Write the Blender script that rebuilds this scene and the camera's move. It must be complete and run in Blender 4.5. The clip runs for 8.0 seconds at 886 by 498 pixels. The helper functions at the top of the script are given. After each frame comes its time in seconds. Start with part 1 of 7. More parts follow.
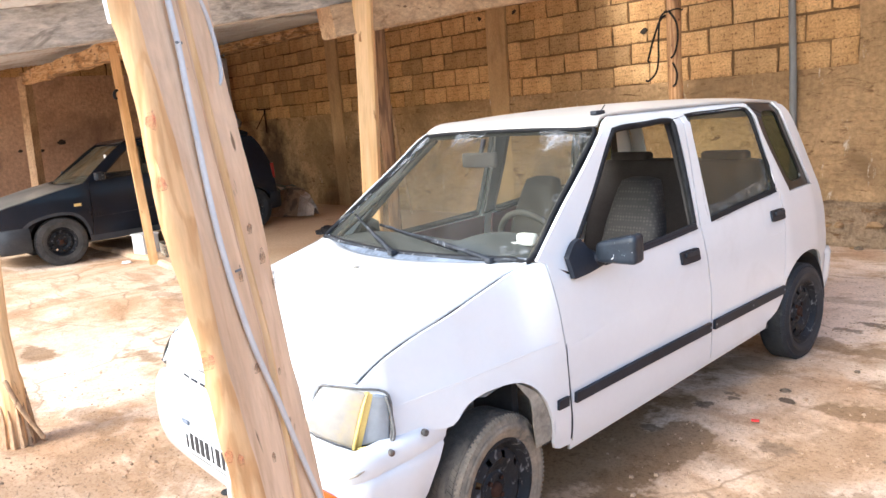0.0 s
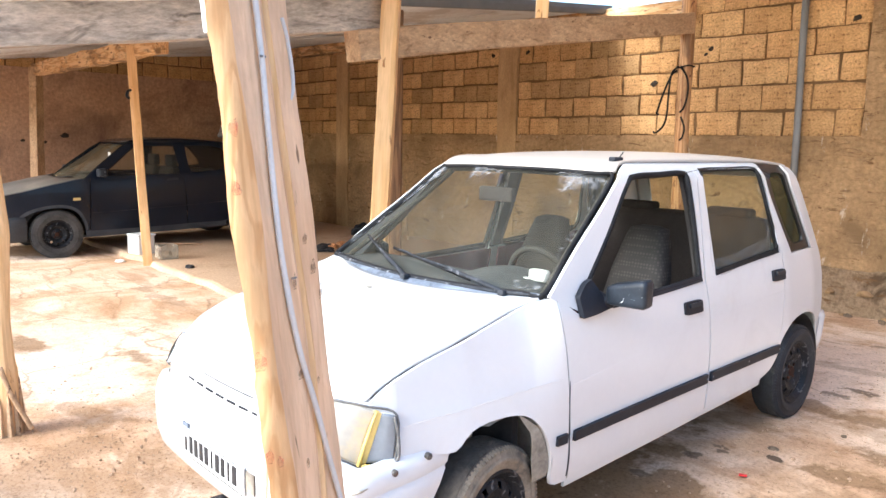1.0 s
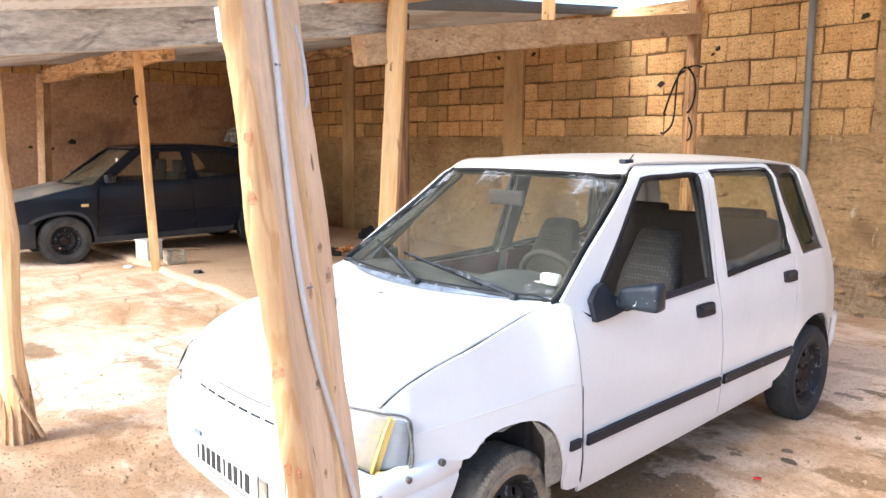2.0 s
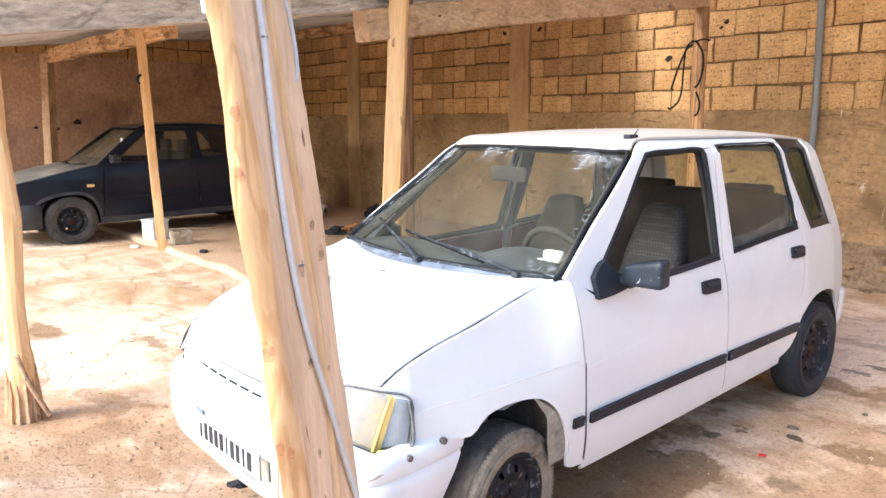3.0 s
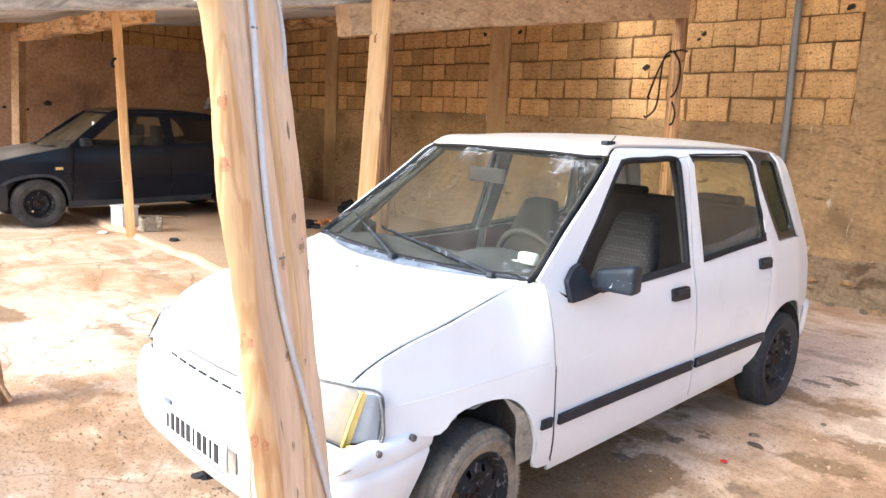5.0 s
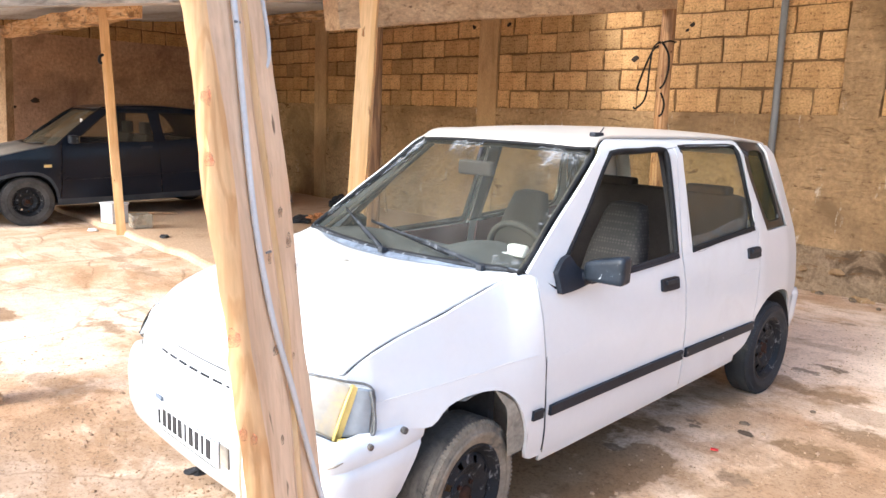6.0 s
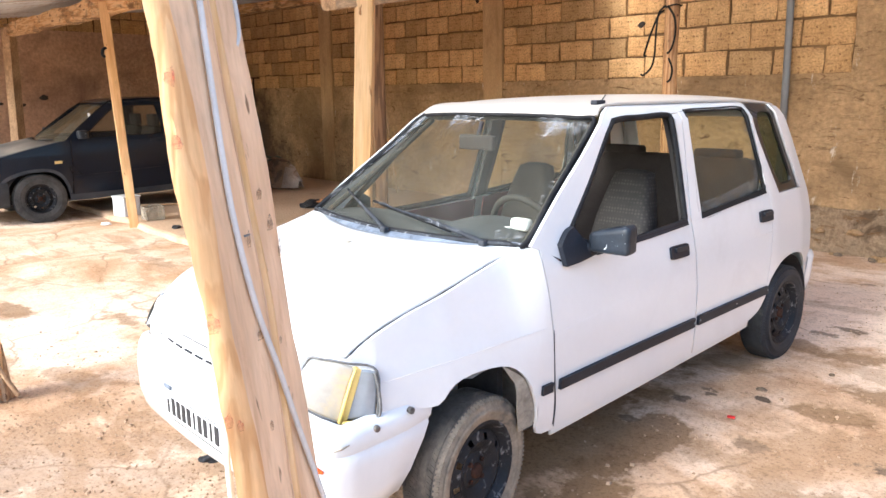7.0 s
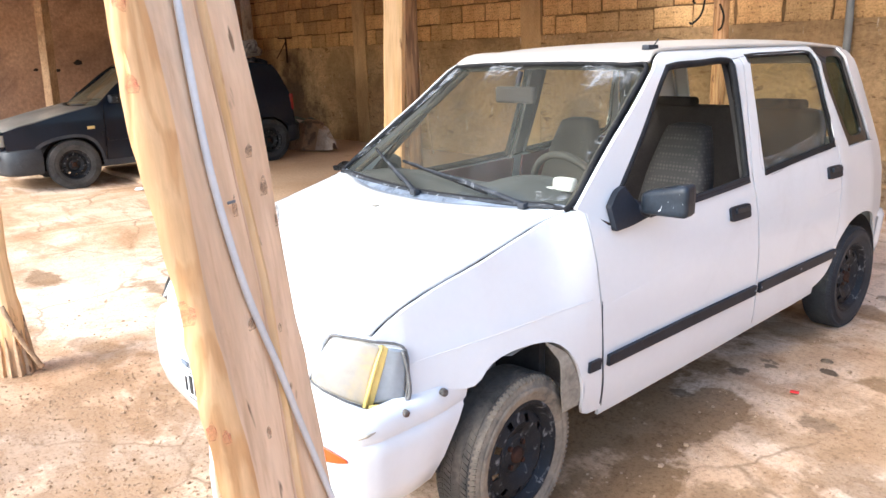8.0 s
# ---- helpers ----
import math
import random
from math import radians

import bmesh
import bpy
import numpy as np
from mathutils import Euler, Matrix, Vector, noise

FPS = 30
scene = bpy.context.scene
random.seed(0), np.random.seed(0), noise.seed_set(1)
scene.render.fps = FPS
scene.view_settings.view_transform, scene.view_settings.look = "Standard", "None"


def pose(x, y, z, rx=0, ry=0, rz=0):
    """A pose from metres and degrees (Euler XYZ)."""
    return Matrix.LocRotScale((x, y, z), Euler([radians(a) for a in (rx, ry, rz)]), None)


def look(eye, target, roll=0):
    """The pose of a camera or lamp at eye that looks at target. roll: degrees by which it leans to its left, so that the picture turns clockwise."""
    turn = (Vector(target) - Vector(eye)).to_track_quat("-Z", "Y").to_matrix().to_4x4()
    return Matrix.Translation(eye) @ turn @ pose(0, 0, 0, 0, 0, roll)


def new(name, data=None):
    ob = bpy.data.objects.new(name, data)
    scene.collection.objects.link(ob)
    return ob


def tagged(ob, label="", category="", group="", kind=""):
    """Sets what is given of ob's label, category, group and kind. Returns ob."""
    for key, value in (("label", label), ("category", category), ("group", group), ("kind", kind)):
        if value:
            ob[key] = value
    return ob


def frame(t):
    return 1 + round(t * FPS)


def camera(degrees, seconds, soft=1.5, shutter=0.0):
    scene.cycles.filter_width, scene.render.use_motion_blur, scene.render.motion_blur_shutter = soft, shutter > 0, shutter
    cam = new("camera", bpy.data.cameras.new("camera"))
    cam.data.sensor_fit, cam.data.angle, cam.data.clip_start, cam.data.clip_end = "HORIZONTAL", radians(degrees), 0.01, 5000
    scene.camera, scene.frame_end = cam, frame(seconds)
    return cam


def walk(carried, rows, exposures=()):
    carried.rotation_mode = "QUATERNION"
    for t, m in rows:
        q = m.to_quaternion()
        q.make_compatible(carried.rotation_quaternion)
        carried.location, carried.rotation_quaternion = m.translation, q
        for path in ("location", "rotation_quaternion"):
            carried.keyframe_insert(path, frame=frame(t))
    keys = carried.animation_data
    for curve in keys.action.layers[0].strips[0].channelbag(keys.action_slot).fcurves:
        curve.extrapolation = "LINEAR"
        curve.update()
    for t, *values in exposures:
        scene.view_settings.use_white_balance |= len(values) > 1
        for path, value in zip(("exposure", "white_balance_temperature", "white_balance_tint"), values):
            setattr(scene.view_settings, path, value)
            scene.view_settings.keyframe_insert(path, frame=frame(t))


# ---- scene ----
cam = camera(61.2, 8.0)
PATH = [
    (0, (2.341, -1.696, 1.443), (0.863, -0.395, 1.091), -4.4),
    (0.2, (2.314, -1.721, 1.452), (0.832, -0.423, 1.106), -3.0),
    (0.5, (2.278, -1.779, 1.452), (0.795, -0.475, 1.131), -1.0),
    (1, (2.307, -1.809, 1.447), (0.846, -0.472, 1.172), 1.2),
    (1.5, (2.293, -1.823, 1.457), (0.826, -0.487, 1.205), 0.9),
    (3, (2.282, -1.78, 1.448), (0.802, -0.475, 1.121), 0.2),
    (3.5, (2.281, -1.775, 1.463), (0.817, -0.453, 1.135), 0.9),
    (4, (2.282, -1.776, 1.459), (0.833, -0.437, 1.132), 1.7),
    (4.5, (2.276, -1.798, 1.45), (0.841, -0.444, 1.125), 2.6),
    (6, (2.288, -1.794, 1.448), (0.877, -0.42, 1.103), 2.2),
    (6.5, (2.297, -1.773, 1.44), (0.878, -0.412, 1.074), 0.8),
    (7, (2.301, -1.731, 1.436), (0.866, -0.396, 1.035), -0.6),
    (7.5, (2.275, -1.634, 1.418), (0.812, -0.344, 0.974), -1.6),
    (7.8, (2.227, -1.579, 1.414), (0.745, -0.323, 0.939), -2.0),
    (8, (2.131, -1.562, 1.395), (0.645, -0.32, 0.896), -1.8),
]
walk(cam, [(t, look(eye, target, roll)) for t, eye, target, roll in PATH], [(0.0, 2.06, 5700, 5.5), (8.0, 2.06, 5700, 5.5)])

# ---------------------------------------------------------------- light
world = bpy.data.worlds.new("sky_world")
scene.world = world
world.use_nodes = True
wn = world.node_tree
sky = wn.nodes.new("ShaderNodeTexSky")
sky.sky_type = 'NISHITA'
sky.sun_disc = False
sky.sun_elevation = radians(34)
sky.sun_rotation = radians(192)
sky.dust_density = 3.0
wn.nodes["Background"].inputs[1].default_value = 0.15
wn.links.new(sky.outputs[0], wn.nodes["Background"].inputs[0])
sun_data = bpy.data.lights.new("sun", 'SUN')
sun_data.energy = 0.75
sun_data.angle = radians(18)
sun_data.color = (1.0, 0.965, 0.91)
sun_ob = new("sun", sun_data)
sun_ob.matrix_world = look((-2.1, -10.0, 6.9), (0, 0, 0))

# ---------------------------------------------------------------- materials


def ramp_node(nt, stops):
    r = nt.nodes.new("ShaderNodeValToRGB")
    el = r.color_ramp.elements
    while len(el) < len(stops):
        el.new(0.5)
    for e, (p, c) in zip(el, stops):
        e.position = p
        e.color = (*c, 1)
    return r


def coords(nt, scale=(1, 1, 1), world_space=False):
    m = nt.nodes.new("ShaderNodeMapping")
    m.inputs["Scale"].default_value = scale
    if world_space:
        g = nt.nodes.new("ShaderNodeNewGeometry")
        nt.links.new(g.outputs["Position"], m.inputs["Vector"])
    else:
        t = nt.nodes.new("ShaderNodeTexCoord")
        nt.links.new(t.outputs["Object"], m.inputs["Vector"])
    return m


def noise_node(nt, vec, scale, detail=6.0, rough=0.6, distort=0.0):
    n = nt.nodes.new("ShaderNodeTexNoise")
    n.inputs["Scale"].default_value = scale
    n.inputs["Detail"].default_value = detail
    n.inputs["Roughness"].default_value = rough
    n.inputs["Distortion"].default_value = distort
    nt.links.new(vec.outputs[0], n.inputs["Vector"])
    return n


def mixc(nt, a, b, fac, mode='MIX'):
    m = nt.nodes.new("ShaderNodeMix")
    m.data_type = 'RGBA'
    m.blend_type = mode
    for sock, v in ((m.inputs[6], a), (m.inputs[7], b)):
        if isinstance(v, tuple):
            sock.default_value = (*v, 1)
        else:
            nt.links.new(v, sock)
    if isinstance(fac, float):
        m.inputs[0].default_value = fac
    else:
        nt.links.new(fac, m.inputs[0])
    return m.outputs[2]


def bump_node(nt, height, strength, distance):
    b = nt.nodes.new("ShaderNodeBump")
    b.inputs["Strength"].default_value = strength
    b.inputs["Distance"].default_value = distance
    nt.links.new(height, b.inputs["Height"])
    return b


def base_mat(name):
    m = bpy.data.materials.new(name)
    m.use_nodes = True
    return m, m.node_tree, m.node_tree.nodes["Principled BSDF"]


def surface(name, dark, light, rough=0.8, big=1.5, fine=30.0, bump=0.3, dist=0.004, scale=(1, 1, 1),
            stain=None, stain_scale=0.7, stain_pos=(0.5, 0.62), metal=0.0, vary=0.0, world_space=False, coat=0.0, spec=0.5, grain=(0.72, 1.1), blot=None, blot_scale=(3, 3, 3), blot_pos=(0.6, 0.7)):
    """Two-scale surface: broad tone from dark to light, fine grain, optional stains and per-object variation."""
    m, nt, p = base_mat(name)
    c = coords(nt, scale, world_space)
    n1 = noise_node(nt, c, big, 5, 0.6, 0.3)
    n2 = noise_node(nt, c, fine, 6, 0.7)
    r = ramp_node(nt, [(0.3, dark), (0.7, light)])
    nt.links.new(n1.outputs[0], r.inputs[0])
    r2 = ramp_node(nt, [(0.3, (grain[0],) * 3), (0.7, (grain[1],) * 3)])
    nt.links.new(n2.outputs[0], r2.inputs[0])
    col = mixc(nt, r.outputs[0], r2.outputs[0], 1.0, 'MULTIPLY')
    if stain:
        n3 = noise_node(nt, c, stain_scale, 7, 0.62, 0.8)
        r3 = ramp_node(nt, [(stain_pos[0], (0, 0, 0)), (stain_pos[1], (1, 1, 1))])
        nt.links.new(n3.outputs[0], r3.inputs[0])
        col = mixc(nt, col, stain, r3.outputs[0])
    if blot:
        cb = coords(nt, blot_scale, world_space)
        nb = noise_node(nt, cb, 1.0, 8, 0.68, 0.3)
        rb = ramp_node(nt, [(blot_pos[0], (0, 0, 0)), (blot_pos[1], (1, 1, 1))])
        nt.links.new(nb.outputs[0], rb.inputs[0])
        col = mixc(nt, col, blot, rb.outputs[0])
    if vary:
        oi = nt.nodes.new("ShaderNodeObjectInfo")
        r4 = ramp_node(nt, [(0.0, (1 - vary,) * 3), (0.5, (1, 1 - vary * 0.25, 1 - vary * 0.5)), (1.0, (1 + vary * 0.5,) * 3)])
        nt.links.new(oi.outputs["Random"], r4.inputs[0])
        col = mixc(nt, col, r4.outputs[0], 1.0, 'MULTIPLY')
    nt.links.new(col, p.inputs["Base Color"])
    b = bump_node(nt, n2.outputs[0], bump, dist)
    nt.links.new(b.outputs[0], p.inputs["Normal"])
    p.inputs["Roughness"].default_value = rough
    p.inputs["Metallic"].default_value = metal
    p.inputs["Coat Weight"].default_value = coat
    p.inputs["Specular IOR Level"].default_value = spec
    return m


def wood(name, pale, dark, knot, ring=9.0, rough=0.75, grime=(0.25, 0.17, 0.10), grime_pos=(0.62, 0.72), fibre=0.9, knots=(0.70, 0.78)):
    """Sawn or hewn timber with grain along the object's z."""
    m, nt, p = base_mat(name)
    c = coords(nt, (1, 1, 0.07))
    w = nt.nodes.new("ShaderNodeTexWave")
    w.wave_type, w.bands_direction = 'BANDS', 'X'
    w.inputs["Scale"].default_value = ring
    w.inputs["Distortion"].default_value = 9.0
    w.inputs["Detail"].default_value = 3.0
    w.inputs["Detail Scale"].default_value = 1.6
    nt.links.new(c.outputs[0], w.inputs["Vector"])
    r = ramp_node(nt, [(0.1, dark), (0.55, pale), (1.0, pale)])
    nt.links.new(w.outputs["Fac"], r.inputs[0])
    n2 = noise_node(nt, c, 90, 4, 0.6)
    r2 = ramp_node(nt, [(0.3, (0.82, 0.78, 0.72)), (0.65, (1.05, 1.05, 1.05))])
    nt.links.new(n2.outputs[0], r2.inputs[0])
    col = mixc(nt, r.outputs[0], r2.outputs[0], fibre, 'MULTIPLY')
    cs = coords(nt, (1, 1, 0.045))
    ns = noise_node(nt, cs, 34, 6, 0.7, 0.7)
    rs = ramp_node(nt, [(0.34, (0.70, 0.60, 0.50)), (0.44, (0.97, 0.95, 0.93)), (0.70, (1.05, 1.06, 1.07))])
    nt.links.new(ns.outputs[0], rs.inputs[0])
    col = mixc(nt, col, rs.outputs[0], 0.45, 'MULTIPLY')
    c2 = coords(nt, (1, 1, 0.35))
    n3 = noise_node(nt, c2, 26, 3, 0.5, 0.4)
    r3 = ramp_node(nt, [(knots[0], (0, 0, 0)), (knots[1], (1, 1, 1))])
    nt.links.new(n3.outputs[0], r3.inputs[0])
    col = mixc(nt, col, knot, r3.outputs[0])
    n4 = noise_node(nt, c2, 5, 6, 0.65, 0.6)
    r4 = ramp_node(nt, [(grime_pos[0], (0, 0, 0)), (grime_pos[1], (0.8, 0.8, 0.8))])
    nt.links.new(n4.outputs[0], r4.inputs[0])
    col = mixc(nt, col, grime, r4.outputs[0])
    nt.links.new(col, p.inputs["Base Color"])
    h = mixc(nt, w.outputs["Color"], n2.outputs["Color"], 0.6)
    b = bump_node(nt, h, 0.35, 0.004)
    nt.links.new(b.outputs[0], p.inputs["Normal"])
    p.inputs["Roughness"].default_value = rough
    return m


def plain(name, col, rough=0.5, metal=0.0, coat=0.0, grain=0.12, spec=0.5):
    return surface(name, tuple(v * (1 - grain) for v in col), tuple(min(1, v * (1 + grain)) for v in col), rough, 6.0, 120.0, 0.12, 0.001, metal=metal, coat=coat, spec=spec, grain=(0.92, 1.04))


def glass(name, tint, dusty, dust_amount, gloss=0.03, edge=0.40):
    """Thin pane: clear tinted body, mirror gloss by Fresnel, dust in patches."""
    m = bpy.data.materials.new(name)
    m.use_nodes = True
    nt = m.node_tree
    nt.nodes.remove(nt.nodes["Principled BSDF"])
    out = nt.nodes["Material Output"]
    tr = nt.nodes.new("ShaderNodeBsdfTransparent")
    tr.inputs[0].default_value = (*tint, 1)
    gl = nt.nodes.new("ShaderNodeBsdfGlossy")
    gl.inputs["Roughness"].default_value = gloss
    lw = nt.nodes.new("ShaderNodeLayerWeight")
    lw.inputs[0].default_value = 0.25
    fr = nt.nodes.new("ShaderNodeMapRange")
    fr.inputs[3].default_value, fr.inputs[4].default_value = 0.02, edge
    nt.links.new(lw.outputs["Facing"], fr.inputs[0])
    mx = nt.nodes.new("ShaderNodeMixShader")
    nt.links.new(fr.outputs[0], mx.inputs[0])
    nt.links.new(tr.outputs[0], mx.inputs[1])
    nt.links.new(gl.outputs[0], mx.inputs[2])
    df = nt.nodes.new("ShaderNodeBsdfDiffuse")
    df.inputs[0].default_value = (*dusty, 1)
    c = coords(nt)
    n = noise_node(nt, c, 4.0, 8, 0.7, 0.5)
    mr = nt.nodes.new("ShaderNodeMapRange")
    mr.inputs[1].default_value, mr.inputs[2].default_value = 0.35, 0.8
    mr.inputs[3].default_value, mr.inputs[4].default_value = dust_amount * 0.4, dust_amount * 1.6
    nt.links.new(n.outputs[0], mr.inputs[0])
    m2 = nt.nodes.new("ShaderNodeMixShader")
    nt.links.new(mr.outputs[0], m2.inputs[0])
    nt.links.new(mx.outputs[0], m2.inputs[1])
    nt.links.new(df.outputs[0], m2.inputs[2])
    nt.links.new(m2.outputs[0], out.inputs[0])
    return m


def streaky_sealant():
    """Wiped white sealant on glass: hazy streaks with clear gaps."""
    m = bpy.data.materials.new("whitish_sealant")
    m.use_nodes = True
    nt = m.node_tree
    p = nt.nodes["Principled BSDF"]
    p.inputs["Base Color"].default_value = (0.78, 0.80, 0.84, 1)
    p.inputs["Roughness"].default_value = 0.5
    c = coords(nt, (55, 14, 14))
    n = noise_node(nt, c, 1.0, 6, 0.7, 1.2)
    mr = nt.nodes.new("ShaderNodeMapRange")
    mr.inputs[1].default_value, mr.inputs[2].default_value = 0.42, 0.72
    mr.inputs[3].default_value, mr.inputs[4].default_value = 0.0, 0.15
    nt.links.new(n.outputs[0], mr.inputs[0])
    nt.links.new(mr.outputs[0], p.inputs["Alpha"])
    return m


def gouged(m):
    """Trowel drags and torn pits over a plaster: short level scars, darker and sunk."""
    nt = m.node_tree
    p = nt.nodes["Principled BSDF"]
    col, nor = p.inputs["Base Color"].links[0].from_socket, p.inputs["Normal"].links[0].from_socket
    c = coords(nt, (2.6, 2.6, 8.0), True)
    n = noise_node(nt, c, 1.7, 9, 0.72, 0.9)
    r = ramp_node(nt, [(0.36, (1, 1, 1)), (0.43, (0, 0, 0))])
    nt.links.new(n.outputs[0], r.inputs[0])
    nt.links.new(mixc(nt, col, (0.21, 0.12, 0.055), r.outputs[0]), p.inputs["Base Color"])
    b = bump_node(nt, n.outputs[0], 1.0, 0.05)
    nt.links.new(nor, b.inputs["Normal"])
    nt.links.new(b.outputs[0], p.inputs["Normal"])
    return m


def woven_seat():
    """Dark seat cloth with a net of pale dots."""
    m, nt, p = base_mat("netted_seat_cloth")
    c = coords(nt)
    v = nt.nodes.new("ShaderNodeTexVoronoi")
    v.inputs["Scale"].default_value = 62.0
    v.inputs["Randomness"].default_value = 0.15
    nt.links.new(c.outputs[0], v.inputs["Vector"])
    r = ramp_node(nt, [(0.22, (0.046, 0.038, 0.036)), (0.46, (0.017, 0.014, 0.014))])
    nt.links.new(v.outputs["Distance"], r.inputs[0])
    n = noise_node(nt, c, 5.0, 4, 0.6)
    r2 = ramp_node(nt, [(0.35, (0.55, 0.55, 0.55)), (0.65, (1, 1, 1))])
    nt.links.new(n.outputs[0], r2.inputs[0])
    nt.links.new(mixc(nt, r.outputs[0], r2.outputs[0], 1.0, 'MULTIPLY'), p.inputs["Base Color"])
    p.inputs["Roughness"].default_value = 0.8
    return m


GROUND_STAINS_SHADE = [
    # x, y, radius along x, radius along y, strength: grit, damp soil, oil, painted shade
    (-0.75, -0.85, 1.05, 0.75, 0.5), (-1.75, -0.62, 0.42, 0.12, 0.5), (-3.44, -0.50, 0.30, 0.12, 0.8), (-2.7, -0.02, 0.30, 0.10, 0.7), (-4.6, 0.9, 0.7, 0.12, 0.5),
    # beside and under the car the brown blots also hold its shade
    (0.35, 0.75, 0.50, 0.95, 0.9), (0.72, 0.42, 0.34, 0.46, 1.0), (0.62, 0.95, 0.26, 0.42, 0.9), (1.05, 0.55, 0.30, 0.20, 0.75), (1.55, 2.0, 0.34, 0.10, 0.45), (1.15, 2.15, 0.22, 0.08, 0.6), (1.16, 1.72, 0.24, 0.13, 0.85), (0.66, 2.62, 0.45, 0.13, 0.7), (0.95, 2.62, 0.30, 0.14, 0.8), (0.62, 2.05, 0.30, 0.14, 0.6), (1.9, 3.6, 0.7, 0.14, 0.15),
    (1.35, 0.9, 0.50, 0.30, 0.7), (1.26, 2.14, 0.40, 0.14, 0.85),  (1.30, 2.45, 0.5, 0.16, 0.45), (0.55, 3.6, 0.4, 0.10, 0.35), (1.38, 1.50, 0.45, 0.40, 0.5), (1.15, 1.05, 0.50, 0.35, 0.5), (1.6, 2.9, 0.6, 0.10, 0.2), (1.4, 1.1, 0.9, 0.9, 0.25), (1.75, 0.75, 0.5, 0.35, 0.5)]
# pale dust that also paints stronger light on the ground into its colour
LIT_DUST = [(0.72, 3.75, 0.75, 1.2, 0.8), (0.50, 2.85, 0.40, 0.30, 0.6), (1.25, 2.35, 0.5, 0.22, 0.5), (-2.6, -0.45, 0.95, 0.36, 0.7), (-3.5, -0.2, 1.1, 0.4, 0.5)]
OIL_SPOTS = [(0.86, 1.69, 0.05, 0.035, 1.0), (1.49, 1.36, 0.09, 0.05, 0.8), (0.64, 1.62, 0.06, 0.03, 0.7), (0.58, 1.44, 0.07, 0.045, 0.8), (0.65, 1.58, 0.05, 0.03, 0.8), (0.77, 3.12, 0.12, 0.06, 0.8), (0.69, 2.95, 0.10, 0.06, 0.7), (0.50, 1.10, 0.06, 0.04, 0.7), (1.02, 1.21, 0.09, 0.06, 0.5), (0.45, 4.4, 0.09, 0.05, 0.6)]


def blot_mask(nt, pos, spots, wobble, upright=False, soft=0.30):
    """Soft-edged blots at given places on the ground, or on a wall along x, frayed by noise."""
    total = None
    n = noise_node(nt, pos, wobble, 6, 0.65)
    for x, y, rx, ry, k in spots:
        m = nt.nodes.new("ShaderNodeMapping")
        m.vector_type = 'TEXTURE'
        m.inputs["Location"].default_value = (x, 0, y) if upright else (x, y, 0)
        m.inputs["Scale"].default_value = (rx, 1000, ry) if upright else (rx, ry, 1000)
        nt.links.new(pos.outputs[0], m.inputs["Vector"])
        d = nt.nodes.new("ShaderNodeVectorMath")
        d.operation = 'LENGTH'
        nt.links.new(m.outputs[0], d.inputs[0])
        a = nt.nodes.new("ShaderNodeMath")
        a.operation = 'MULTIPLY_ADD'
        nt.links.new(n.outputs[0], a.inputs[0])
        a.inputs[1].default_value = 3.4
        nt.links.new(d.outputs["Value"], a.inputs[2])
        r = nt.nodes.new("ShaderNodeMapRange")
        r.inputs[1].default_value, r.inputs[2].default_value = 2.26 + soft, 2.26
        r.inputs[3].default_value, r.inputs[4].default_value = 0.0, k
        nt.links.new(a.outputs[0], r.inputs[0])
        if total is None:
            total = r.outputs[0]
        else:
            q = nt.nodes.new("ShaderNodeMath")
            q.operation = 'MAXIMUM'
            nt.links.new(total, q.inputs[0])
            nt.links.new(r.outputs[0], q.inputs[1])
            total = q.outputs[0]
    return total


def dark_blotted(m):
    """Two soft dark blots low on the plaster behind the dark car's tail."""
    nt = m.node_tree
    p = nt.nodes["Principled BSDF"]
    col = p.inputs["Base Color"].links[0].from_socket
    mask = blot_mask(nt, coords(nt, (1, 1, 1), True), [(-10.3, 0.62, 0.62, 0.62, 0.85), (-10.1, 0.25, 0.75, 0.40, 0.8)], 2.5, True, 1.1)
    nt.links.new(mixc(nt, col, (0.045, 0.032, 0.025), mask), p.inputs["Base Color"])
    return m


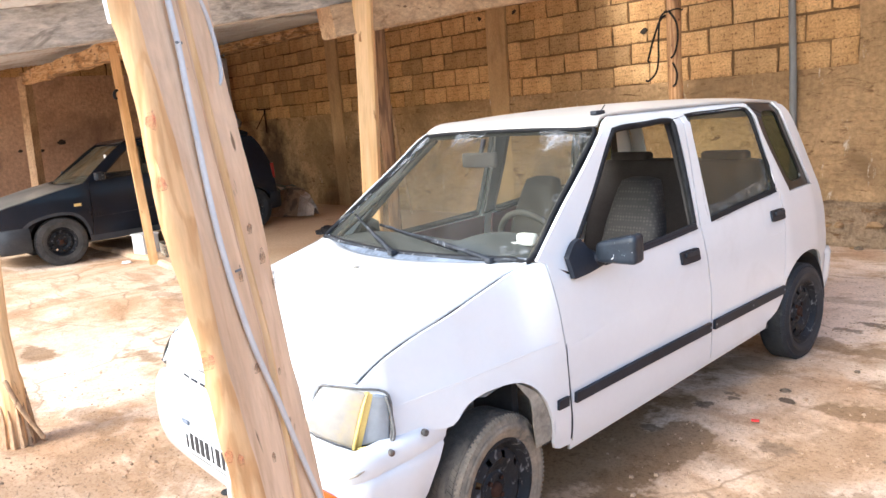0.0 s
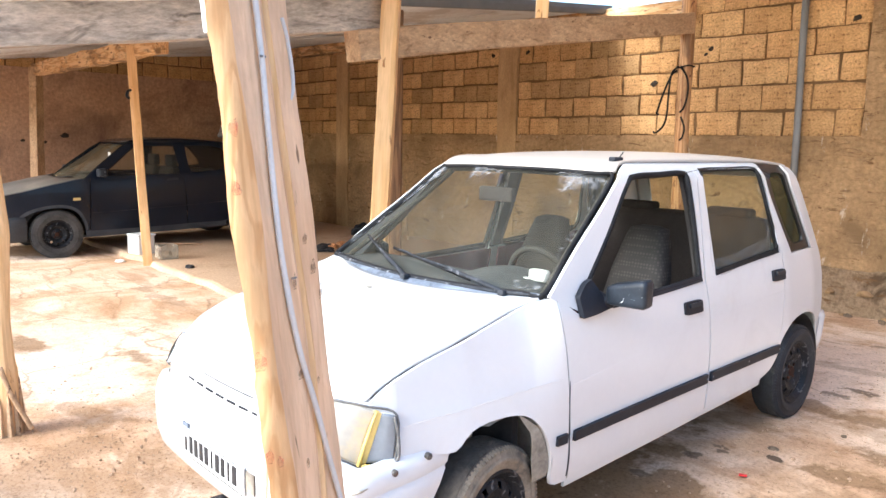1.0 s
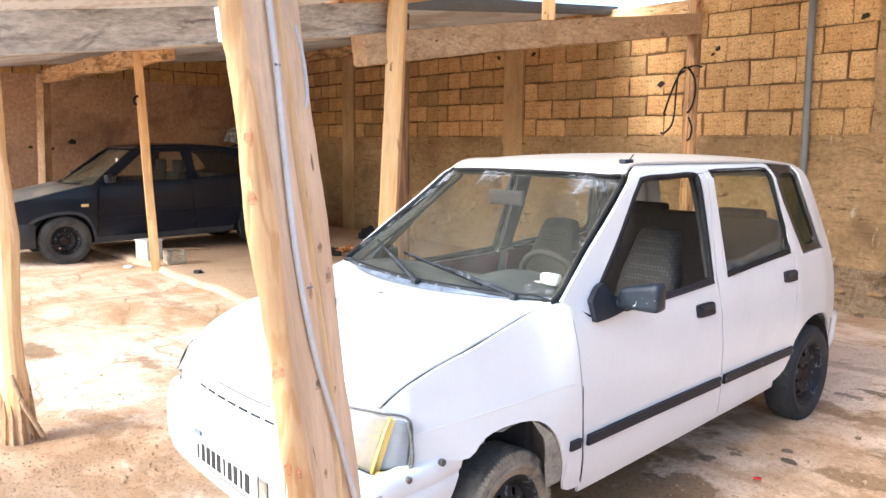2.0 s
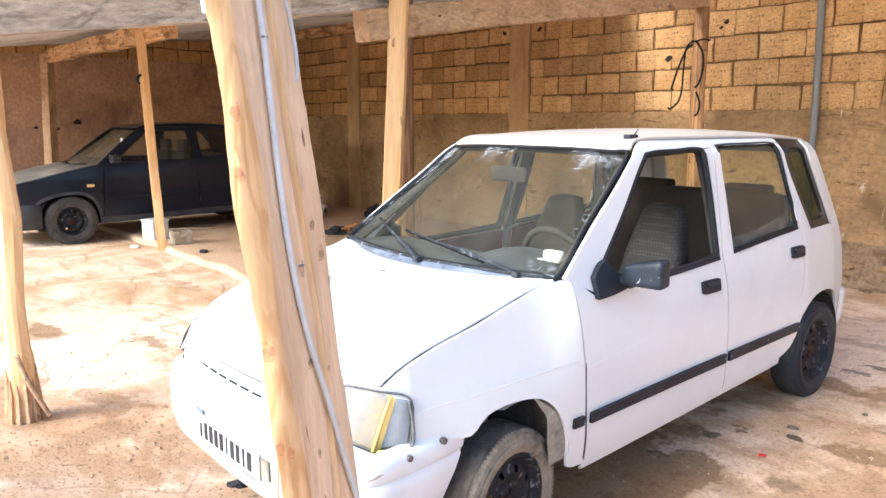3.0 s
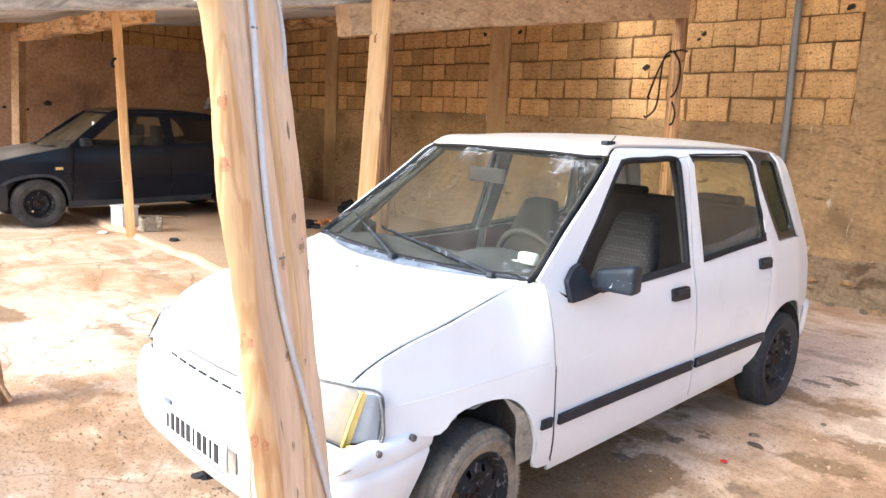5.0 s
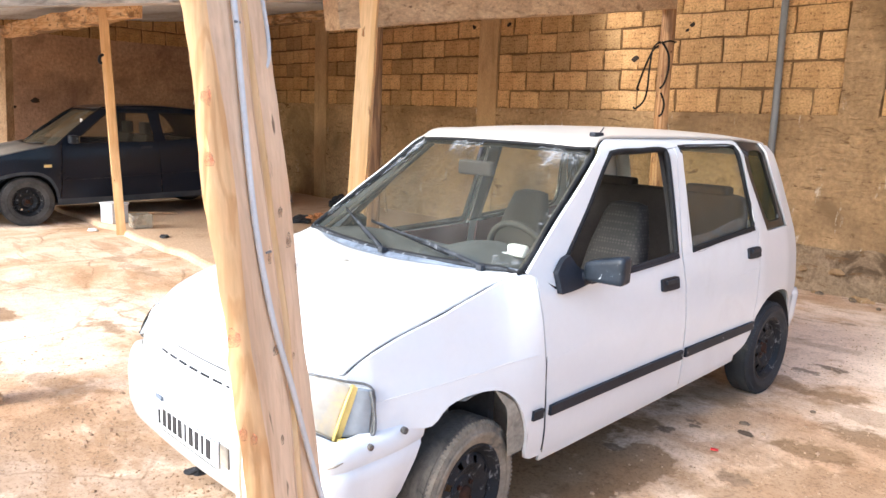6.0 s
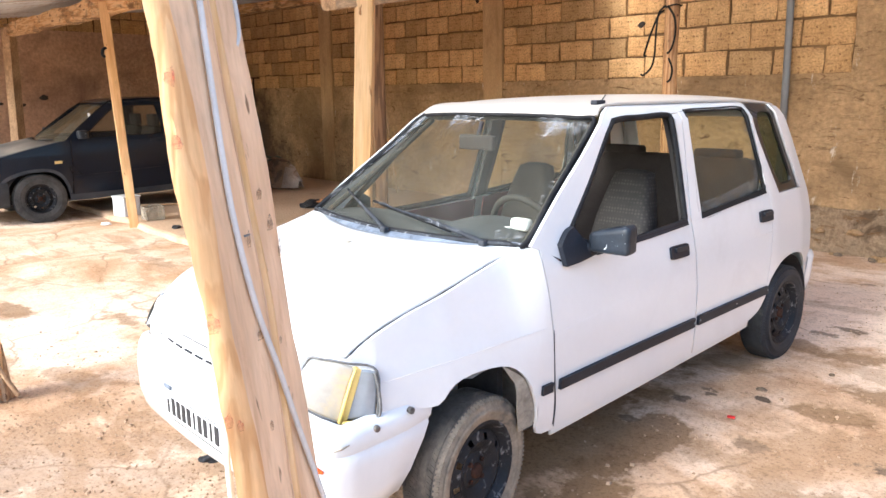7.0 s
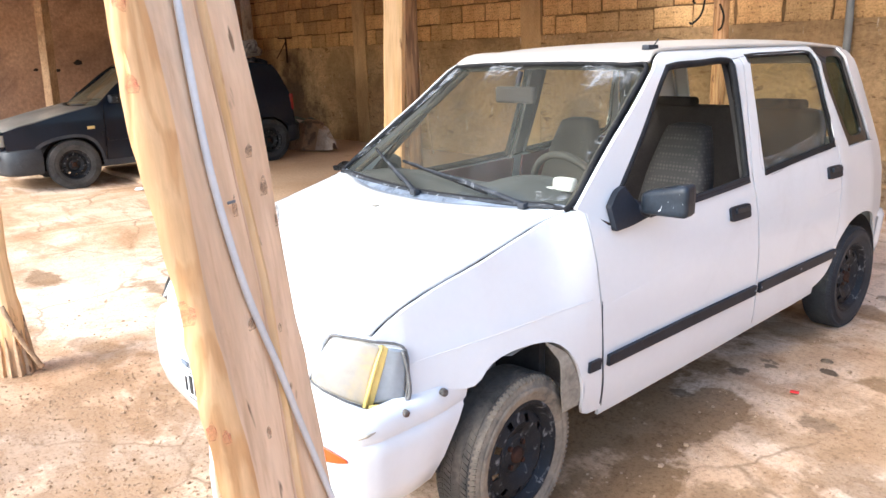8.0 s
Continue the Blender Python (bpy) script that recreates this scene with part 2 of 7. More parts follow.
def yard_ground():
    """Trodden sandy dirt: dust over orange soil, damp patches, painted shade and light, oil, grit."""
    m, nt, p = base_mat("sandy_ground")
    c = coords(nt, (1, 1, 1), True)
    n1 = noise_node(nt, c, 0.8, 7, 0.62, 0.5)
    r1 = ramp_node(nt, [(0.30, (0.405, 0.238, 0.128)), (0.46, (0.54, 0.362, 0.228)), (0.60, (0.74, 0.585, 0.455))])
    nt.links.new(n1.outputs[0], r1.inputs[0])
    cs = coords(nt, (0.7, 2.6, 1), True)
    n2 = noise_node(nt, cs, 1.6, 8, 0.7, 0.6)
    r2 = ramp_node(nt, [(0.52, (0, 0, 0)), (0.57, (0.45, 0.45, 0.45)), (0.68, (0.65, 0.65, 0.65))])
    nt.links.new(n2.outputs[0], r2.inputs[0])
    col = mixc(nt, r1.outputs[0], (0.36, 0.215, 0.115), r2.outputs[0])
    col = mixc(nt, col, (0.78, 0.64, 0.51), blot_mask(nt, c, LIT_DUST, 2.6, soft=0.7))
    col = mixc(nt, col, (0.235, 0.142, 0.072), blot_mask(nt, c, GROUND_STAINS_SHADE, 3.5))
    col = mixc(nt, col, (0.13, 0.09, 0.06), blot_mask(nt, c, OIL_SPOTS, 14.0))
    n3 = noise_node(nt, c, 60, 6, 0.75)
    r3 = ramp_node(nt, [(0.30, (0.42, 0.38, 0.34)), (0.48, (1, 1, 1)), (0.75, (1.14, 1.14, 1.14))])
    nt.links.new(n3.outputs[0], r3.inputs[0])
    col = mixc(nt, col, r3.outputs[0], 0.85, 'MULTIPLY')
    n5 = noise_node(nt, c, 8.0, 10, 0.78, 0.4)
    r5 = ramp_node(nt, [(0.34, (0.66, 0.60, 0.54)), (0.47, (1, 1, 1)), (0.70, (1.10, 1.10, 1.11))])
    nt.links.new(n5.outputs[0], r5.inputs[0])
    col = mixc(nt, col, r5.outputs[0], 0.8, 'MULTIPLY')
    v = nt.nodes.new("ShaderNodeTexVoronoi")
    v.feature = 'DISTANCE_TO_EDGE'
    v.inputs["Scale"].default_value = 1.15
    cd = noise_node(nt, c, 2.2, 5, 0.6)
    mv = nt.nodes.new("ShaderNodeMix")
    mv.data_type = 'VECTOR'
    mv.inputs[0].default_value = 0.22
    nt.links.new(c.outputs[0], mv.inputs[4])
    nt.links.new(cd.outputs["Color"], mv.inputs[5])
    nt.links.new(mv.outputs[1], v.inputs["Vector"])
    rv = ramp_node(nt, [(0.0, (0.7, 0.7, 0.7)), (0.012, (0, 0, 0))])
    nt.links.new(v.outputs["Distance"], rv.inputs[0])
    ng = noise_node(nt, c, 0.9, 3, 0.5)
    rg = ramp_node(nt, [(0.44, (0, 0, 0)), (0.56, (1, 1, 1))])
    nt.links.new(ng.outputs[0], rg.inputs[0])
    crack = mixc(nt, rv.outputs[0], rg.outputs[0], 1.0, 'MULTIPLY')
    col = mixc(nt, col, (0.20, 0.125, 0.07), crack)
    nt.links.new(col, p.inputs["Base Color"])
    h = mixc(nt, n3.outputs["Color"], n2.outputs["Color"], 0.35)
    b = bump_node(nt, h, 0.7, 0.016)
    nt.links.new(b.outputs[0], p.inputs["Normal"])
    p.inputs["Roughness"].default_value = 0.95
    p.inputs["Specular IOR Level"].default_value = 0.2
    return m


M_ground = yard_ground()
M_slab = surface("dusty_concrete", (0.52, 0.355, 0.225), (0.67, 0.495, 0.345), 0.95, 0.7, 40, 0.3, 0.006, stain=(0.30, 0.185, 0.11), stain_scale=0.9, stain_pos=(0.58, 0.72), world_space=True, spec=0.2)
M_block = surface("cinder_block", (0.55, 0.330, 0.142), (0.80, 0.515, 0.250), 0.95, 3.0, 45, 0.9, 0.014, stain=(0.32, 0.185, 0.09), stain_scale=2.2, stain_pos=(0.52, 0.70), vary=0.28, spec=0.15, grain=(0.55, 1.14), blot=(0.22, 0.125, 0.058), blot_scale=(36, 36, 36), blot_pos=(0.55, 0.64))
M_mortar = surface("mortar", (0.095, 0.055, 0.026), (0.30, 0.18, 0.085), 0.95, 2.0, 50, 0.8, 0.01, spec=0.1)
M_pit_shade = plain("pit_shade", (0.03, 0.02, 0.013), 0.95)
M_plaster = dark_blotted(gouged(surface("rough_plaster", (0.42, 0.262, 0.128), (0.64, 0.415, 0.215), 0.95, 1.1, 24, 0.9, 0.018, stain=(0.27, 0.170, 0.085), stain_scale=1.0, stain_pos=(0.48, 0.66), world_space=True, spec=0.15, grain=(0.62, 1.12), blot=(0.66, 0.54, 0.40), blot_scale=(9, 9, 3), blot_pos=(0.63, 0.69))))
M_render = surface("brown_mud_render", (0.49, 0.295, 0.185), (0.66, 0.43, 0.28), 0.95, 0.8, 18, 0.8, 0.016, stain=(0.23, 0.135, 0.095), stain_scale=0.9, stain_pos=(0.5, 0.7), world_space=True, spec=0.15, grain=(0.6, 1.1))
M_concrete = surface("column_concrete", (0.47, 0.297, 0.142), (0.65, 0.435, 0.228), 0.95, 1.5, 35, 0.8, 0.010, scale=(3, 3, 0.8), world_space=True, spec=0.15, grain=(0.7, 1.1), stain=(0.33, 0.205, 0.10), stain_scale=2.0, stain_pos=(0.55, 0.75))
M_plinth = gouged(surface("crumbling_plinth_plaster", (0.36, 0.25, 0.15), (0.54, 0.385, 0.245), 0.95, 3.0, 30, 1.0, 0.02, stain=(0.15, 0.10, 0.058), stain_scale=3.0, world_space=True, spec=0.15, grain=(0.55, 1.15)))
M_post = wood("pale_pine", (0.80, 0.525, 0.265), (0.73, 0.445, 0.195), (0.34, 0.15, 0.05), 5.0, fibre=0.7, grime=(0.50, 0.29, 0.13), grime_pos=(0.58, 0.74), knots=(0.69, 0.74))
M_post_face = wood("sawn_pine_face", (0.80, 0.575, 0.375), (0.73, 0.505, 0.315), (0.22, 0.13, 0.07), 4.0, grime=(0.45, 0.32, 0.22), grime_pos=(0.46, 0.70), fibre=0.6, knots=(0.68, 0.72))
M_bark = wood("hewn_orange_pine", (0.78, 0.53, 0.28), (0.60, 0.33, 0.13), (0.24, 0.11, 0.045), 14.0, grime=(0.17, 0.09, 0.04), grime_pos=(0.50, 0.58), knots=(0.62, 0.68))
M_greybeam = surface("weathered_grey_timber", (0.43, 0.36, 0.29), (0.76, 0.665, 0.565), 0.9, 4.0, 50, 1.0, 0.012, scale=(1, 1, 0.3), stain=(0.15, 0.12, 0.095), stain_scale=9.0, stain_pos=(0.54, 0.66), grain=(0.5, 1.15), blot=(0.46, 0.33, 0.22), blot_scale=(6, 6, 1), blot_pos=(0.60, 0.72))
M_brownbeam = surface("old_brown_timber", (0.44, 0.27, 0.145), (0.70, 0.48, 0.285), 0.9, 5.0, 50, 1.0, 0.012, scale=(1, 1, 0.5), stain=(0.24, 0.135, 0.065), stain_scale=10.0, stain_pos=(0.55, 0.70), grain=(0.6, 1.15), blot=(0.16, 0.085, 0.045), blot_scale=(34, 34, 16), blot_pos=(0.61, 0.67))
M_log = wood("stripped_log", (0.62, 0.36, 0.165), (0.42, 0.21, 0.085), (0.13, 0.05, 0.02), 10.0, rough=0.6, grime=(0.12, 0.06, 0.03), grime_pos=(0.48, 0.66), knots=(0.64, 0.70))
M_sheet = surface("galvanised_sheet", (0.66, 0.675, 0.68), (0.78, 0.79, 0.79), 0.55, 1.2, 40, 0.1, 0.002, stain=(0.48, 0.44, 0.40), stain_scale=1.0, grain=(0.92, 1.03))
M_pipe = plain("grey_pvc", (0.17, 0.17, 0.168), 0.5)
M_white = surface("white_car_paint", (0.635, 0.645, 0.65), (0.675, 0.684, 0.685), 0.27, 1.6, 40, 0.02, 0.0004, stain=(0.56, 0.555, 0.55), stain_scale=2.2, stain_pos=(0.54, 0.92), coat=0.5, grain=(0.975, 1.0))
# car roof darker than the body paint: dust plus shade put into the colour
M_roof_shaded = surface("dusty_shaded_roof", (0.47, 0.43, 0.38), (0.55, 0.51, 0.465), 0.42, 1.6, 40, 0.02, 0.0004, stain=(0.46, 0.395, 0.325), stain_scale=2.6, stain_pos=(0.5, 0.85), coat=0.2, grain=(0.95, 1.0))
M_primer = surface("bare_muddy_metal", (0.22, 0.195, 0.155), (0.37, 0.335, 0.27), 0.85, 9, 60, 0.5, 0.003, stain=(0.12, 0.10, 0.08), stain_scale=8.0)
M_black = surface("black_plastic", (0.008, 0.010, 0.016), (0.018, 0.022, 0.032), 0.55, 5, 90, 0.2, 0.001, spec=0.3)
M_bluegrey = surface("faded_cowl_plastic", (0.09, 0.112, 0.15), (0.21, 0.245, 0.30), 0.65, 9, 60, 0.4, 0.003, stain=(0.035, 0.042, 0.055), stain_scale=12.0, stain_pos=(0.52, 0.64))
M_wiper = surface("dusty_wiper_black", (0.012, 0.014, 0.018), (0.05, 0.055, 0.065), 0.7, 14, 80, 0.3, 0.001, stain=(0.30, 0.31, 0.33), stain_scale=30.0, stain_pos=(0.58, 0.70), spec=0.3)
M_mirror_shell = surface("faded_mirror_plastic", (0.011, 0.015, 0.022), (0.027, 0.035, 0.048), 0.45, 8, 60, 0.2, 0.001, stain=(0.5, 0.52, 0.55), stain_scale=34.0, stain_pos=(0.655, 0.675), spec=0.3)
M_rubber = surface("window_rubber", (0.008, 0.008, 0.009), (0.022, 0.022, 0.024), 0.7, 12, 80, 0.3, 0.001, stain=(0.20, 0.19, 0.18), stain_scale=16.0, stain_pos=(0.64, 0.76), spec=0.2)
M_tyre = surface("dusty_tyre", (0.016, 0.018, 0.021), (0.045, 0.045, 0.045), 0.9, 7, 50, 0.5, 0.003, stain=(0.15, 0.125, 0.10), stain_scale=4.0, stain_pos=(0.56, 0.80))
M_tyre_brown = surface("muddy_tread", (0.038, 0.035, 0.031), (0.095, 0.084, 0.070), 0.9, 7, 50, 0.5, 0.003, stain=(0.21, 0.17, 0.125), stain_scale=5.0, stain_pos=(0.50, 0.74))
M_tyre_side = surface("muddy_sidewall", (0.17, 0.138, 0.10), (0.31, 0.255, 0.185), 0.95, 6, 60, 0.5, 0.003, stain=(0.075, 0.066, 0.055), stain_scale=8.0, stain_pos=(0.50, 0.70))
M_tyre_dark = surface("black_sidewall", (0.008, 0.010, 0.014), (0.026, 0.029, 0.035), 0.7, 6, 60, 0.4, 0.002, stain=(0.07, 0.066, 0.062), stain_scale=6.0, stain_pos=(0.60, 0.78))
M_rim = surface("black_steel_rim", (0.006, 0.008, 0.011), (0.016, 0.018, 0.022), 0.55, 8, 60, 0.6, 0.004, stain=(0.20, 0.19, 0.185), stain_scale=22.0, stain_pos=(0.58, 0.68), spec=0.25)
M_rust = surface("rusty_hub", (0.02, 0.012, 0.009), (0.07, 0.030, 0.018), 0.9, 14, 60, 0.5, 0.002, spec=0.2)
M_rustbolt = surface("rusty_bolt", (0.03, 0.026, 0.024), (0.16, 0.145, 0.13), 0.7, 60, 120, 0.6, 0.002, stain=(0.10, 0.045, 0.02), stain_scale=50.0)
M_liner = surface("dusty_wheel_well", (0.36, 0.325, 0.275), (0.52, 0.48, 0.42), 0.95, 6, 40, 0.5, 0.003)
M_dark = surface("dark_trim", (0.02, 0.018, 0.018), (0.045, 0.04, 0.04), 0.85, 5, 60, 0.3, 0.002)
M_maroon = surface("maroon_trim", (0.10, 0.035, 0.04), (0.18, 0.06, 0.065), 0.8, 5, 60, 0.3, 0.002)
M_cloth = surface("grey_seat_cloth", (0.022, 0.016, 0.017), (0.046, 0.037, 0.036), 0.95, 4, 120, 0.5, 0.002)
M_seat = woven_seat()
# roof edge grey far below the sheets': the shade on it is in the colour
M_fascia = plain("shaded_grey_flashing", (0.15, 0.15, 0.15), 0.7)
M_glass = glass("side_glass", (0.97, 0.97, 0.92), (0.62, 0.59, 0.43), 0.11)
M_glass_dusty = glass("dusty_glass", (0.88, 0.90, 0.78), (0.56, 0.54, 0.42), 0.065, 0.03, 0.14)
M_windscreen = glass("windscreen_glass", (0.93, 0.95, 0.84), (0.68, 0.68, 0.58), 0.036, 0.04, 0.10)
M_sealant = streaky_sealant()
M_lens = surface("cloudy_lens", (0.30, 0.285, 0.255), (0.43, 0.41, 0.36), 0.15, 6, 40, 0.1, 0.001, coat=0.6, stain=(0.60, 0.46, 0.24), stain_scale=5.0, stain_pos=(0.50, 0.78), grain=(0.9, 1.05))
M_corner = surface("grey_corner_lens", (0.15, 0.17, 0.19), (0.25, 0.275, 0.30), 0.2, 5, 30, 0.1, 0.001, coat=0.5, grain=(0.9, 1.05))
M_yellow = plain("yellow_filler", (0.74, 0.55, 0.17), 0.6)
M_orange = plain("orange_lens", (0.78, 0.085, 0.008), 0.25, coat=0.5)
M_plate = plain("white_plate", (0.80, 0.80, 0.80), 0.5)
M_ink = plain("black_ink", (0.02, 0.02, 0.022), 0.6)
M_mirror = plain("mirror_face", (0.75, 0.77, 0.80), 0.03, metal=1.0, grain=0.02)
M_cable = plain("white_cable", (0.58, 0.565, 0.545), 0.5)
M_wire = plain("black_wire", (0.008, 0.008, 0.008), 0.6, spec=0.2)
M_red = plain("red_plastic", (0.65, 0.03, 0.03), 0.4)
M_redpaint = plain("red_paint_mark", (0.66, 0.17, 0.10), 0.8)
M_knot = plain("dark_knot", (0.30, 0.16, 0.08), 0.85)


def patchy(m, scale, lo, hi, most):
    """Lets the surface below show through in small patches."""
    nt = m.node_tree
    n, r = noise_node(nt, coords(nt), scale, 5, 0.7), ramp_node(nt, [(lo, (0, 0, 0)), (hi, (most,) * 3)])
    nt.links.new(n.outputs[0], r.inputs[0])
    nt.links.new(r.outputs[0], nt.nodes["Principled BSDF"].inputs["Alpha"])


patchy(M_redpaint, 60.0, 0.40, 0.68, 0.55)
patchy(M_knot, 70.0, 0.40, 0.64, 0.6)
M_navy = surface("dusty_navy_paint", (0.004, 0.008, 0.018), (0.007, 0.013, 0.028), 0.22, 1.5, 60, 0.05, 0.001, stain=(0.022, 0.024, 0.029), stain_scale=1.6, stain_pos=(0.58, 0.88), spec=0.3)
M_hooddust = surface("dusty_bonnet", (0.09, 0.085, 0.08), (0.20, 0.18, 0.158), 0.5, 1.5, 60, 0.1, 0.001, stain=(0.30, 0.255, 0.205), stain_scale=1.6, stain_pos=(0.50, 0.8))
M_stone = surface("grey_stone", (0.12, 0.082, 0.05), (0.24, 0.17, 0.11), 0.95, 20, 60, 0.6, 0.004)
M_bucket = plain("white_plastic_bucket", (0.75, 0.76, 0.78), 0.45)
M_clear = glass("clear_plastic", (0.85, 0.85, 0.82), (0.65, 0.58, 0.48), 0.4, 0.2)
M_rag_dark = surface("black_rag", (0.012, 0.012, 0.014), (0.04, 0.04, 0.045), 0.95, 10, 60, 0.4, 0.003)
M_rag_orange = surface("orange_rag", (0.42, 0.16, 0.05), (0.68, 0.36, 0.16), 0.9, 14, 60, 0.4, 0.003)
M_tarp = surface("brown_tarp", (0.24, 0.15, 0.095), (0.38, 0.26, 0.175), 0.85, 5, 50, 0.3, 0.003, stain=(0.12, 0.085, 0.06), stain_scale=5.0, stain_pos=(0.52, 0.62))
M_tarp_green = surface("green_tarp", (0.06, 0.085, 0.068), (0.12, 0.15, 0.12), 0.85, 5, 50, 0.3, 0.003, stain=(0.20, 0.17, 0.125), stain_scale=6.0, stain_pos=(0.58, 0.70))
M_tarp_pale = surface("pale_tarp", (0.36, 0.275, 0.22), (0.56, 0.46, 0.385), 0.85, 5, 50, 0.3, 0.003, stain=(0.26, 0.18, 0.13), stain_scale=6.0, stain_pos=(0.55, 0.66))
M_bag = surface("white_sack", (0.40, 0.40, 0.42), (0.66, 0.66, 0.66), 0.8, 8, 50, 0.4, 0.003, stain=(0.15, 0.15, 0.18), stain_scale=7.0)
M_darkbark = wood("dark_bark", (0.24, 0.13, 0.06), (0.13, 0.065, 0.03), (0.06, 0.03, 0.015), 12.0)
M_leaf = surface("tree_leaf", (0.04, 0.08, 0.02), (0.10, 0.16, 0.05), 0.7, 3, 30, 0.1, 0.001)

# ---------------------------------------------------------------- mesh helpers


def mesh_object(name, verts, faces, material, parent=None, label="", smooth=False, solid=0.0, sharp=0.0):
    me = bpy.data.meshes.new(name)
    me.from_pydata([tuple(v) for v in verts], [], faces)
    me.update()
    if smooth:
        for p in me.polygons:
            p.use_smooth = True
    if sharp:
        me.set_sharp_from_angle(angle=radians(sharp))
    if material:
        me.materials.append(material)
    ob = new(name, me)
    if parent:
        ob.parent = parent
    if label:
        ob["label"] = label
    if solid:
        s = ob.modifiers.new("thickness", 'SOLIDIFY')
        s.thickness, s.offset = solid, -1.0
    return ob


def part(name, bm, material, parent=None, label="", smooth=False):
    me = bpy.data.meshes.new(name)
    bm.to_mesh(me)
    bm.free()
    if smooth:
        for p in me.polygons:
            p.use_smooth = True
    if material:
        me.materials.append(material)
    ob = new(name, me)
    if parent:
        ob.parent = parent
    if label:
        ob["label"] = label
    return ob


def thing(name, m, label, category, group="", kind=""):
    ob = new(name)
    ob.matrix_world = m
    ob.empty_display_size = 0.1
    return tagged(ob, label, category, group, kind)


def box(sx, sy, sz, at=(0, 0, 0), bevel=0.0, segs=2):
    """Box centred in x and y on at, standing on at's z."""
    bm = bmesh.new()
    bmesh.ops.create_cube(bm, size=1.0)
    bmesh.ops.scale(bm, vec=(sx, sy, sz), verts=bm.verts)
    bmesh.ops.translate(bm, vec=(at[0], at[1], at[2] + sz / 2), verts=bm.verts)
    if bevel:
        bmesh.ops.bevel(bm, geom=bm.edges[:], offset=bevel, segments=segs, affect='EDGES', profile=0.7)
    return bm


def tube_data(points, radius, sides=8, closed=False, flat=1.0):
    """Verts and faces of a tube along points; radius may be a list."""
    pts = [Vector(p) for p in points]
    n = len(pts)
    rad = radius if isinstance(radius, (list, tuple)) else [radius] * n
    verts, faces = [], []
    ref = None
    for i, p in enumerate(pts):
        if closed:
            d = pts[(i + 1) % n] - pts[i - 1]
        else:
            d = pts[min(i + 1, n - 1)] - pts[max(i - 1, 0)]
        d = d.normalized() if d.length > 1e-9 else Vector((0, 0, 1))
        if ref is None:
            ref = Vector((0, 0, 1)) if abs(d.z) < 0.9 else Vector((1, 0, 0))
        a = (ref - d * ref.dot(d)).normalized()
        ref = a
        b = d.cross(a)
        for k in range(sides):
            t = 2 * math.pi * k / sides
            verts.append(p + (a * math.cos(t) + b * math.sin(t) * flat) * rad[i])
    last = n if closed else n - 1
    for i in range(last):
        j = (i + 1) % n
        for k in range(sides):
            l = (k + 1) % sides
            faces.append((i * sides + k, i * sides + l, j * sides + l, j * sides + k))
    if not closed:
        faces.append(tuple(range(sides))[::-1])
        faces.append(tuple((n - 1) * sides + k for k in range(sides)))
    return verts, faces


def tube(name, points, radius, material, parent=None, label="", sides=8, closed=False, flat=1.0):
    v, f = tube_data(points, radius, sides, closed, flat)
    return mesh_object(name, v, f, material, parent, label, True)


def smooth_line(pts, per=6, closed=False):
    """Catmull-Rom points through pts (any dimension)."""
    p = [np.array(q, float) for q in pts]
    n = len(p)
    out = []
    for i in range(n if closed else n - 1):
        if closed:
            a, b, c, d = p[i - 1], p[i], p[(i + 1) % n], p[(i + 2) % n]
        else:
            a, b, c, d = p[max(i - 1, 0)], p[i], p[i + 1], p[min(i + 2, n - 1)]
        for k in range(per):
            t = k / per
            out.append(0.5 * (2 * b + (c - a) * t + (2 * a - 5 * b + 4 * c - d) * t * t + (3 * b - a - 3 * c + d) * t ** 3))
    if not closed:
        out.append(p[-1])
    return out


def lathe_x(profile, n=40, at=(0, 0, 0)):
    """Turns (x, r) round the x axis."""
    verts, faces = [], []
    m = len(profile)
    for i in range(n):
        t = 2 * math.pi * i / n
        for x, r in profile:
            verts.append((at[0] + x, at[1] + r * math.sin(t), at[2] + r * math.cos(t)))
    for i in range(n):
        j = (i + 1) % n
        for k in range(m - 1):
            faces.append((i * m + k, i * m + k + 1, j * m + k + 1, j * m + k))
    return verts, faces


def grid_faces(rows, cols, flip=False):
    f = []
    for i in range(rows - 1):
        for j in range(cols - 1):
            q = (i * cols + j, i * cols + j + 1, (i + 1) * cols + j + 1, (i + 1) * cols + j)
            f.append(q[::-1] if flip else q)
    return f

# ---------------------------------------------------------------- large structure
WALL_Y = 5.48


def ground_height(x, y):
    h = 0.012 * noise.noise((x * 0.7, y * 0.7, 0.0)) + 0.006 * noise.noise((x * 3, y * 3, 2.0))
    step = lambda v: max(0.0, min(1.0, v)) ** 2 * (3 - 2 * max(0.0, min(1.0, v)))
    dip = 0.068 * step((1.8 - y) / 1.6) * step((y + 1.9) / 0.9) * step((x + 1.5) / 0.7) * step((2.1 - x) / 0.8)
    return h - 0.012 - dip


def build_ground():
    xs = [-90, -40, -20] + [-13 + 0.125 * i for i in range(145)] + [8, 12, 20, 40, 90]
    ys = [-90, -40, -20, -12, -8] + [-5 + 0.125 * i for i in range(85)] + [8, 12, 20, 40, 90]
    verts = [(x, y, ground_height(x, y)) for y in ys for x in xs]
    ob = mesh_object("ground", verts, grid_faces(len(ys), len(xs)), M_ground, smooth=True)
    return tagged(ob, "pale sandy dirt yard with brown stains", "ground", kind="structure")


build_ground()


